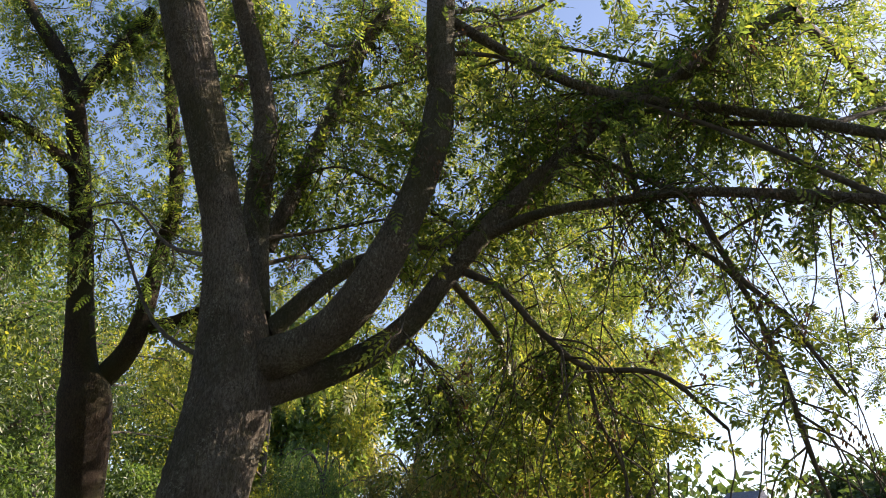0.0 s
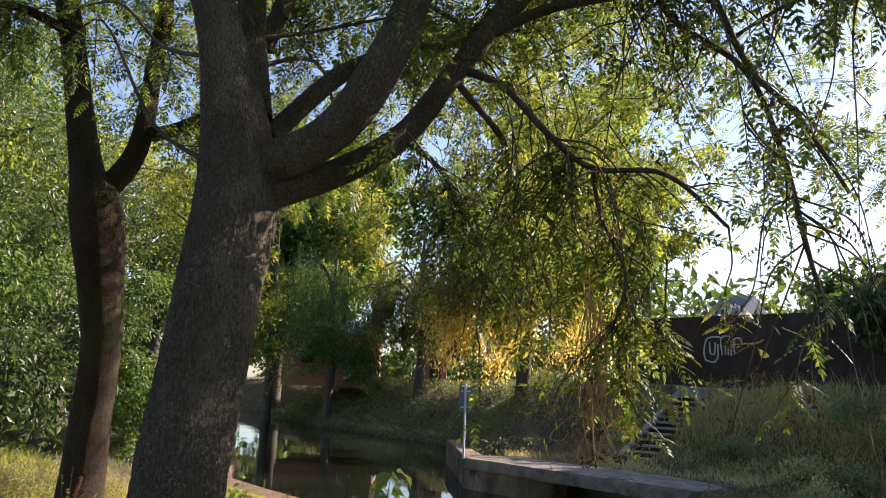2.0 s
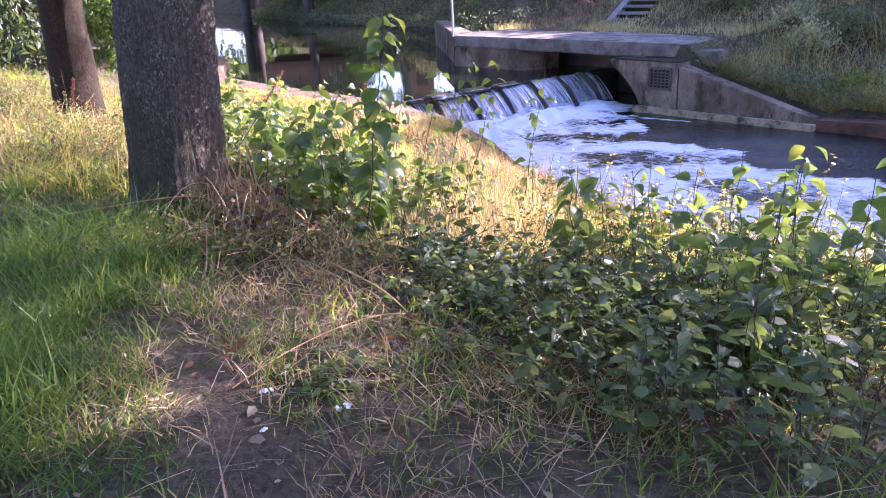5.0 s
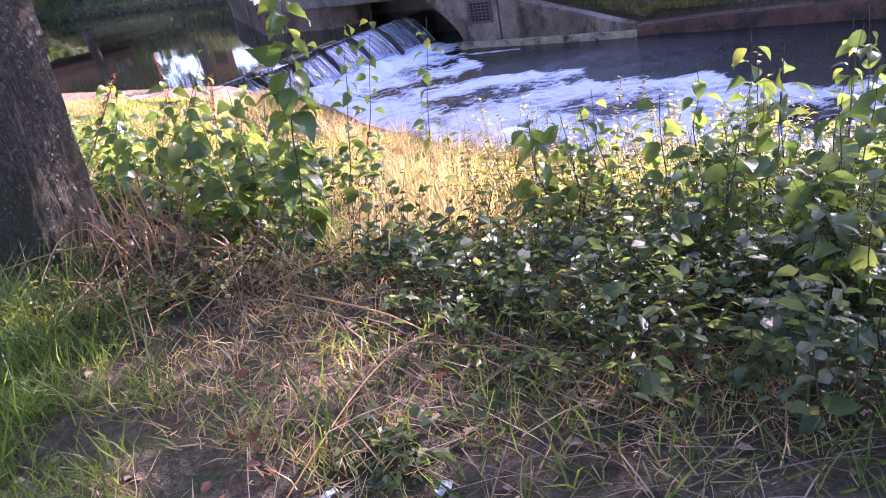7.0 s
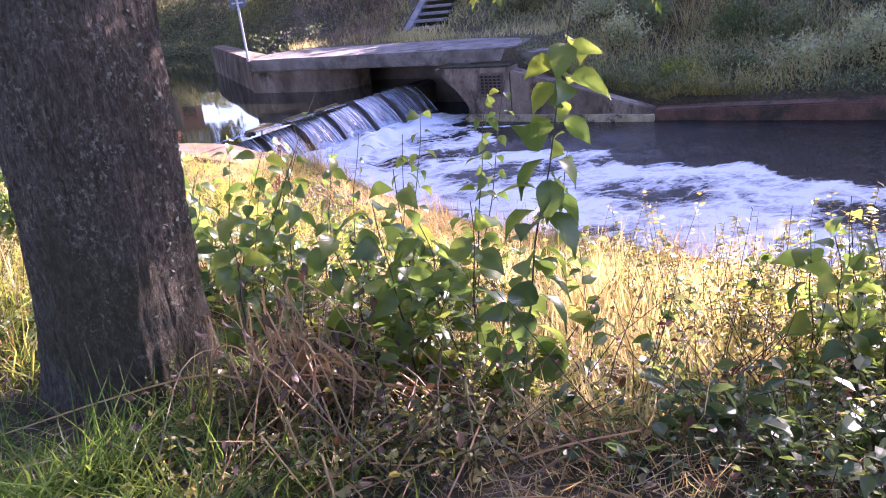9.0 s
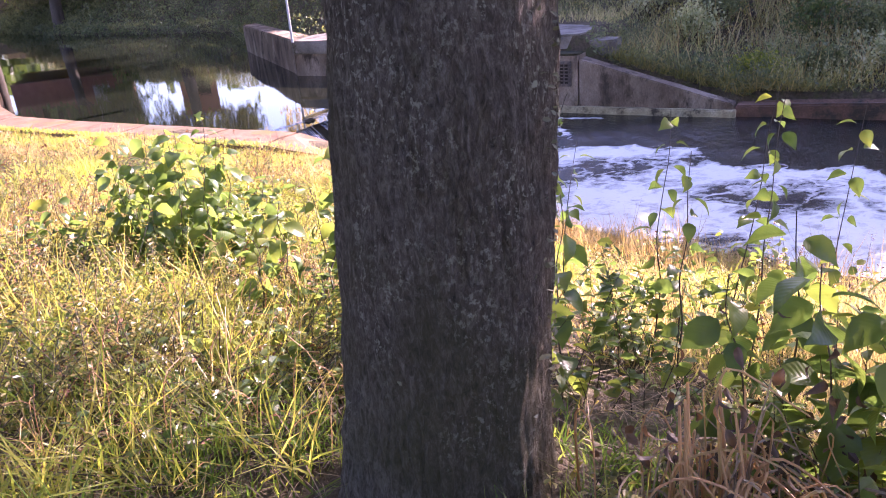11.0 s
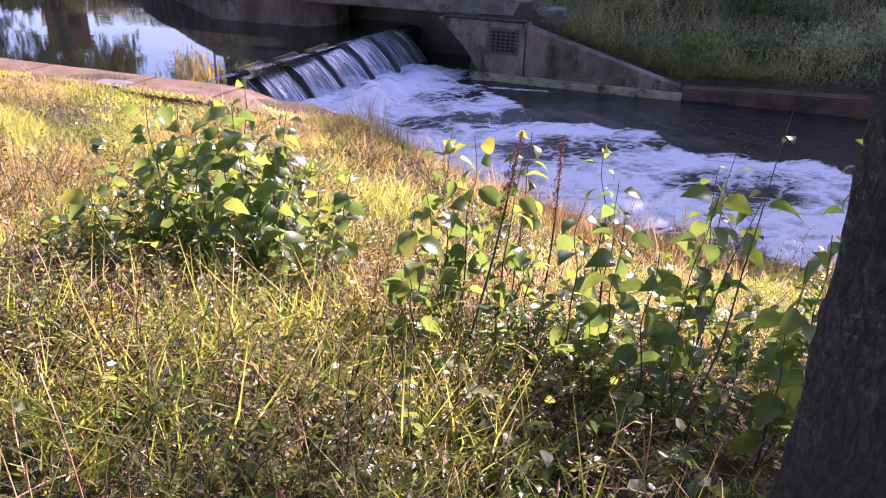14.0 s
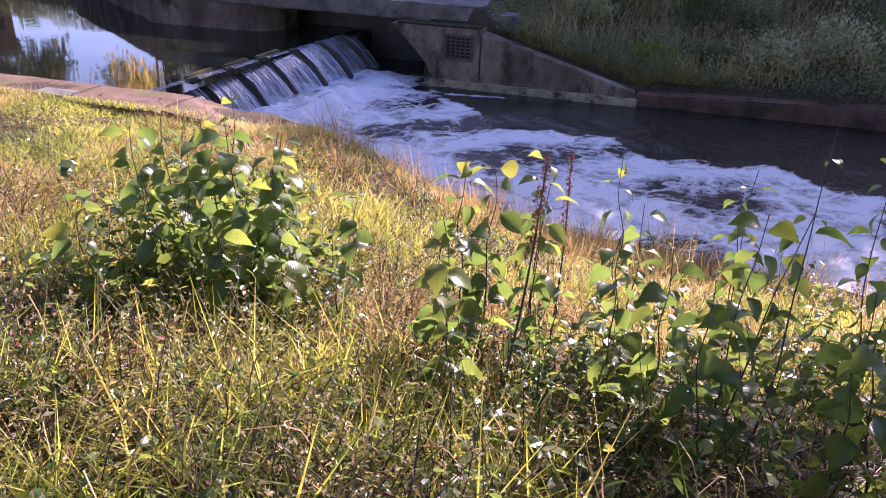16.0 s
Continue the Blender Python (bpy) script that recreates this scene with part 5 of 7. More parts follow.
    dry = patchy(p[:, 0], p[:, 1], 1.1, 5) + r.normal(0, 0.25, len(p)) + 0.1 * smoothstep(-11, -8.5, uv_of(p[:, 0], p[:, 1])[1]) > 0.64
    lawn("grass_straw", p[dry], r.uniform(0.04, 0.14, dry.sum()), 0.006, GRASS_DRY, "short straw on the slope", r, 0.8)
    lawn("grass_short", p[~dry], r.uniform(0.04, 0.12, (~dry).sum()), 0.007, GRASS_TURF, "short yellow-green grass on the slope", r, 0.7)
    # close turf along the coping and over its edge
    u, v = on_bank(26000, -9, 0.8, -8.3, -6.68, r)
    p = to_ground(u, v + bend(u))
    p[:, 2] = np.where(v > -6.87, np.maximum(p[:, 2], -1.11 - 0.06 * np.maximum(u + 1.7, 0)), p[:, 2])
    p = p[patchy(u, v, 2.3, 6) + 0.35 * smoothstep(-8.3, -7.2, v) > r.uniform(0.1, 0.9, len(u))]
    lawn("grass_turf", p, r.uniform(0.02, 0.08, len(p)), 0.012, GRASS_TURF, "short yellow-green turf along the coping", r, 0.7)
    # sunny mixed cover at the top of the slope beyond the trunk
    x, y = r.uniform(-5.4, -2.2, 13000), r.uniform(5.2, 9.4, 13000)
    u, v = uv_of(x, y)
    k = ~in_trunk(x, y) & (patchy(x, y, 2.6, 9) > r.uniform(0.0, 0.75, len(x))) & (v < -10.2)
    p = np.column_stack([x, y, ground_z(x, y)])[k]
    green = patchy(p[:, 0], p[:, 1], 1.9, 14) + r.normal(0, 0.2, len(p)) > 0.55
    lawn("grass_sunny", p[green], r.uniform(0.05, 0.17, green.sum()), 0.006, GRASS_TURF, "yellow-green grass on the sunny bank", r, 0.6, 0.7)
    lawn("grass_withered", p[~green], r.uniform(0.05, 0.16, (~green).sum()), 0.005, GRASS_GOLD, "withered pale grass on the sunny bank", r, 0.7, 0.7)
    tx, ty = r.uniform(-4.8, -2.4, 64), r.uniform(5.3, 7.4, 64)
    tufts(tx, ty, 30, 0.06, (0.16, 0.36), GRASS_TURF, "grass_lush", "long lush yellow-green grass on sunny bank", r, 0.5, 1.0)
    tx, ty = r.uniform(-4.6, -2.5, 22), r.uniform(5.4, 8.0, 22)
    tufts(tx, ty, 46, 0.07, (0.14, 0.34), GRASS_TURF, "grass_bright", "bright green grass tufts on sunny bank", r, 0.5, 0.9)
    # a stand of tall gold seeding grass on the lower slope
    tx, ty = r.normal(0.15, 0.26, 34), r.normal(5.8, 0.35, 34)
    tufts(tx, ty, 22, 0.1, (0.3, 0.62), GRASS_GOLD, "grass_stand", "stand of tall gold seeding grass above water", r, 0.2, 0.3)
    # tall seeding grass at the water's edge
    tu, tv_ = on_bank(110, 0.3, 8.5, -10.2, -6.4, r)
    w = near_edge(tu)[0]
    ok = (tv_ < w - 0.1) & (tv_ > w - 2.0)
    tx, ty, _ = R(tu[ok], tv_[ok])
    tufts(tx, ty, 26, 0.1, (0.25, 0.6), GRASS_DRY, "grass_tall", "tall pale seeding grass at water edge", r, 0.25, 0.3)
    # lit grass along the bank upstream
    u, v = on_bank(34000, -13, 1.5, -17.5, -10.2, r)
    p = to_ground(u, v)
    p = p[~in_trunk(p[:, 0], p[:, 1]) & (patchy(u, v, 1.1, 10) > r.uniform(-0.1, 0.7, len(u)))]
    lawn("grass_upper", p, r.uniform(0.07, 0.2, len(p)), 0.009, GRASS_TURF, "sunlit yellow-green grass along the bank", r, 0.5, 0.7)
    # short ochre grass on the open slope down to the water
    u, v = on_bank(30000, -2.0, 6.5, -11.4, -6.6, r)
    w = near_edge(u)[0]
    p = to_ground(u, v)
    k = (v < w - 0.15) & (patchy(u, v, 2.4, 12) > r.uniform(-0.1, 0.8, len(u)))
    p = p[k]
    ochre = patchy(p[:, 0], p[:, 1], 1.6, 7) + r.normal(0, 0.2, len(p)) > 0.5
    lawn("grass_ochre", p[ochre], r.uniform(0.05, 0.15, ochre.sum()), 0.008, GRASS_GOLD, "short ochre grass on the open slope", r, 0.6, 0.6)
    lawn("grass_lime", p[~ochre], r.uniform(0.05, 0.13, (~ochre).sum()), 0.008, GRASS_TURF, "short yellow-green grass on the open slope", r, 0.6, 0.6)
    # near bank further up and beyond
    u, v = on_bank(6000, -26, -6, -22, -6.9, r)
    p = to_ground(u, v)
    lawn("grass_far", p, r.uniform(0.1, 0.3, len(p)), 0.02, GRASS, "rough green grass along the upper bank", r, 0.5)


def tufts(tx, ty, count, spread, height, mat, name, label, r, lean=0.45, bend=0.8):
    """Grass in bunches that fan out from their middle."""
    n = len(tx) * count
    ox, oy = r.normal(0, spread, n), r.normal(0, spread, n)
    bx, by = np.repeat(tx, count) + ox, np.repeat(ty, count) + oy
    ok = ~in_trunk(bx, by) & ~thin_at_foot(bx, by, r)
    size = np.repeat(r.uniform(0.6, 1.2, len(tx)), count)
    p = np.column_stack([bx, by, ground_z(bx, by)])[ok]
    return lawn(name, p, (r.uniform(*height, n) * size)[ok], 0.0065, mat, label, r, lean, bend)


def knotweed_leaf_mesh():
    """A broad pointed leaf with a folded midrib and wavy edge."""
    rows = [(0.0, 0.015, 0.0), (0.1, 0.19, 0.03), (0.28, 0.32, 0.05), (0.48, 0.335, 0.01), (0.68, 0.25, -0.07), (0.86, 0.1, -0.18), (1.0, 0.004, -0.32)]
    v, f = [], []
    for i, (y, w, z) in enumerate(rows):
        wav = 0.012 * (-1) ** i
        v += [(-w, y, z + 0.09 * w / 0.36 + wav), (-w * 0.5, y + 0.02, z + 0.05 * w / 0.36), (0, y, z), (w * 0.5, y + 0.02, z + 0.05 * w / 0.36), (w, y, z + 0.09 * w / 0.36 - wav)]
    for i in range(len(rows) - 1):
        for j in range(4):
            a = i * 5 + j
            f.append((a, a + 1, a + 6, a + 5))
    return np.array(v), np.array(f)


BIGLEAF = mesh_np("leaf", *knotweed_leaf_mesh(), LEAF_RIB, True)
BIGLEAF_YELLOW = mesh_np("leaf", *knotweed_leaf_mesh(), LEAF_YELLOW, True)
DEADLEAF = mesh_np("withered_leaf", *knotweed_leaf_mesh(), WITHERED, True)


def build_litter():
    """Fallen dry stems lying over the shaded slope, and the upright dead clump by the trunk."""
    r = np.random.default_rng(22)
    n = 11000
    u, v = on_bank(n, 3.6, 11.5, -16.6, -11.6, r)
    p = to_ground(u, v)
    k = ~in_trunk(p[:, 0], p[:, 1]) & (patchy(u, v, 1.5, 7) > r.uniform(0.1, 0.7, n))
    p = p[k] + np.column_stack([np.zeros(k.sum()), np.zeros(k.sum()), r.uniform(0.0, 0.07, k.sum())])
    n = len(p)
    ang = r.normal(-0.6, 0.9, n)
    d = np.column_stack([np.cos(ang), np.sin(ang), r.normal(-0.05, 0.18, n)])
    tv = np.array([(-0.5, 0, 0), (0.5, 0, 0), (0.4, 0.55, 0.02), (-0.4, 0.55, 0.02), (0.2, 1.0, -0.04), (-0.2, 1.0, -0.04)])
    tf = np.array([(0, 1, 2, 3), (3, 2, 4, 5)])
    L = r.uniform(0.06, 0.34, n)
    vv = tv[None] * np.stack([r.uniform(0.002, 0.005, n), L, L], -1)[:, None]
    vv = np.einsum("nij,nkj->nki", frames_from(d, np.tile((0.0, 0.1, 1.0), (n, 1))), vv) + p[:, None]
    f = tf[None] + (np.arange(n) * 6)[:, None, None]
    tagged(put("fallen_stems", mesh_np("fallen_stems", vv.reshape(-1, 3), f.reshape(-1, 4), LITTER)), "fallen dry stems matted on the slope", "litter", kind="stuff")
    clump = empty("dead_clump", "dark tangle of broken brown stems beside the trunk", "dead plant")
    for i in range(175):
        thick = r.uniform(0.6, 1.4)
        if i < 38:
            # one bunch still upright, snapped at the tip
            bx, by = -1.54 + r.normal(0, 0.07), 4.62 + r.normal(0, 0.07)
            z = float(ground_z(bx, by)) - 0.02
            h, a, o = r.uniform(0.22, 0.58), r.uniform(0, 6.28), r.uniform(0.01, 0.1)
            kx, ky = bx + o * math.cos(a), by + o * math.sin(a)
            row = [(bx, by, z, 0.0045 * thick), (bx + o * 0.3 * math.cos(a) + r.normal(0, 0.012), by + o * 0.3 * math.sin(a), z + h * 0.55, 0.004 * thick), (kx, ky, z + h, 0.0032 * thick)]
            if i % 3 == 0:
                row.append((kx + r.normal(0, 0.12), ky - r.uniform(0.02, 0.16), z + h * r.uniform(0.4, 0.8), 0.002 * thick))
        elif i < 98:
            # bent over down the slope
            bx, by = -1.5 + r.normal(0, 0.16), 4.62 + r.normal(0, 0.12)
            z = float(ground_z(bx, by)) - 0.02
            ex, ey = bx + r.normal(0.0, 0.4), by - r.uniform(-0.1, 0.7)
            ez = float(ground_z(ex, ey)) + r.uniform(0.0, 0.06)
            h = r.uniform(0.12, 0.42)
            row = [(bx, by, z, 0.0038 * thick), (bx + (ex - bx) * 0.12 + r.normal(0, 0.03), by + (ey - by) * 0.1, z + h * 0.8, 0.0036 * thick), (bx + (ex - bx) * 0.35 + r.normal(0, 0.05), by + (ey - by) * 0.35, z + h * r.uniform(0.6, 1.0), 0.003 * thick), (ex, ey, ez, 0.0018 * thick)]
        else:
            # fallen across one another
            bx, by, a, ln = r.uniform(-1.75, -0.9), r.uniform(3.8, 4.8), r.uniform(-2.4, 0.8), r.uniform(0.15, 0.5)
            row = []
            tilt = r.normal(0, 0.2)
            for q in (0, 0.5, 1):
                px, py = bx + math.cos(a) * ln * q, by + math.sin(a) * ln * q
                row.append((px, py, float(ground_z(px, py)) + max(0.01, 0.06 + tilt * (q - 0.5) + r.uniform(0, 0.06)), (0.0034 - 0.001 * q) * thick))
        tv_, tf_ = tube(smooth_path(row, 4), 4)
        put("stalk", mesh_np("stalk", tv_, tf_, (DEADSTEM, GRASS_DRY, DEADSTEM, LITTER)[i % 4]), clump)
    for i in range(40):
        # shrivelled leaves hanging from the snapped tops
        q = np.array([-1.5 + r.normal(0, 0.16), 4.66 + r.normal(0, 0.12), r.uniform(0.08, 0.5)])
        d = np.array([[r.normal(0, 0.4), r.normal(0, 0.4), -1.0]])
        m = frames_from(d, rand_dirs(1, r))[0] @ np.diag((0.6, 1.0, 1.4)) * r.uniform(0.035, 0.07)
        ob = put("withered_leaf", DEADLEAF, clump)
        ob.matrix_basis = Matrix.Translation(q) @ Matrix([list(x) for x in m]).to_4x4()
    n = 620
    x, y = r.normal(-1.3, 0.3, n), r.normal(4.5, 0.28, n)
    p = np.column_stack([x, y, ground_z(x, y) + r.uniform(0, 1, n) ** 1.6 * 0.3])
    lv, lf = scatter(*LEAF_OVAL, frames_from(rand_dirs(n, r), rand_dirs(n, r)), p, r.uniform(0.02, 0.055, n))
    tagged(put("dead_leaves", mesh_np("dead_leaves", lv, lf, WITHERED)), "withered brown leaves caught in broken stems", "leaves", kind="stuff")
    # fallen leaves
    u, v = on_bank(3500, -2, 12, -16, -7, r)
    p = to_ground(u, v) + (0, 0, 0.012)
    lv, lf = scatter(*LEAF_OVAL, frames_from(rand_dirs(len(p), r, 0.2), r.normal(0, 0.4, (len(p), 3)) + (0, 0, 1)), p, r.uniform(0.025, 0.06, len(p)))
    tagged(put("fallen_leaves", mesh_np("fallen_leaves", lv, lf, LITTER)), "scattered brown fallen leaves", "leaves", kind="stuff")


def herb_mass(name, centres, spread, height, count, leaf, mat, label, r, stems=True, template=LEAF_OVAL, dense=1.0):
    """A tangle of leafy herb stems as one mass."""
    pos, lead, tubes = [], [], []
    for (cx, cy), sp, h in zip(centres, spread, height):
        for _ in range(count):
            x, y = cx + r.normal(0, sp), cy + r.normal(0, sp)
            z = float(ground_z(x, y))
            hh = h * r.uniform(0.45, 1.1)
            ln = r.normal(0, 0.16, 2)
            tip = np.array([x + ln[0], y + ln[1], z + hh])
            base = np.array([x, y, z])
            if stems:
                tubes.append(tube([(*base, 0.0028), (*((base + tip) / 2 + r.normal(0, 0.02, 3)), 0.0022), (*tip, 0.0012)], 3))
            m = int((4 + hh * 16) * dense)
            s = r.uniform(0.2, 1.0, m)[:, None]
            pos.append(base + (tip - base) * s)
            a = r.uniform(0, 6.28, m)
            lead.append(np.column_stack([np.cos(a), np.sin(a), r.uniform(-0.35, 0.5, m)]))
    pos, lead = np.vstack(pos), np.vstack(lead)
    n = len(pos)
    lv, lf = scatter(*template, frames_from(lead, r.normal(0, 0.5, (n, 3)) + (0.6, 0.3, 0.8)), pos, r.uniform(*leaf, n))
    if tubes:
        tv, tf = join(tubes)
        st = put("stems", mesh_np("stems", tv, tf, TWIG, True))
    ob = put(name, mesh_np(name, lv, lf, mat))
    tagged(ob, label, "undergrowth", kind="stuff")
    if tubes:
        st.parent = ob
        tagged(st, "thin brown stems", kind="stuff")
    return ob


def tall_plant(base, tip, leaves, size, seed, label, yellow_top=2, sway=0.012, droop=0.25, group=""):
    """One upright leafy stem: each leaf is a piece of its own."""
    r = np.random.default_rng(seed)
    bz = float(ground_z(base[0], base[1])) - 0.03
    b, t = np.array([*base, bz]), np.array(tip, float)
    plant = empty("tall_weed", label, "plant", group)
    k = 6
    pts = [b + (t - b) * i / k + np.array([*r.normal(0, sway * (i > 0) * (i < k), 2), 0]) for i in range(k + 1)]
    row = smooth_path([(*p, 0.005 * (1 - 0.12 * i)) for i, p in enumerate(pts)], 4)
    tv, tf = tube(row, 6)
    put("stem", mesh_np("stem", tv, tf, TWIG, True), plant, "thin reddish-brown stem")
    for i in range(leaves):
        s = 0.12 + 0.88 * (i - i % 2 + 1) / leaves
        q = row[min(int(min(s, 1.0) * (len(row) - 1)), len(row) - 1)][:3]
        a = (i // 2) * 1.57 + (i % 2) * 3.14 + seed + r.normal(0, 0.3)
        sz = r.uniform(size[0], size[1]) * (1.22 - 0.36 * s)
        d = np.array([[math.cos(a), math.sin(a), r.uniform(-droop - 0.85, 0.3)]])
        m = frames_from(d, r.normal(0, 0.45, (1, 3)) + (0.4 + 0.5 * math.cos(a), 0.1 + 0.5 * math.sin(a), 0.7))[0] * sz
        stalk = q + d[0] / np.linalg.norm(d[0]) * 0.03
        ob = put("leaf", BIGLEAF_YELLOW if i >= leaves - yellow_top else BIGLEAF, plant)
        ob.matrix_basis = Matrix.Translation(stalk) @ Matrix([list(x) for x in m]).to_4x4()
    return plant


build_grass()
build_litter()
hr = np.random.default_rng(31)
# shaded herbs and brambles beside the walking line
herb_mass("bramble_mass", [(0.25, 3.5), (0.75, 3.4), (1.2, 3.2), (0.6, 4.0), (1.3, 4.0), (1.9, 3.8), (1.8, 4.6), (0.75, 2.7), (2.4, 4.4), (2.6, 3.4), (1.9, 3.0), (1.15, 2.5), (1.5, 2.9), (0.4, 3.0), (-0.3, 3.45), (-0.05, 3.2), (-0.45, 3.75), (0.0, 3.75), (0.5, 2.15), (0.85, 1.95), (0.3, 2.45)],
          [0.24] * 14 + [0.13] * 4 + [0.15] * 3, [0.3, 0.48, 0.6, 0.42, 0.6, 0.72, 0.62, 0.46, 0.72, 0.8, 0.74, 0.58, 0.66, 0.34, 0.22, 0.2, 0.24, 0.26, 0.36, 0.42, 0.28], 16, (0.03, 0.09), LEAF_BRAMBLE, "dense shaded broadleaf undergrowth on the slope", hr)
bx_, by_ = hr.uniform(-0.2, 1.7, 40), hr.uniform(2.6, 4.3, 40)
herb_mass("shade_herbs", list(zip(bx_, by_)), [0.13] * 40, list(hr.uniform(0.18, 0.5, 40) * (0.6 + 0.35 * np.clip(bx_, 0, 1.5))), 15, (0.02, 0.05), LEAF_BROAD, "fine-leaved green herbs among the brambles", hr, True, LEAF_DIA, 2.4)
herb_mass("creeping_herbs", list(zip(hr.uniform(-2.0, -0.9, 26), hr.uniform(3.9, 4.75, 26))), [0.1] * 26, list(hr.uniform(0.08, 0.26, 26)), 7, (0.02, 0.045), LEAF_SEDGE, "olive small-leaved herbs creeping over broken stems", hr, True, LEAF_OVAL, 1.6)
# fine pale herbs standing over the brambles toward the water
fx_, fy_ = hr.uniform(0.4, 3.2, 44), hr.uniform(3.9, 6.0, 44)
herb_mass("pale_herbs", list(zip(fx_, fy_)), [0.15] * 44, list(hr.uniform(0.4, 0.85, 44)), 9, (0.02, 0.05), LEAF_SEDGE, "tall pale small-leaved herbs above the brambles", hr, True, LEAF_DIA, 2.4)
herb_mass("nettle_mass", list(zip(fx_[::2] + 0.2, fy_[::2] - 0.2)), [0.16] * 22, list(hr.uniform(0.4, 0.8, 22)), 8, (0.04, 0.085), LEAF_BROAD, "tall green nettle-like weeds above the brambles", hr)
herb_mass("ground_ivy", [(-0.3, 3.5), (0.0, 3.3), (0.25, 3.0), (0.6, 2.8), (0.9, 2.7), (-0.9, 4.2), (-0.5, 3.8), (-0.64, 2.41), (0.35, 2.6), (0.6, 2.35), (0.15, 2.85), (0.9, 2.2), (0.0, 3.7), (0.4, 3.4)], [0.16, 0.16, 0.16, 0.16, 0.16, 0.14, 0.14, 0.07, 0.15, 0.15, 0.15, 0.15, 0.15, 0.15], [0.14, 0.2, 0.22, 0.26, 0.3, 0.15, 0.16, 0.06, 0.2, 0.24, 0.2, 0.26, 0.2, 0.24], 30, (0.025, 0.055), LEAF_BRAMBLE, "low dark green leaves covering the slope", hr, False)
# small-leaved herbs in clumps down the sunny bank
cu_, cv_ = on_bank(440, -5, 9.5, -14.0, -8.0, hr)
ok_ = (cv_ < near_edge(cu_)[0] - 0.6) & (patchy(cu_, cv_, 1.2, 13) > 0.3)
cx_, cy_, _ = R(cu_[ok_], cv_[ok_])
open_ = (cu_[ok_] > 3.6) & (cu_[ok_] < 8.4) & (cv_[ok_] > -12.4) & (cv_[ok_] < -8.6) & (hr.uniform(0, 1, len(cx_)) < 0.6)
free_ = ~open_ & (np.hypot(cx_ + 2.19, cy_ - 5.09) > 0.8) & ((cv_[ok_] > -13.2) | (cu_[ok_] < 4.6))
hh_ = 0.16 + 0.36 * hr.uniform(0, 1, len(cx_)) ** 1.5
half_ = hr.uniform(0, 1, len(cx_)) < 0.6
for sel_, mat_, nm_, lb_ in ((half_, LEAF_SEDGE, "bank_herbs", "sunlit small-leaved herbs on the slope"), (~half_, LEAF_BROAD, "bank_weeds", "green nettle-like weeds on the slope")):
    k_ = sel_ & free_
    herb_mass(nm_, list(zip(cx_[k_], cy_[k_])), [0.16] * int(k_.sum()), list(hh_[k_]), 11, (0.016, 0.042), mat_, lb_, hr, True, LEAF_DIA, 2.7)
herb_mass("dry_herbs", list(zip(cx_[free_][::3], cy_[free_][::3])), [0.2] * len(cx_[free_][::3]), list(hh_[free_][::3] * 1.3), 9, (0.015, 0.035), RUST, "withered reddish herb stems", hr)
herb_mass("leafy_bush", [(-3.15, 8.35), (-3.45, 8.6), (-2.85, 8.0), (-3.65, 8.1)], [0.2] * 4, [0.6, 0.55, 0.5, 0.45], 12, (0.05, 0.1), LEAF_BROAD, "bright broadleaf bush on the slope", hr)
herb_mass("shrub_clump", [(-0.75, 4.75), (-0.5, 4.5), (-1.0, 5.0), (-0.9, 4.5)], [0.15] * 4, [0.7, 0.6, 0.7, 0.5], 6, (0.06, 0.1), LEAF_BROAD, "rounded leafy shrub beside the dead clump", hr)
herb_mass("river_shrub", [(-1.4, 7.3), (-0.9, 7.0), (-0.5, 6.7), (0.0, 6.6), (-0.2, 7.3), (0.6, 7.0)], [0.2] * 6, [0.5, 0.65, 0.7, 0.65, 0.5, 0.55], 10, (0.04, 0.085), LEAF_BROAD, "half-shaded leafy shrubs above the water", hr)
# dark leafy shrubs at the foot of the trunk, toward the water
herb_mass("shrub_mass", [(-1.75, 6.75), (-1.5, 6.5), (-1.35, 6.95), (-1.1, 6.6), (-1.0, 6.2), (-0.7, 6.1), (-1.65, 7.15), (-1.25, 7.25), (-0.75, 6.55)], [0.15] * 9, [0.5, 0.55, 0.55, 0.6, 0.65, 0.6, 0.45, 0.5, 0.55], 7, (0.045, 0.1), LEAF_BROAD, "dark tangled shrub between trunk and water", hr)
herb_mass("low_bramble", [(-2.25, 6.45), (-1.95, 6.25), (-1.6, 6.05), (-1.3, 5.8), (-2.0, 6.7), (-2.5, 6.75), (-2.45, 6.2), (-2.6, 5.9), (-2.3, 5.75), (-2.1, 7.0), (-2.8, 6.1), (-2.85, 5.75)], [0.16] * 12, [0.32, 0.42, 0.5, 0.5, 0.4, 0.3, 0.28, 0.18, 0.22, 0.4, 0.2, 0.15], 11, (0.035, 0.085), LEAF_BROAD, "low shaded bramble beside the trunk foot", hr)
herb_mass("slope_bush", [(-2.95, 8.75), (-3.2, 8.95), (-2.7, 8.5), (-3.0, 9.15), (-2.6, 8.85), (-3.35, 8.7)], [0.16] * 6, [0.7, 0.72, 0.6, 0.62, 0.6, 0.55], 7, (0.06, 0.12), LEAF_BROAD, "bright loose bush on the sunny slope", hr)
herb_mass("dead_umbels", [(-4.25, 9.8), (-4.1, 9.5), (-4.45, 10.1), (-4.5, 9.6)], [0.12] * 4, [0.55, 0.5, 0.6, 0.5], 10, (0.012, 0.03), RUST, "dead brown umbel stems on the slope", hr)
sx_, sy_ = hr.uniform(-5.2, -1.9, 120), hr.uniform(5.5, 9.4, 120)
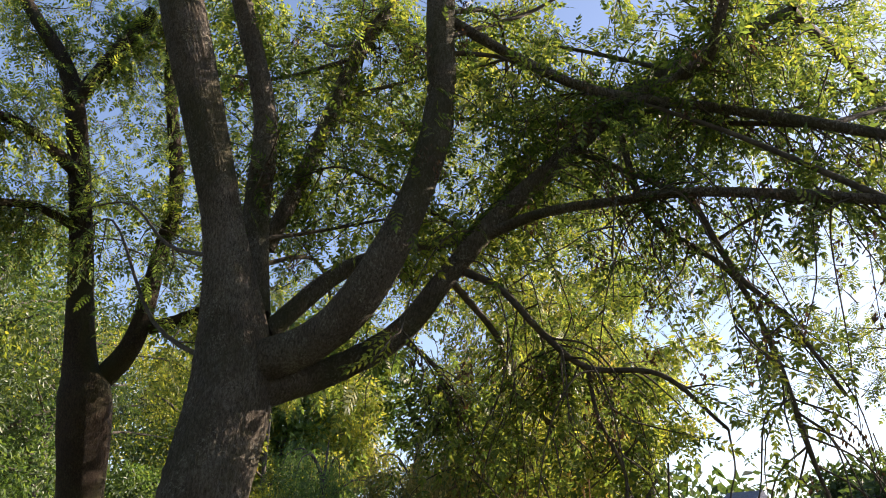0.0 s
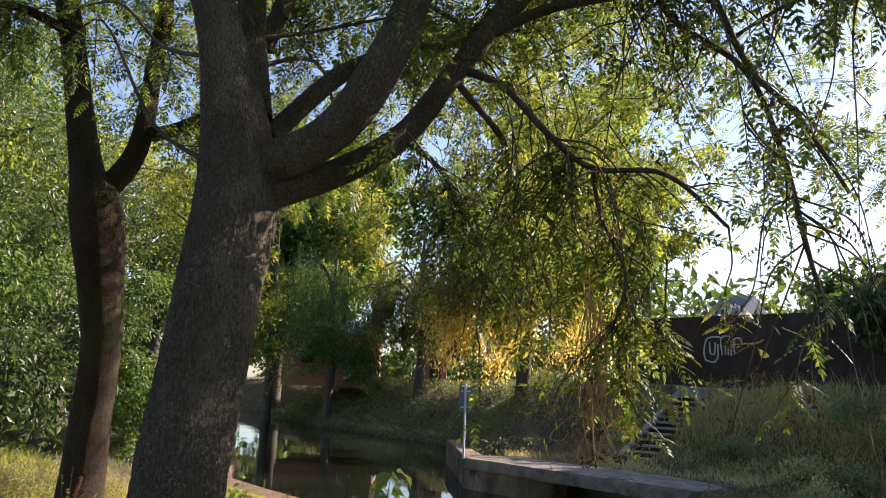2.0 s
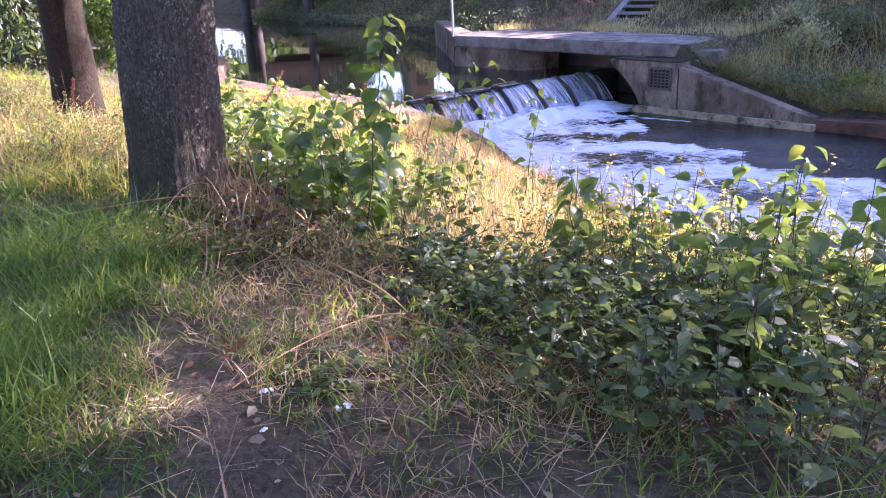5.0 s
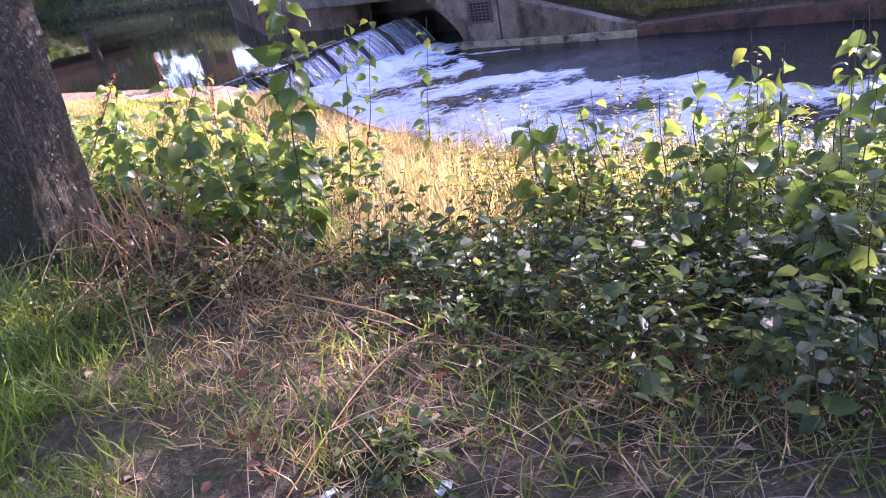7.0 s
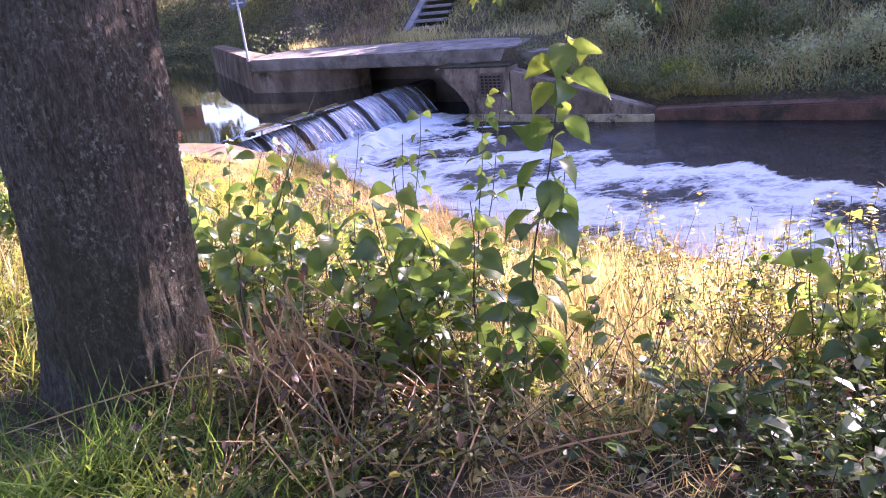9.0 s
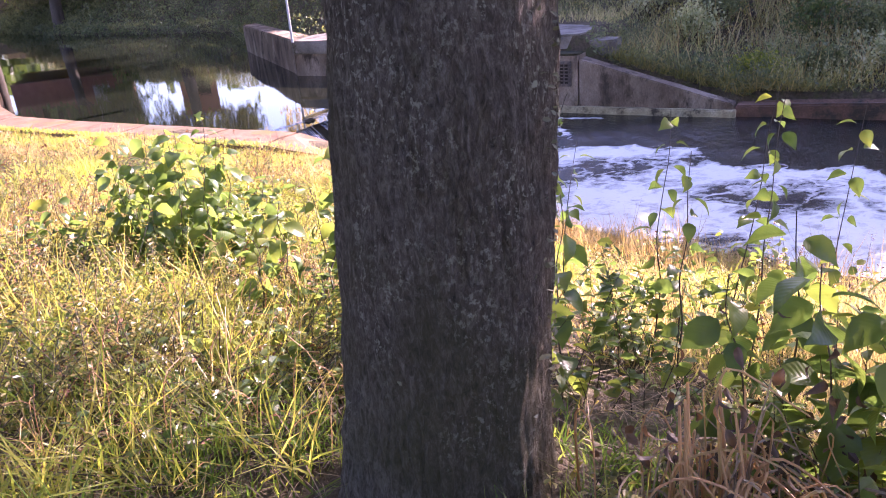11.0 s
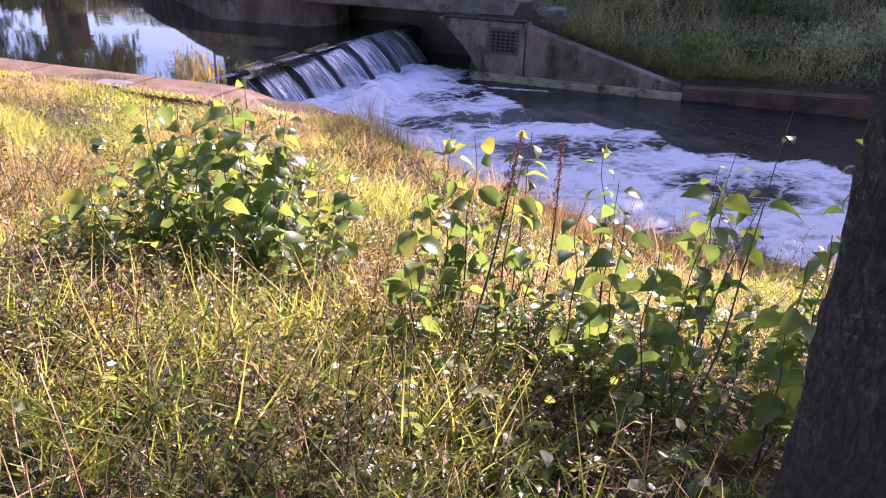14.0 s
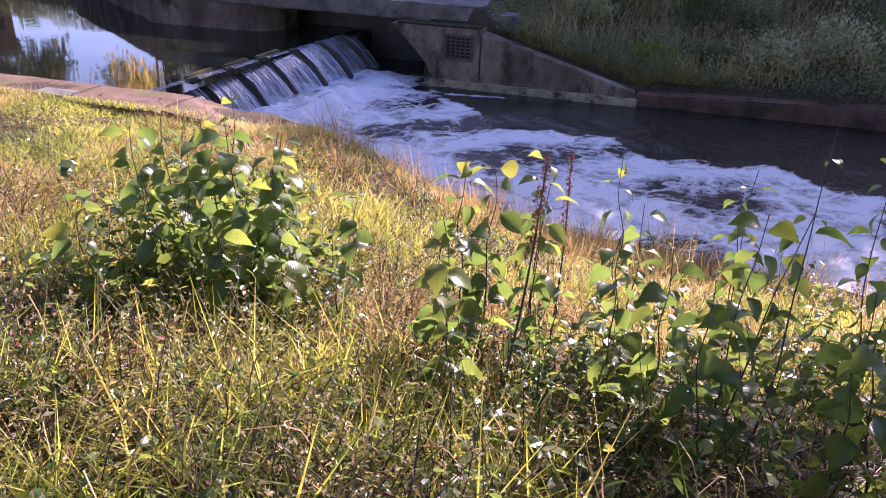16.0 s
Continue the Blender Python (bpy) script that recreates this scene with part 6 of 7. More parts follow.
herb_mass("sunny_herbs", list(zip(sx_, sy_)), [0.14] * 120, list(hr.uniform(0.12, 0.36, 120)), 13, (0.012, 0.03), LEAF_SEDGE, "fine-leaved sunlit herbs among grass", hr, True, LEAF_DIA, 3.4)
herb_mass("sunny_weeds", list(zip(sx_[::3] + 0.1, sy_[::3] + 0.1)), [0.14] * 40, list(hr.uniform(0.12, 0.32, 40)), 8, (0.025, 0.06), LEAF_BROAD, "small broad-leaved weeds on the sunny bank", hr)
herb_mass("glossy_herbs", list(zip(sx_[1::2] + 0.05, sy_[1::2] - 0.1)), [0.16] * 60, list(hr.uniform(0.14, 0.4, 60)), 3, (0.025, 0.055), LEAF_BROAD, "glossy small-leaved weeds among sunlit grass", hr)
herb_mass("withered_herbs", list(zip(sx_[::2] + 0.15, sy_[::2])), [0.14] * 60, list(hr.uniform(0.15, 0.34, 60)), 3, (0.012, 0.028), RUST, "withered red-brown herbs among grass", hr)
# single tall stems
W1 = "tall upright weed with broad pointed leaves"
tall_plant((-0.82, 4.32), (-0.58, 4.18, 1.22), 50, (0.1, 0.165), 1, "tall weed with yellow top leaves beside trunk", 3)
for i, (bx, by, tx, ty, tz, lv_, sz) in enumerate([
    (1.25, 3.7, 1.3, 3.75, 0.42, 14, 0.1), (1.75, 3.9, 1.9, 3.9, 0.5, 14, 0.1), (2.2, 3.7, 2.35, 3.6, 0.62, 14, 0.11), (1.6, 3.2, 1.75, 3.15, 0.55, 14, 0.11), (0.75, 4.4, 0.72, 4.45, 0.25, 12, 0.09),
    (2.3, 4.6, 2.4, 4.6, 0.35, 14, 0.09), (2.6, 3.2, 2.8, 3.1, 0.75, 16, 0.12), (-1.9, 7.4, -1.7, 7.65, 0.42, 24, 0.11), (-2.3, 7.3, -2.35, 7.5, 0.25, 18, 0.1), (-1.3, 6.7, -1.05, 7.0, 0.35, 22, 0.11),
    (-0.55, 5.9, -0.2, 6.2, 0.75, 24, 0.1), (-0.9, 5.9, -0.75, 6.1, 0.55, 18, 0.1), (-3.0, 8.2, -2.85, 8.3, 0.45, 26, 0.12), (-3.5, 8.4, -3.5, 8.5, 0.5, 26, 0.12)]):
    tall_plant((bx, by), (tx, ty, tz), lv_, (sz * 0.75, sz * 1.15), 40 + i, W1, int(i % 3 == 0), group="tall weeds on the bank")
for i, (bx, by, tx, ty, tz, lv_, sz) in enumerate([
    (-3.2, 8.0, -3.1, 7.95, 0.3, 24, 0.12), (-3.35, 8.25, -3.3, 8.2, 0.42, 24, 0.12), (-2.75, 7.9, -2.6, 7.9, 0.2, 20, 0.12), (-3.7, 8.0, -3.8, 7.9, 0.3, 22, 0.11), (-3.05, 8.6, -2.95, 8.8, 0.55, 22, 0.11),
    (-1.65, 7.0, -1.5, 7.15, 0.3, 22, 0.11), (-1.45, 7.25, -1.35, 7.5, 0.4, 22, 0.11), (-1.1, 6.9, -0.85, 7.1, 0.4, 20, 0.1), (-2.0, 7.0, -2.05, 7.1, 0.15, 18, 0.1), (-0.75, 6.4, -0.5, 6.7, 0.6, 22, 0.11)]):
    tall_plant((bx, by), (tx, ty, tz), lv_, (sz * 0.7, sz * 1.15), 70 + i, W1, int(i % 3 == 0), group="tall weeds on the bank")
for i, (bx, by, tx, ty, tz, lv_, sz) in enumerate([
    (-0.4, 6.3, 0.0, 6.5, 0.7, 22, 0.1), (0.1, 6.2, 0.35, 6.3, 0.6, 20, 0.1),
    (-1.05, 4.7, -1.15, 4.8, 0.58, 22, 0.16), (-0.9, 4.6, -1.0, 4.7, 0.5, 20, 0.16), (-1.2, 4.95, -1.3, 5.0, 0.5, 20, 0.15), (-1.0, 5.0, -1.0, 5.1, 0.62, 20, 0.15), (-0.8, 4.75, -0.75, 4.85, 0.5, 18, 0.15),
    (2.0, 4.2, 2.1, 4.2, 0.4, 16, 0.1), (1.45, 4.0, 1.5, 4.1, 0.35, 16, 0.1), (2.45, 3.9, 2.6, 3.85, 0.55, 16, 0.12), (1.0, 3.6, 1.05, 3.6, 0.3, 14, 0.1), (2.0, 3.4, 2.15, 3.3, 0.55, 16, 0.12)]):
    tall_plant((bx, by), (tx, ty, tz), lv_, (sz * 0.7, sz * 1.15), 90 + i, W1, int(i % 3 == 0), group="tall weeds on the bank")

W2 = "leafy dogwood shoot with broad veined leaves"
for i, (tx, ty, tz, ox, oy, lv_, sz) in enumerate([
    (-2.1, 7.5, 0.48, -0.2, -0.3, 22, 0.12), (-2.0, 7.2, 0.45, -0.3, -0.3, 18, 0.12), (-2.54, 7.15, 0.29, -0.05, -0.2, 18, 0.12), (-1.9, 6.56, 0.4, -0.25, -0.25, 18, 0.12), (-1.5, 6.5, 0.5, -0.35, -0.2, 22, 0.12),
    (-1.3, 6.45, 0.5, -0.45, -0.1, 20, 0.12), (-1.55, 6.0, 0.42, -0.2, -0.15, 18, 0.12), (-1.4, 6.05, 0.47, -0.1, -0.2, 18, 0.12), (-2.7, 6.85, 0.21, 0.0, -0.15, 14, 0.11), (-1.9, 6.83, 0.37, -0.2, -0.2, 20, 0.12),
    (-1.7, 5.67, 0.45, -0.05, -0.15, 16, 0.11), (-1.88, 6.36, 0.34, -0.2, -0.2, 18, 0.12), (-2.15, 7.65, 0.48, -0.15, -0.2, 22, 0.12), (-3.33, 8.7, 0.47, 0.0, -0.2, 26, 0.13), (-3.18, 8.5, 0.5, 0.05, -0.2, 28, 0.13),
    (-3.1, 8.3, 0.52, 0.05, -0.25, 28, 0.13), (-2.98, 8.03, 0.38, 0.0, -0.2, 24, 0.13), (-3.5, 8.2, 0.35, 0.1, -0.1, 22, 0.12), (-3.3, 7.85, 0.25, 0.1, -0.1, 22, 0.12), (-2.8, 8.4, 0.42, -0.1, -0.2, 22, 0.12)]):
    tall_plant((tx + ox, ty + oy), (tx, ty, tz), lv_, (sz * 0.85, sz * 1.3), 200 + i, W2, 2 * int(i % 2 == 0), group="dogwood shoots on the bank")
for i, (tx, ty, tz, ox, oy, lv_, sz) in enumerate([
    (0.49, 4.09, 0.36, 0.0, -0.15, 16, 0.11), (0.85, 4.6, 0.3, 0.0, -0.1, 16, 0.11), (0.99, 4.1, 0.34, -0.05, -0.1, 18, 0.12), (1.24, 4.2, 0.42, -0.1, -0.1, 18, 0.12), (1.36, 3.7, 0.55, -0.1, -0.1, 20, 0.12),
    (1.21, 3.5, 0.42, -0.1, 0.0, 20, 0.13), (1.27, 3.22, 0.44, -0.1, 0.0, 20, 0.13), (1.5, 3.33, 0.48, -0.1, 0.0, 20, 0.13), (0.85, 3.45, 0.32, -0.05, 0.05, 18, 0.12), (0.84, 3.2, 0.35, -0.1, 0.05, 18, 0.12),
    (0.94, 2.9, 0.34, -0.05, 0.05, 18, 0.13), (0.84, 2.55, 0.3, 0.0, 0.1, 16, 0.12), (0.4, 4.3, 0.33, 0.0, -0.1, 18, 0.12),
    (0.33, 4.1, 0.38, 0.05, -0.15, 18, 0.12), (1.85, 3.6, 0.6, -0.1, -0.05, 20, 0.13), (2.0, 4.0, 0.55, -0.1, -0.05, 20, 0.12), (1.65, 4.4, 0.48, -0.1, -0.05, 20, 0.12), (2.3, 3.4, 0.65, -0.1, 0.0, 20, 0.13)]):
    tall_plant((tx + ox, ty + oy), (tx, ty, tz), lv_, (sz * 0.75, sz * 1.2), 240 + i, W2, int(i % 4 == 0), group="dogwood shoots on the bank")


def seed_spike(base, tip, seed):
    """A rust-brown dock spike."""
    r = np.random.default_rng(seed)
    z = float(ground_z(base[0], base[1])) - 0.03
    b, t = np.array([*base, z]), np.array(tip, float)
    dock = empty("dock_spike", "dead rust-brown dock stem with seeds", "plant", "dock spikes")
    tv, tf = tube(smooth_path([(*b, 0.006), (*((b + t) / 2 + (0.02, 0, 0)), 0.005), (*t, 0.003)], 5), 6)
    put("stem", mesh_np("stem", tv, tf, TWIG, True), dock)
    n = 300
    s = r.uniform(0.6, 1.0, n)[:, None]
    pos = b + (t - b) * s + r.normal(0, 0.013, (n, 3)) * (1.6 - s)
    sv, sf = scatter(*LEAF_DIA, frames_from(rand_dirs(n, r), rand_dirs(n, r)), pos, r.uniform(0.012, 0.024, n))
    put("seed_head", mesh_np("seed_head", sv, sf, RUST), dock, "rust-brown seed heads", kind="stuff")


def runners():
    """Arching bramble canes over the shaded slope."""
    r = np.random.default_rng(91)
    canes = empty("bramble_canes", "arching reddish bramble canes over leaf litter", "bramble")
    for _ in range(34):
        x, y = r.uniform(-0.6, 1.4), r.uniform(2.4, 4.2)
        a, ln = r.normal(-0.5, 0.8), r.uniform(0.5, 1.3)
        row = []
        for k in range(6):
            s = k / 5
            px, py = x + math.cos(a) * ln * s, y + math.sin(a) * ln * s + 0.06 * math.sin(s * 5)
            row.append((px, py, float(ground_z(px, py)) + 0.02 + 4 * s * (1 - s) * 0.06 * ln, 0.0036 - 0.002 * s))
        tv, tf = tube(smooth_path(row, 4), 5)
        put("cane", mesh_np("cane", tv, tf, DEADSTEM, True), canes)
    n = 200
    x, y = r.uniform(-1.1, 0.6, n), r.uniform(2.4, 4.4, n)
    p = np.column_stack([x, y, ground_z(x, y) + r.uniform(0.01, 0.09, n)])
    lv, lf = scatter(*LEAF_OVAL, frames_from(rand_dirs(n, r, 0.4), r.normal(0, 0.5, (n, 3)) + (0, 0, 1)), p, r.uniform(0.02, 0.055, n))
    tagged(put("withered_leaves", mesh_np("withered_leaves", lv, lf, RUST)), "red-brown withered leaves on the slope", "leaves", kind="stuff")


runners()


def dry_tangle():
    """Thin brown stems of withered herbs standing and leaning among the grass."""
    r = np.random.default_rng(94)
    rows = []
    for _ in range(620):
        x, y = r.uniform(-5.2, -1.6), r.uniform(5.3, 9.2)
        if in_trunk(x, y):
            continue
        z, a, h, o = float(ground_z(x, y)) - 0.01, r.uniform(0, 6.28), r.uniform(0.12, 0.42), r.uniform(0.05, 0.3)
        dx, dy = math.cos(a) * o, math.sin(a) * o
        rows.append(tube(smooth_path([(x, y, z, 0.0026), (x + dx * 0.35, y + dy * 0.35, z + h * 0.7, 0.0022), (x + dx, y + dy, z + h * r.uniform(0.6, 1.1), 0.0012)], 3), 3))
    tv, tf = join(rows)
    tagged(put("dry_stems", mesh_np("dry_stems", tv, tf, DEADSTEM)), "thin brown withered stems among the grass", "undergrowth", kind="stuff")


dry_tangle()


def fallen_straw():
    """Long pale dry stems lying down the slope."""
    r = np.random.default_rng(93)
    for ax, ay, bx, by, k in ((-0.86, 3.6, 0.1, 2.15, 0.0042), (-0.5, 3.0, 0.35, 2.2, 0.003), (-0.2, 3.3, 0.9, 2.1, 0.0026), (-0.9, 3.2, -0.3, 2.5, 0.0026), (-1.2, 3.7, -0.5, 3.1, 0.003), (0.1, 3.1, 1.0, 2.4, 0.0028), (-0.4, 3.6, 0.3, 2.9, 0.0026)):
        row = []
        for q in np.linspace(0, 1, 7):
            px, py = ax + (bx - ax) * q + r.normal(0, 0.012), ay + (by - ay) * q + 0.05 * math.sin(q * 3)
            row.append((px, py, float(ground_z(px, py)) + 0.05 + 0.03 * math.sin(q * 5), k * (1 - 0.6 * q)))
        tv, tf = tube(smooth_path(row, 4), 5)
        tagged(put("fallen_stem", mesh_np("fallen_stem", tv, tf, GRASS_DRY, True)), "long pale dry stem lying on matted grass", "dry stem", "fallen straw stems")


fallen_straw()

def scrap(x, y, size, turn, label):
    """A crumpled bit of white paper lying in the grass."""
    r = np.random.default_rng(int(turn * 10) + 5)
    bm = bmesh.new()
    bmesh.ops.create_grid(bm, x_segments=5, y_segments=4, size=0.5)
    for v in bm.verts:
        v.co = Vector((v.co.x * size, v.co.y * size * 0.5, float(r.uniform(0.0, 0.3)) * size))
    bmesh.ops.solidify(bm, geom=list(bm.faces), thickness=0.002)
    ob = part("paper_scrap", bm, WHITE, None)
    ob.matrix_basis = Matrix.Translation((x, y, float(ground_z(x, y)) + 0.006)) @ Matrix.Rotation(turn, 4, "Z")
    tagged(ob, label, "litter", "scraps of paper")


scrap(-0.8, 2.34, 0.045, 0.3, "small crumpled white paper scrap on soil")
scrap(-0.53, 2.25, 0.05, 0.8, "crumpled white wrapper lying beside low leaves")
scrap(-0.75, 2.13, 0.025, 1.1, "tiny white paper scrap on worn soil")
seed_spike((-2.55, 6.68), (-1.98, 7.26, 0.56), 1)
tall_plant((-1.85, 6.1), (-1.14, 6.56, 0.78), 12, (0.03, 0.07), 301, "tall thin withering stem with few small leaves", 0)
seed_spike((-1.6, 7.6), (-1.35, 7.9, 0.3), 2)
seed_spike((-4.9, 8.6), (-4.8, 8.7, 0.4), 3)

# ---------- far bank and background ----------
def far_tree(x, y, height, width, seed, mat, label, n=5200, leaf=(0.16, 0.34), low=0.25, trunk_r=0.22, droop=0.0, z=None, name="tree"):
    """A tapered trunk with limbs and an uneven crown of leaf clumps."""
    r = np.random.default_rng(seed)
    z0 = float(ground_z(x, y)) - 0.2 if z is None else z
    tree = empty(name, label, "tree", "background trees")
    lean = r.normal(0, 0.03, 2) * height
    row = [(x, y, z0, trunk_r * 1.25), (x + lean[0] * 0.3, y + lean[1] * 0.3, z0 + height * 0.35, trunk_r * 0.9), (x + lean[0], y + lean[1], z0 + height * 0.9, trunk_r * 0.2)]
    tv, tf = tube(smooth_path(row, 8), 10, 0.06, seed)
    put("trunk", mesh_np("trunk", tv, tf, BARK_FAR, True), tree)
    clumps = []
    for i in range(13):
        s = r.uniform(max(low, 0.2), 0.85)
        a = r.uniform(0, 6.28)
        b = np.array([x + lean[0] * s, y + lean[1] * s, z0 + height * s])
        out = width * r.uniform(0.5, 1.0) * (1.15 - 0.6 * abs(s - 0.45))
        e = b + np.array([math.cos(a) * out, math.sin(a) * out, height * r.uniform(0.02, 0.18) - droop * height * 0.3])
        tv, tf = tube(smooth_path([(*b, trunk_r * 0.4), (*((b + e) / 2 + (0, 0, 0.3)), trunk_r * 0.22), (*e, 0.02)], 5), 6)
        put("limb", mesh_np("limb", tv, tf, BARK_FAR, True), tree)
        for q in np.linspace(0.35, 1.0, 4):
            clumps.append((b + (e - b) * q, width * r.uniform(0.16, 0.3)))
    for _ in range(30):
        a, s = r.uniform(0, 6.28), r.uniform(low, 1.0)
        rad = width * math.sqrt(max(0.05, 1 - ((s - 0.5) / 0.55) ** 2)) * r.uniform(0.2, 1.0)
        clumps.append((np.array([x + lean[0] + math.cos(a) * rad, y + lean[1] + math.sin(a) * rad, z0 + height * s]), width * r.uniform(0.14, 0.3)))
    k = r.integers(0, len(clumps), n)
    c = np.array([q[0] for q in clumps])[k]
    rad = np.array([q[1] for q in clumps])[k][:, None]
    d = rand_dirs(n, r)
    pos = c + d * rad * r.uniform(0.35, 1.05, (n, 1)) * (1, 1, 0.75)
    if droop:
        pos[:, 2] -= droop * r.uniform(0, 1, n) ** 2 * height * 0.45
    lead = d + r.normal(0, 0.6, (n, 3)) + (0, 0, -0.5 - 1.5 * droop)
    lv, lf = scatter(*LEAF_DIA, frames_from(lead, rand_dirs(n, r)), pos, r.uniform(*leaf, n))
    put("crown", mesh_np("crown", lv, lf, mat), tree, kind="stuff")
    return tree


SUNNY = "sunlit yellow-green broadleaf tree beyond the river bank"
for i, (x, y, h, w, m) in enumerate([(-14, 12, 12, 4.2, LEAF_FAR), (-18, 30, 14, 5, LEAF_FAR), (-28, 26, 15, 6, LEAF_FAR), (-13, 17, 12, 4.2, LEAF_MID), (-17.5, 23, 13, 4.5, LEAF_FAR), (-11, 27, 12, 4.0, LEAF_FAR), (-21, 31, 14, 5, LEAF_DEEP), (-20, 37, 15, 5, LEAF_FAR), (-24, 20, 13, 5, LEAF_DEEP), (-12.5, 15.5, 9, 3.2, LEAF_DEEP), (-12.8, 20.5, 8, 3.6, LEAF_DEEP), (-16.5, 24, 9, 4.2, LEAF_DEEP), (-10.6, 22.5, 6, 2.4, LEAF_MID)]):
    near_one = i in (0, 3, 5, 9, 10, 11, 12)
    far_tree(x, y, h, w, 100 + i, m, SUNNY, 17000 if near_one else 10000, (0.08, 0.18) if near_one else (0.12, 0.26), 0.06 if i > 9 else 0.18, 0.24)
for i, (x, y, h, w, low, m) in enumerate([(-17, 54, 18, 5.0, 0.42, LEAF_FAR), (4.5, 60, 22, 5.0, 0.26, LEAF_FAR), (9, 50, 21, 4.6, 0.36, LEAF_FAR), (6.5, 56, 23, 5.0, 0.28, LEAF_FAR), (-13.5, 62, 17, 5.0, 0.45, LEAF_FAR)]):
    far_tree(x, y, h, w, 120 + i, m, "tall tree with bare lower trunk on far bank", 15000, (0.22, 0.46), low, 0.28)

for i, (x, y, h, w, m) in enumerate([(-30, 74, 27, 7.0, LEAF_FAR), (-21, 80, 29, 7.5, LEAF_MID), (-40, 62, 24, 7.0, LEAF_FAR), (-24, 60, 20, 6.0, LEAF_FAR), (-15, 68, 24, 6.5, LEAF_MID), (-19, 62, 20, 6.0, LEAF_MID)]):
    far_tree(x, y, h, w, 180 + i, m, "tall leafy tree in the distance beyond the river", 12000, (0.4, 0.85), 0.3, 0.4)


def weeping_tree(x, y, height, width, seed, mat, fringe, label, low, strands, split=0.5):
    """A willow-like tree: a forked trunk, arching limbs, and curtains of narrow leaves on hanging strands."""
    r = np.random.default_rng(seed)
    z0 = float(ground_z(x, y)) - 0.2
    tree = empty("weeping_tree", label, "tree", "background trees")
    tv, tf = tube(smooth_path([(x, y, z0, 0.34), (x + 0.15, y, z0 + height * 0.3, 0.26), (x - 0.1, y, z0 + height * 0.6, 0.16), (x, y, z0 + height * 0.92, 0.04)], 8), 10, 0.06, seed)
    put("trunk", mesh_np("trunk", tv, tf, BARK_FAR, True), tree)
    tops = []
    for i in range(16):
        s, a = r.uniform(0.22, 0.75), i * 2.4 + r.normal(0, 0.3)
        b = np.array([x, y, z0 + height * s])
        o = np.array([math.cos(a), math.sin(a), 0.0]) * width * r.uniform(0.6, 1.0)
        row = [(*b, 0.09), (*(b + o * 0.45 + (0, 0, height * 0.14)), 0.06), (*(b + o * 0.85 + (0, 0, height * 0.12)), 0.035), (*(b + o + (0, 0, height * 0.02)), 0.012)]
        p = smooth_path(row, 6)
        tops.append(p[6:, :3])
        tv, tf = tube(p, 6)
        put("limb", mesh_np("limb", tv, tf, BARK_FAR, True), tree)
    tops = np.vstack(tops)
    st = tops[r.integers(0, len(tops), strands)] + r.normal(0, 1, (strands, 3)) * (0.12 * width, 0.12 * width, 0.04 * height)
    end = z0 + height * (low + 0.22 * r.uniform(0, 1, strands) ** 1.5 + 0.1 * patchy(st[:, 0], st[:, 1], 1.4, 3))
    ln = np.clip(st[:, 2] - end, 0.4, height * 0.42)
    m = 26
    q = np.linspace(0, 1, m)[None]
    pos = np.stack([st[:, 0:1] + r.normal(0, 0.25, (strands, 1)) * q, st[:, 1:2] + r.normal(0, 0.25, (strands, 1)) * q, st[:, 2:3] - ln[:, None] * q], -1).reshape(-1, 3)
    pos += r.normal(0, 0.07, pos.shape)
    lead = r.normal(0, 0.55, pos.shape) - (0, 0, 1.0)
    size = r.uniform(0.12, 0.26, len(pos))
    under = pos[:, 2] + r.normal(0, 0.025 * height, len(pos)) < z0 + height * split
    for sel, mt, nm in ((~under, mat, "crown"), (under, fringe, "hanging_foliage")):
        if sel.any():
            lv, lf = scatter(*LEAF_DIA, frames_from(lead[sel], rand_dirs(int(sel.sum()), r)), pos[sel], size[sel])
            put(nm, mesh_np(nm, lv, lf, mt), tree, kind="stuff")
    return tree


weeping_tree(0.6, 34.0, 16.0, 4.3, 140, LEAF_OLIVE, LEAF_GOLD, "weeping tree with golden lower foliage on far bank", 0.03, 2800, 0.24)
weeping_tree(-12.0, 51.0, 13.0, 4.4, 142, LEAF_MID, LEAF_MID, "bright green weeping tree behind the far bank", 0.3, 1300)
weeping_tree(-5.6, 48.0, 12.5, 3.4, 143, LEAF_OLIVE, LEAF_FAR, "olive-green weeping tree on the far bank", 0.2, 1200, 0.35)
# row added behind the garden wall, mostly out of view, to shade the river
for i, (u, v, h, w) in enumerate([(0.8, 15, 4.8, 3.4), (4.2, 14.4, 7.4, 3.1), (7.2, 14.4, 8.0, 3.2), (10.2, 14.5, 8.7, 2.8), (13.2, 14.4, 8.6, 2.8), (16.2, 14.5, 8.6, 3.0), (19.5, 14.6, 8.2, 3.0), (25, 14.5, 6.5, 3.6)]):
    x, y, _ = R(u, v)
    far_tree(x, y, h, w, 150 + i, LEAF_DEEP, "dense tree added on far bank to shade the river", 14000, (0.26, 0.46), 0.08, 0.22)


# unseen trees added behind the path to cut sky light on the foreground
for i, (x, y, h, w) in enumerate([(-11.5, -1.5, 12, 4.4), (-8.5, -6, 12, 4.4), (-2.5, -9, 13, 4.6), (4.0, -8, 12, 4.4), (-14, -5, 13, 5.0)]):
    far_tree(x, y, h, w, 170 + i, LEAF_MID, "unseen leafy tree added behind the path against skylight", 9000, (0.2, 0.4), 0.12, 0.26)


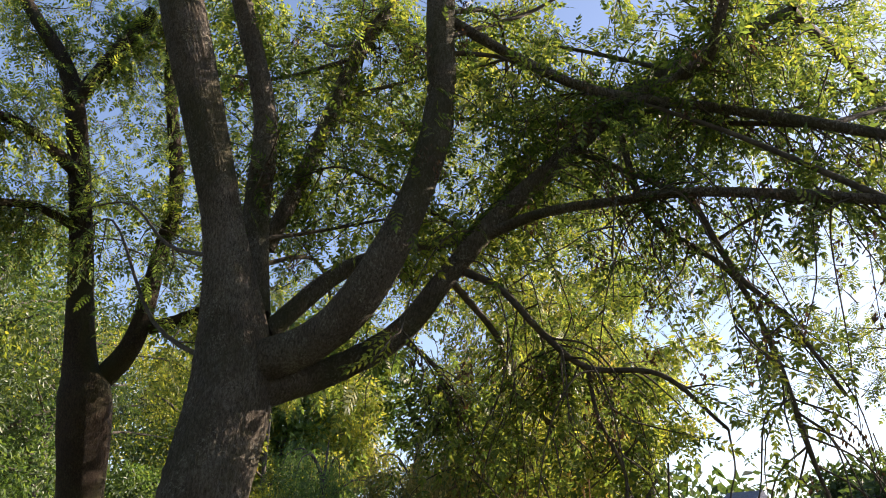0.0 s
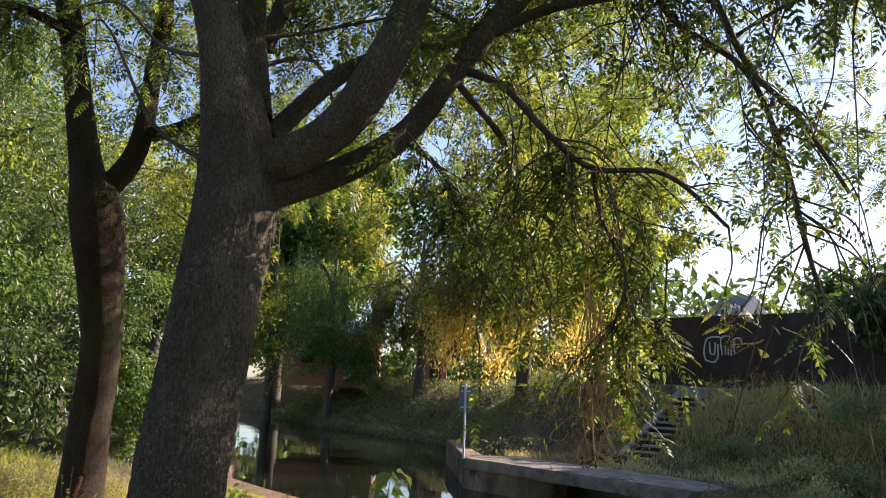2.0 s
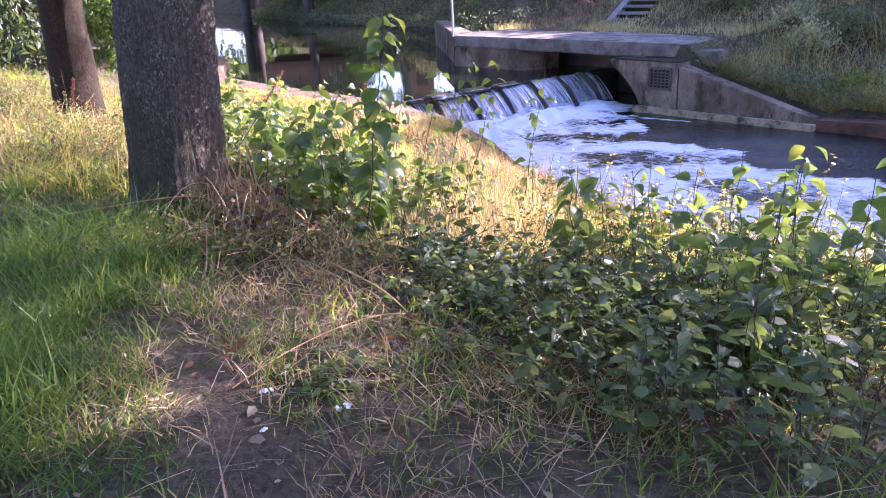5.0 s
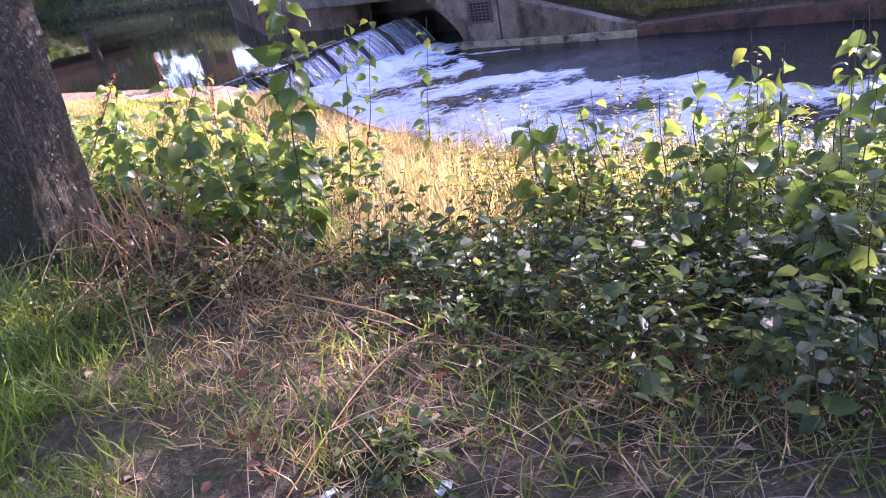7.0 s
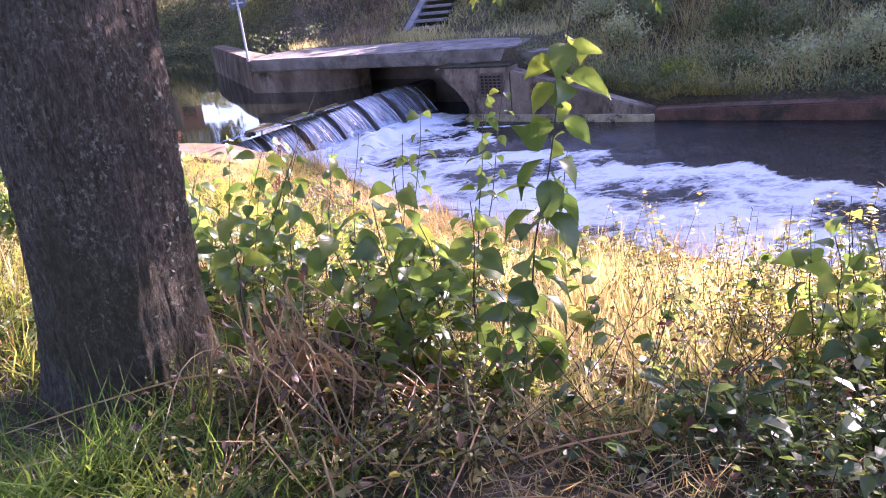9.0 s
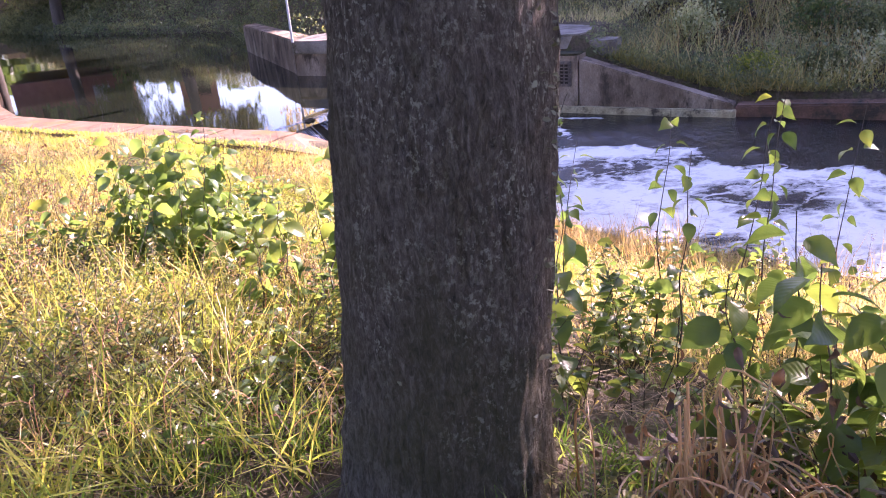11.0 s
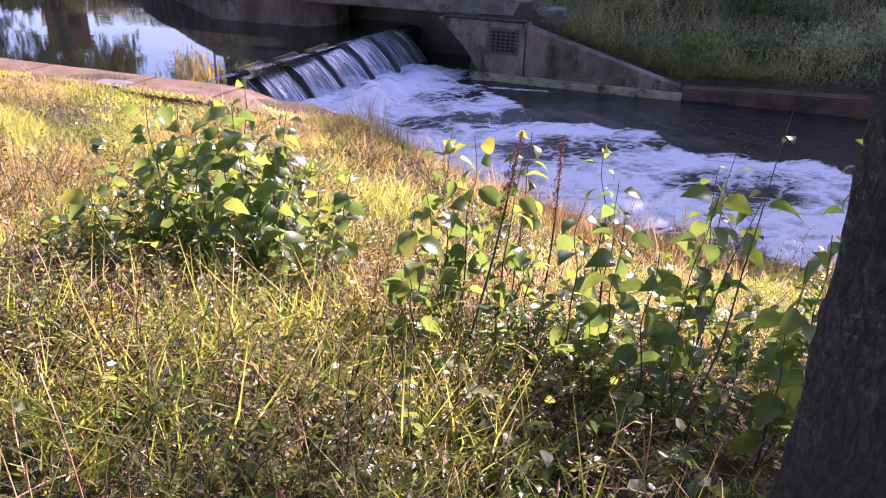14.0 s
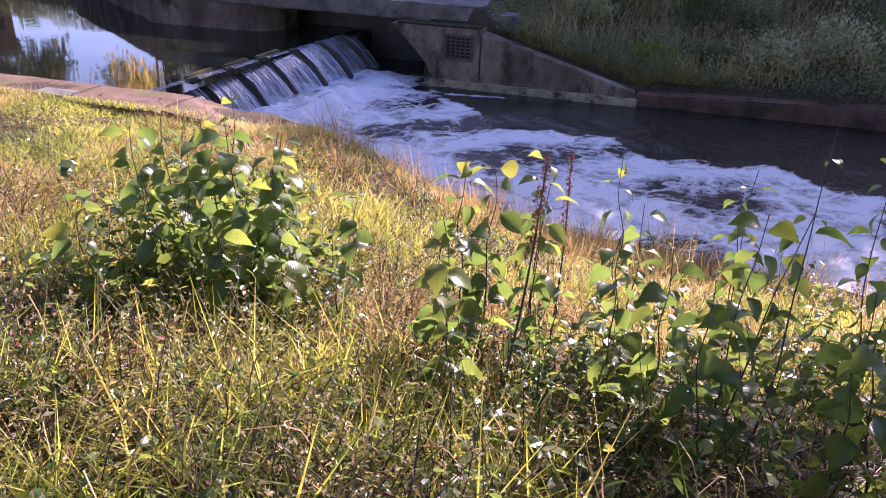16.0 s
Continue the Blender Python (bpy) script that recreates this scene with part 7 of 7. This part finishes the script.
def bank_herbs():
    r = np.random.default_rng(61)
    n = 120000
    u, v = r.uniform(-8, 14, n), r.uniform(0.6, 9.8, n)
    p = to_ground(u, v)
    k = ~((u < 0.9) & (u > -7.6) & (v < 4.4)) & ~((np.abs((u + 4.25) + (v - 5) * 0.16) < 0.95) & (v > 4.4)) & (patchy(u, v, 1.6, 3) > r.uniform(-0.1, 0.7, n)) & ((np.hypot((u + 7.2) / 1.8, (v - 5.8) / 2.6) > 1) | (r.uniform(0, 1, n) < 0.2))
    p, uu, vv = p[k], u[k], v[k]
    tall = 0.12 + 0.55 * patchy(uu, vv, 0.9, 8) * smoothstep(-2, 3, uu)
    p = p + np.column_stack([np.zeros(len(p)), np.zeros(len(p)), r.uniform(0.0, 1.0, len(p)) * tall])
    # dull sage weeds, yellow-green ones near the slab, and darker drifts
    kind = patchy(uu, vv, 0.8, 21) + r.normal(0, 0.12, len(p))
    yellow = kind + 0.45 * smoothstep(4.6, 2.2, uu) > 0.88
    dark = ~yellow & (kind < 0.42)
    for sel, mat, nm, words in ((~yellow & ~dark, LEAF_BANK, "far_bank_herbs", "grey-green weeds covering the far bank"), (yellow, LEAF_SEDGE, "far_bank_weeds", "yellow-green weeds on the far bank"), (dark, LEAF_SHORE, "far_bank_growth", "dull dark green growth on the far bank")):
        q = p[sel]
        lv, lf = scatter(*LEAF_DIA, frames_from(rand_dirs(len(q), r) + (0, 0, 0.5), rand_dirs(len(q), r) + (0, 0, 0.6)), q, r.uniform(0.035, 0.095, len(q)))
        tagged(put(nm, mesh_np(nm, lv, lf, mat)), words, "undergrowth", kind="stuff")
    # loose weeds and grass over the ramped wall
    n = 9000
    u, v = r.uniform(0.9, 13, n), 0.34 + np.abs(r.normal(0, 0.5, n))
    lush = patchy(u, v, 1.3, 4)
    k = lush > r.uniform(0.15, 0.75, n)
    u, v, lush = u[k], v[k], lush[k]
    n = len(u)
    p = to_ground(u, v) + np.column_stack([np.zeros(n), np.zeros(n), r.uniform(0.0, 0.6, n) * lush])
    lv, lf = scatter(*LEAF_DIA, frames_from(rand_dirs(n, r) + (0, 0, 0.3), rand_dirs(n, r) + (0, 0, 0.6)), p, r.uniform(0.04, 0.12, n))
    tagged(put("wall_top_weeds", mesh_np("wall_top_weeds", lv, lf, LEAF_SHORE)), "dull green weeds spilling over ramped wall", "undergrowth", kind="stuff")
    n = 3600
    u, v = r.uniform(1.2, 6.5, n), 0.4 + np.abs(r.normal(0, 0.55, n))
    k = patchy(u, v, 1.9, 14) > r.uniform(0.2, 0.8, n)
    lawn("wall_top_grass", to_ground(u[k], v[k]), r.uniform(0.15, 0.5, k.sum()), 0.013, LEAF_SEDGE, "long yellow-green grass above the ramped wall", r, 0.5, 0.8)
    n = 9000
    u, v = r.uniform(-7.4, 2.2, n), r.uniform(2.5, 6.2, n)
    k = ~((u < 0.7) & (u > -6.8) & (v < 2.75 + 0.2 * patchy(u, v, 3.0, 2))) & (patchy(u, v, 1.4, 12) > r.uniform(0.0, 0.7, n))
    lawn("far_grass", to_ground(u[k], v[k]), r.uniform(0.08, 0.26, k.sum()), 0.016, LEAF_PALE, "rough dull grass behind the slab", r, 0.4, 0.5)
    n = 16000
    u, v = r.uniform(-9.0, -4.8, n), r.uniform(3.2, 8.8, n)
    k = ~((np.abs((u + 4.25) + (v - 5) * 0.16) < 0.95) & (v > 4.4)) & (patchy(u, v, 1.8, 5) > r.uniform(0.1, 0.8, n))
    lawn("far_dry_herbs", to_ground(u[k], v[k]), r.uniform(0.1, 0.36, k.sum()), 0.018, LITTER, "red-brown dry herbs behind the sign", r, 0.5, 0.5)
    # pale stalks standing above the weeds
    n = 30000
    u, v = r.uniform(-6, 14, n), r.uniform(0.8, 9.5, n)
    k = ~((u < 1.6) & (v < 6.0)) & ~((np.abs((u + 4.25) + (v - 5) * 0.16) < 0.95) & (v > 4.4)) & (patchy(u, v, 1.1, 9) > r.uniform(0.15, 0.8, n))
    lawn("far_bank_blades", to_ground(u[k] + 0.2, v[k]), r.uniform(0.25, 0.7, k.sum()), 0.016, LEAF_PALE, "long grey-green grass on the far bank", r, 0.4, 0.5)
    k &= r.uniform(0, 1, n) < 0.3
    lawn("far_bank_stalks", to_ground(u[k], v[k]), r.uniform(0.35, 0.95, k.sum()), 0.014, GRASS_DRY, "pale dry stalks among far bank weeds", r, 0.25, 0.3)
    n = 50000
    u = r.uniform(-45, -7.0, n)
    v = far_edge(u) + r.uniform(0.0, 6.5, n)
    p = to_ground(u, v) + np.column_stack([np.zeros(n), np.zeros(n), r.uniform(0, 0.6, n)])
    lv, lf = scatter(*LEAF_DIA, frames_from(rand_dirs(n, r) + (0, 0, 0.4), rand_dirs(n, r)), p, r.uniform(0.05, 0.12, n) * np.interp(u, [-40, -10], [2.2, 1.0]))
    tagged(put("upper_bank_herbs", mesh_np("upper_bank_herbs", lv, lf, LEAF_SHORE)), "grey-green growth on the upper bank", "undergrowth", kind="stuff")


bank_herbs()


def bush(u, v, w, h, mat, seed, label):
    """A loose bush: stems from one root and leaf clumps round their ends."""
    r = np.random.default_rng(seed)
    x, y, _ = R(u, v)
    z = float(ground_z(x, y)) - 0.05
    ob = empty("bush", label, "bush", "bushes on the far bank")
    tips = []
    for _ in range(9):
        a, s = r.uniform(0, 6.28), r.uniform(0.2, 1.0)
        tip = np.array([x + math.cos(a) * w * s, y + math.sin(a) * w * s, z + h * r.uniform(0.6, 1.05) * (1.1 - 0.4 * s)])
        tips.append(tip)
        tv, tf = tube(smooth_path([(x, y, z, 0.02), (*((tip + (x, y, z)) / 2 + r.normal(0, 0.05, 3)), 0.012), (*tip, 0.005)], 4), 5)
        put("stem", mesh_np("stem", tv, tf, TWIG, True), ob)
    n = 1500
    c = np.array(tips)[r.integers(0, 9, n)]
    p = c + r.normal(0, 1, (n, 3)) * (w * 0.24, w * 0.24, h * 0.2) - (0, 0, 0.1 * h)
    lv, lf = scatter(*LEAF_DIA, frames_from(rand_dirs(n, r), r.normal(0, 0.5, (n, 3)) + (0.3, 0.2, 0.9)), p, r.uniform(0.05, 0.125, n))
    put("foliage", mesh_np("foliage", lv, lf, mat), ob, kind="stuff")


for i, (u, v, w, h, mat) in enumerate([(2.6, 2.4, 0.6, 0.8, LEAF_BANK), (4.2, 1.6, 0.5, 0.6, LEAF_FAR), (5.2, 3.2, 0.8, 1.0, LEAF_DEEP), (6.6, 1.8, 0.7, 0.8, LEAF_BANK), (7.6, 4.0, 1.0, 1.3, LEAF_DEEP), (9.0, 2.4, 0.8, 1.0, LEAF_BROAD), (10.5, 4.6, 1.1, 1.5, LEAF_DEEP), (3.4, 5.4, 0.8, 1.0, LEAF_BROAD), (5.8, 6.4, 1.0, 1.4, LEAF_DEEP), (1.4, 4.6, 0.6, 0.7, LEAF_BANK), (8.6, 7.2, 1.1, 1.6, LEAF_DEEP), (-7.6, 3.4, 0.7, 0.9, LEAF_DEEP), (12.5, 2.6, 1.0, 1.3, LEAF_DEEP), (3.2, 3.6, 0.6, 0.9, LEAF_SHORE), (4.6, 4.4, 0.7, 1.0, LEAF_BANK), (6.2, 3.0, 0.6, 0.9, LEAF_SHORE), (7.9, 2.2, 0.7, 1.0, LEAF_BANK), (9.8, 3.4, 0.8, 1.1, LEAF_SHORE), (2.0, 6.4, 0.8, 1.0, LEAF_SHORE), (4.4, 7.6, 0.9, 1.2, LEAF_BANK), (7.0, 5.2, 0.8, 1.1, LEAF_BANK), (9.4, 5.6, 0.9, 1.2, LEAF_SHORE), (5.4, 1.4, 0.45, 0.6, LEAF_SHORE), (-1.0, 5.4, 0.6, 0.7, LEAF_SHORE), (0.4, 7.4, 0.7, 0.9, LEAF_BANK)]):
    bush(u, v, w, h, mat, 900 + i, "loose leafy bush on the far bank" if mat is LEAF_DEEP else "pale green bushy weed on far bank")

# path, dark wall and hedge on the far bank top
path_pts = [R(-10, 10.0), R(30, 10.0), R(30, 12.0), R(-10, 12.0)]
tagged(part("path_far", prism(path_pts, 1.4, 1.99, 0.0), PAVING, None), "pale grey path along far bank", "path", kind="structure")
dark = empty("wall_far", "dark garden wall with white graffiti outline", "wall", kind="structure")
part("wall_body", roughen(prism([R(-10.5, 13.0), R(34, 13.0), R(34, 13.3), R(-10.5, 13.3)], 1.2, 4.9, 0.02), 0.01, 1.0), DARKWALL, dark)
graf = empty("graffiti", "white outlined graffiti shapes on dark wall", "graffiti")


def stroke(pts, name="outline"):
    """A painted line on the wall; points in metres along the wall and up."""
    row = smooth_path([(*R(a, 12.985), b, 0.035)[:2] + (b, 0.035) for a, b in pts], 6)
    bm = bmesh.new()
    prev = None
    for i in range(len(row)):
        q = row[max(i - 1, 0)], row[min(i + 1, len(row) - 1)]
        t = Vector(q[1][:3]) - Vector(q[0][:3])
        s = t.cross(Vector((-N2[0], -N2[1], 0))).normalized() * 0.032
        c = Vector(row[i][:3])
        cur = (bm.verts.new(c + s), bm.verts.new(c - s))
        if prev:
            bm.faces.new((prev[0], prev[1], cur[1], cur[0]))
        prev = cur
    return part(name, bm, GRAFFITI, graf)


G0, GZ = -6.2, 3.05
K = 0.72
for shape in (((0.1, 0.1), (0, 0.6), (0.2, 1.3), (0.9, 1.4), (1.1, 1.25)), ((0.1, 0.1), (0.6, 0), (0.85, 0.3), (0.85, 1.0)), ((0.35, 1.1), (0.4, 0.5), (0.65, 0.5), (0.7, 1.1)),
              ((1.1, 0.4), (1.05, 1.3), (1.6, 1.35), (1.65, 0.35)), ((1.3, 0.4), (1.32, 1.05), (1.45, 1.05), (1.48, 0.4)), ((1.85, 0.45), (1.8, 1.2), (2.15, 1.3), (2.25, 0.95), (1.95, 0.8))):
    stroke([(G0 + K * a, GZ + K * b) for a, b in shape])


def hedge():
    r = np.random.default_rng(71)
    n = 16000
    u, v = r.uniform(-10, 34, n), r.uniform(13.2, 16.5, n)
    top = 4.9 + 1.6 * patchy(u, v, 0.35, 2) * smoothstep(-2, 6, u)
    z = top - r.uniform(0, 1, n) ** 2 * 2.4
    x, y, _ = R(u, v)
    p = np.column_stack([x, y, z])
    lv, lf = scatter(*LEAF_DIA, frames_from(rand_dirs(n, r), rand_dirs(n, r) + (0, 0, 0.4)), p, r.uniform(0.18, 0.4, n))
    tagged(put("hedge", mesh_np("hedge", lv, lf, LEAF_DEEP)), "dark hedge and bushes above garden wall", "hedge", kind="stuff")


hedge()


def far_woods():
    """Woods that close the view, a low uneven line of foliage."""
    r = np.random.default_rng(81)
    n = 14000
    a = r.uniform(-1.25, 0.9, n)
    dist = r.uniform(72, 100, n)
    x, y = np.sin(a) * dist, np.cos(a) * dist
    open_sky = np.exp(-((a + 0.15) / 0.24) ** 4)
    top = 9 + 5 * patchy(a * 20, dist * 0.1, 1.0, 3) - 9 * open_sky + 7 * smoothstep(-0.25, -0.6, a)
    z = 1.5 + top * np.sqrt(r.uniform(0, 1, n))
    lv, lf = scatter(*LEAF_DIA, frames_from(rand_dirs(n, r), rand_dirs(n, r)), np.column_stack([x, y, z]), r.uniform(0.9, 1.9, n))
    tagged(put("far_woods", mesh_np("far_woods", lv, lf, LEAF_DEEP)), "distant dark green woods behind the river", "woods", kind="stuff")
    n = 34000
    x, y = r.uniform(-34, -8, n), r.uniform(12, 52, n)
    u, v = uv_of(x, y)
    k = (v < near_edge(u)[0] - 1.2) & (v > near_edge(u)[0] - 9) & (patchy(x, y, 0.5, 6) > 0.35) & (x < -9 - 0.12 * (y - 12))
    x, y = x[k], y[k]
    z = ground_z(x, y) + r.uniform(0, 1, len(x)) ** 0.8 * (1.4 + 3.8 * patchy(x, y, 0.7, 1))
    lv, lf = scatter(*LEAF_DIA, frames_from(rand_dirs(len(x), r), rand_dirs(len(x), r) + (0, 0, 0.5)), np.column_stack([x, y, z]), r.uniform(0.14, 0.32, len(x)))
    tagged(put("thicket", mesh_np("thicket", lv, lf, LEAF_DEEP)), "shrubby thicket along the upper near bank", "thicket", kind="stuff")


far_woods()


def house(x, y, z, wx, wy, h, turn, label, wallmat, roof_h, windows):
    hs = empty("house", label, "house", at=Matrix.Translation((x, y, z)) @ Matrix.Rotation(radians(turn), 4, "Z"))
    part("wall", prism([(-wx / 2, -wy / 2), (wx / 2, -wy / 2), (wx / 2, wy / 2), (-wx / 2, wy / 2)], 0, h, 0.01), wallmat, hs)
    bm = bmesh.new()
    e = 0.3
    pts = [(-wx / 2 - e, -wy / 2 - e, h), (wx / 2 + e, -wy / 2 - e, h), (wx / 2 + e, wy / 2 + e, h), (-wx / 2 - e, wy / 2 + e, h), (-wx / 2 - e, 0, h + roof_h), (wx / 2 + e, 0, h + roof_h)]
    vs = [bm.verts.new(p) for p in pts]
    for f in ((0, 1, 5, 4), (2, 3, 4, 5), (0, 4, 3), (1, 2, 5), (3, 2, 1, 0)):
        bm.faces.new([vs[i] for i in f])
    part("roof", bm, ROOF, hs, "slate-grey pitched roof")
    for px, pz, sx, sz, mat, nm in windows:
        part(nm, box_bm((sx, 0.08, sz), 0.01), mat, hs).location = (px, -wy / 2 - 0.02, pz)
    return hs


house(-12.6, 55, 1.2, 6.2, 6, 3.6, 4, "low red brick building behind far bank", HOUSEBRICK, 1.2, [(1.6, 1.6, 0.9, 2.1, WHITE, "door"), (-1.2, 2.1, 1.2, 1.1, DARKWALL, "window")])
house(-5.6, 56, 1.2, 2.2, 3, 3.4, 4, "small brick outbuilding behind far bank", HOUSEBRICK, 0.7, [(0.3, 1.2, 0.8, 2.0, DARKWALL, "door")])
house(14.2, 49.5, 1.9, 2.0, 3.4, 4.4, -55, "house with slate roof behind the hedge", HOUSEBRICK, 1.7, [(0, 3.4, 1.1, 1.3, DARKWALL, "window")])
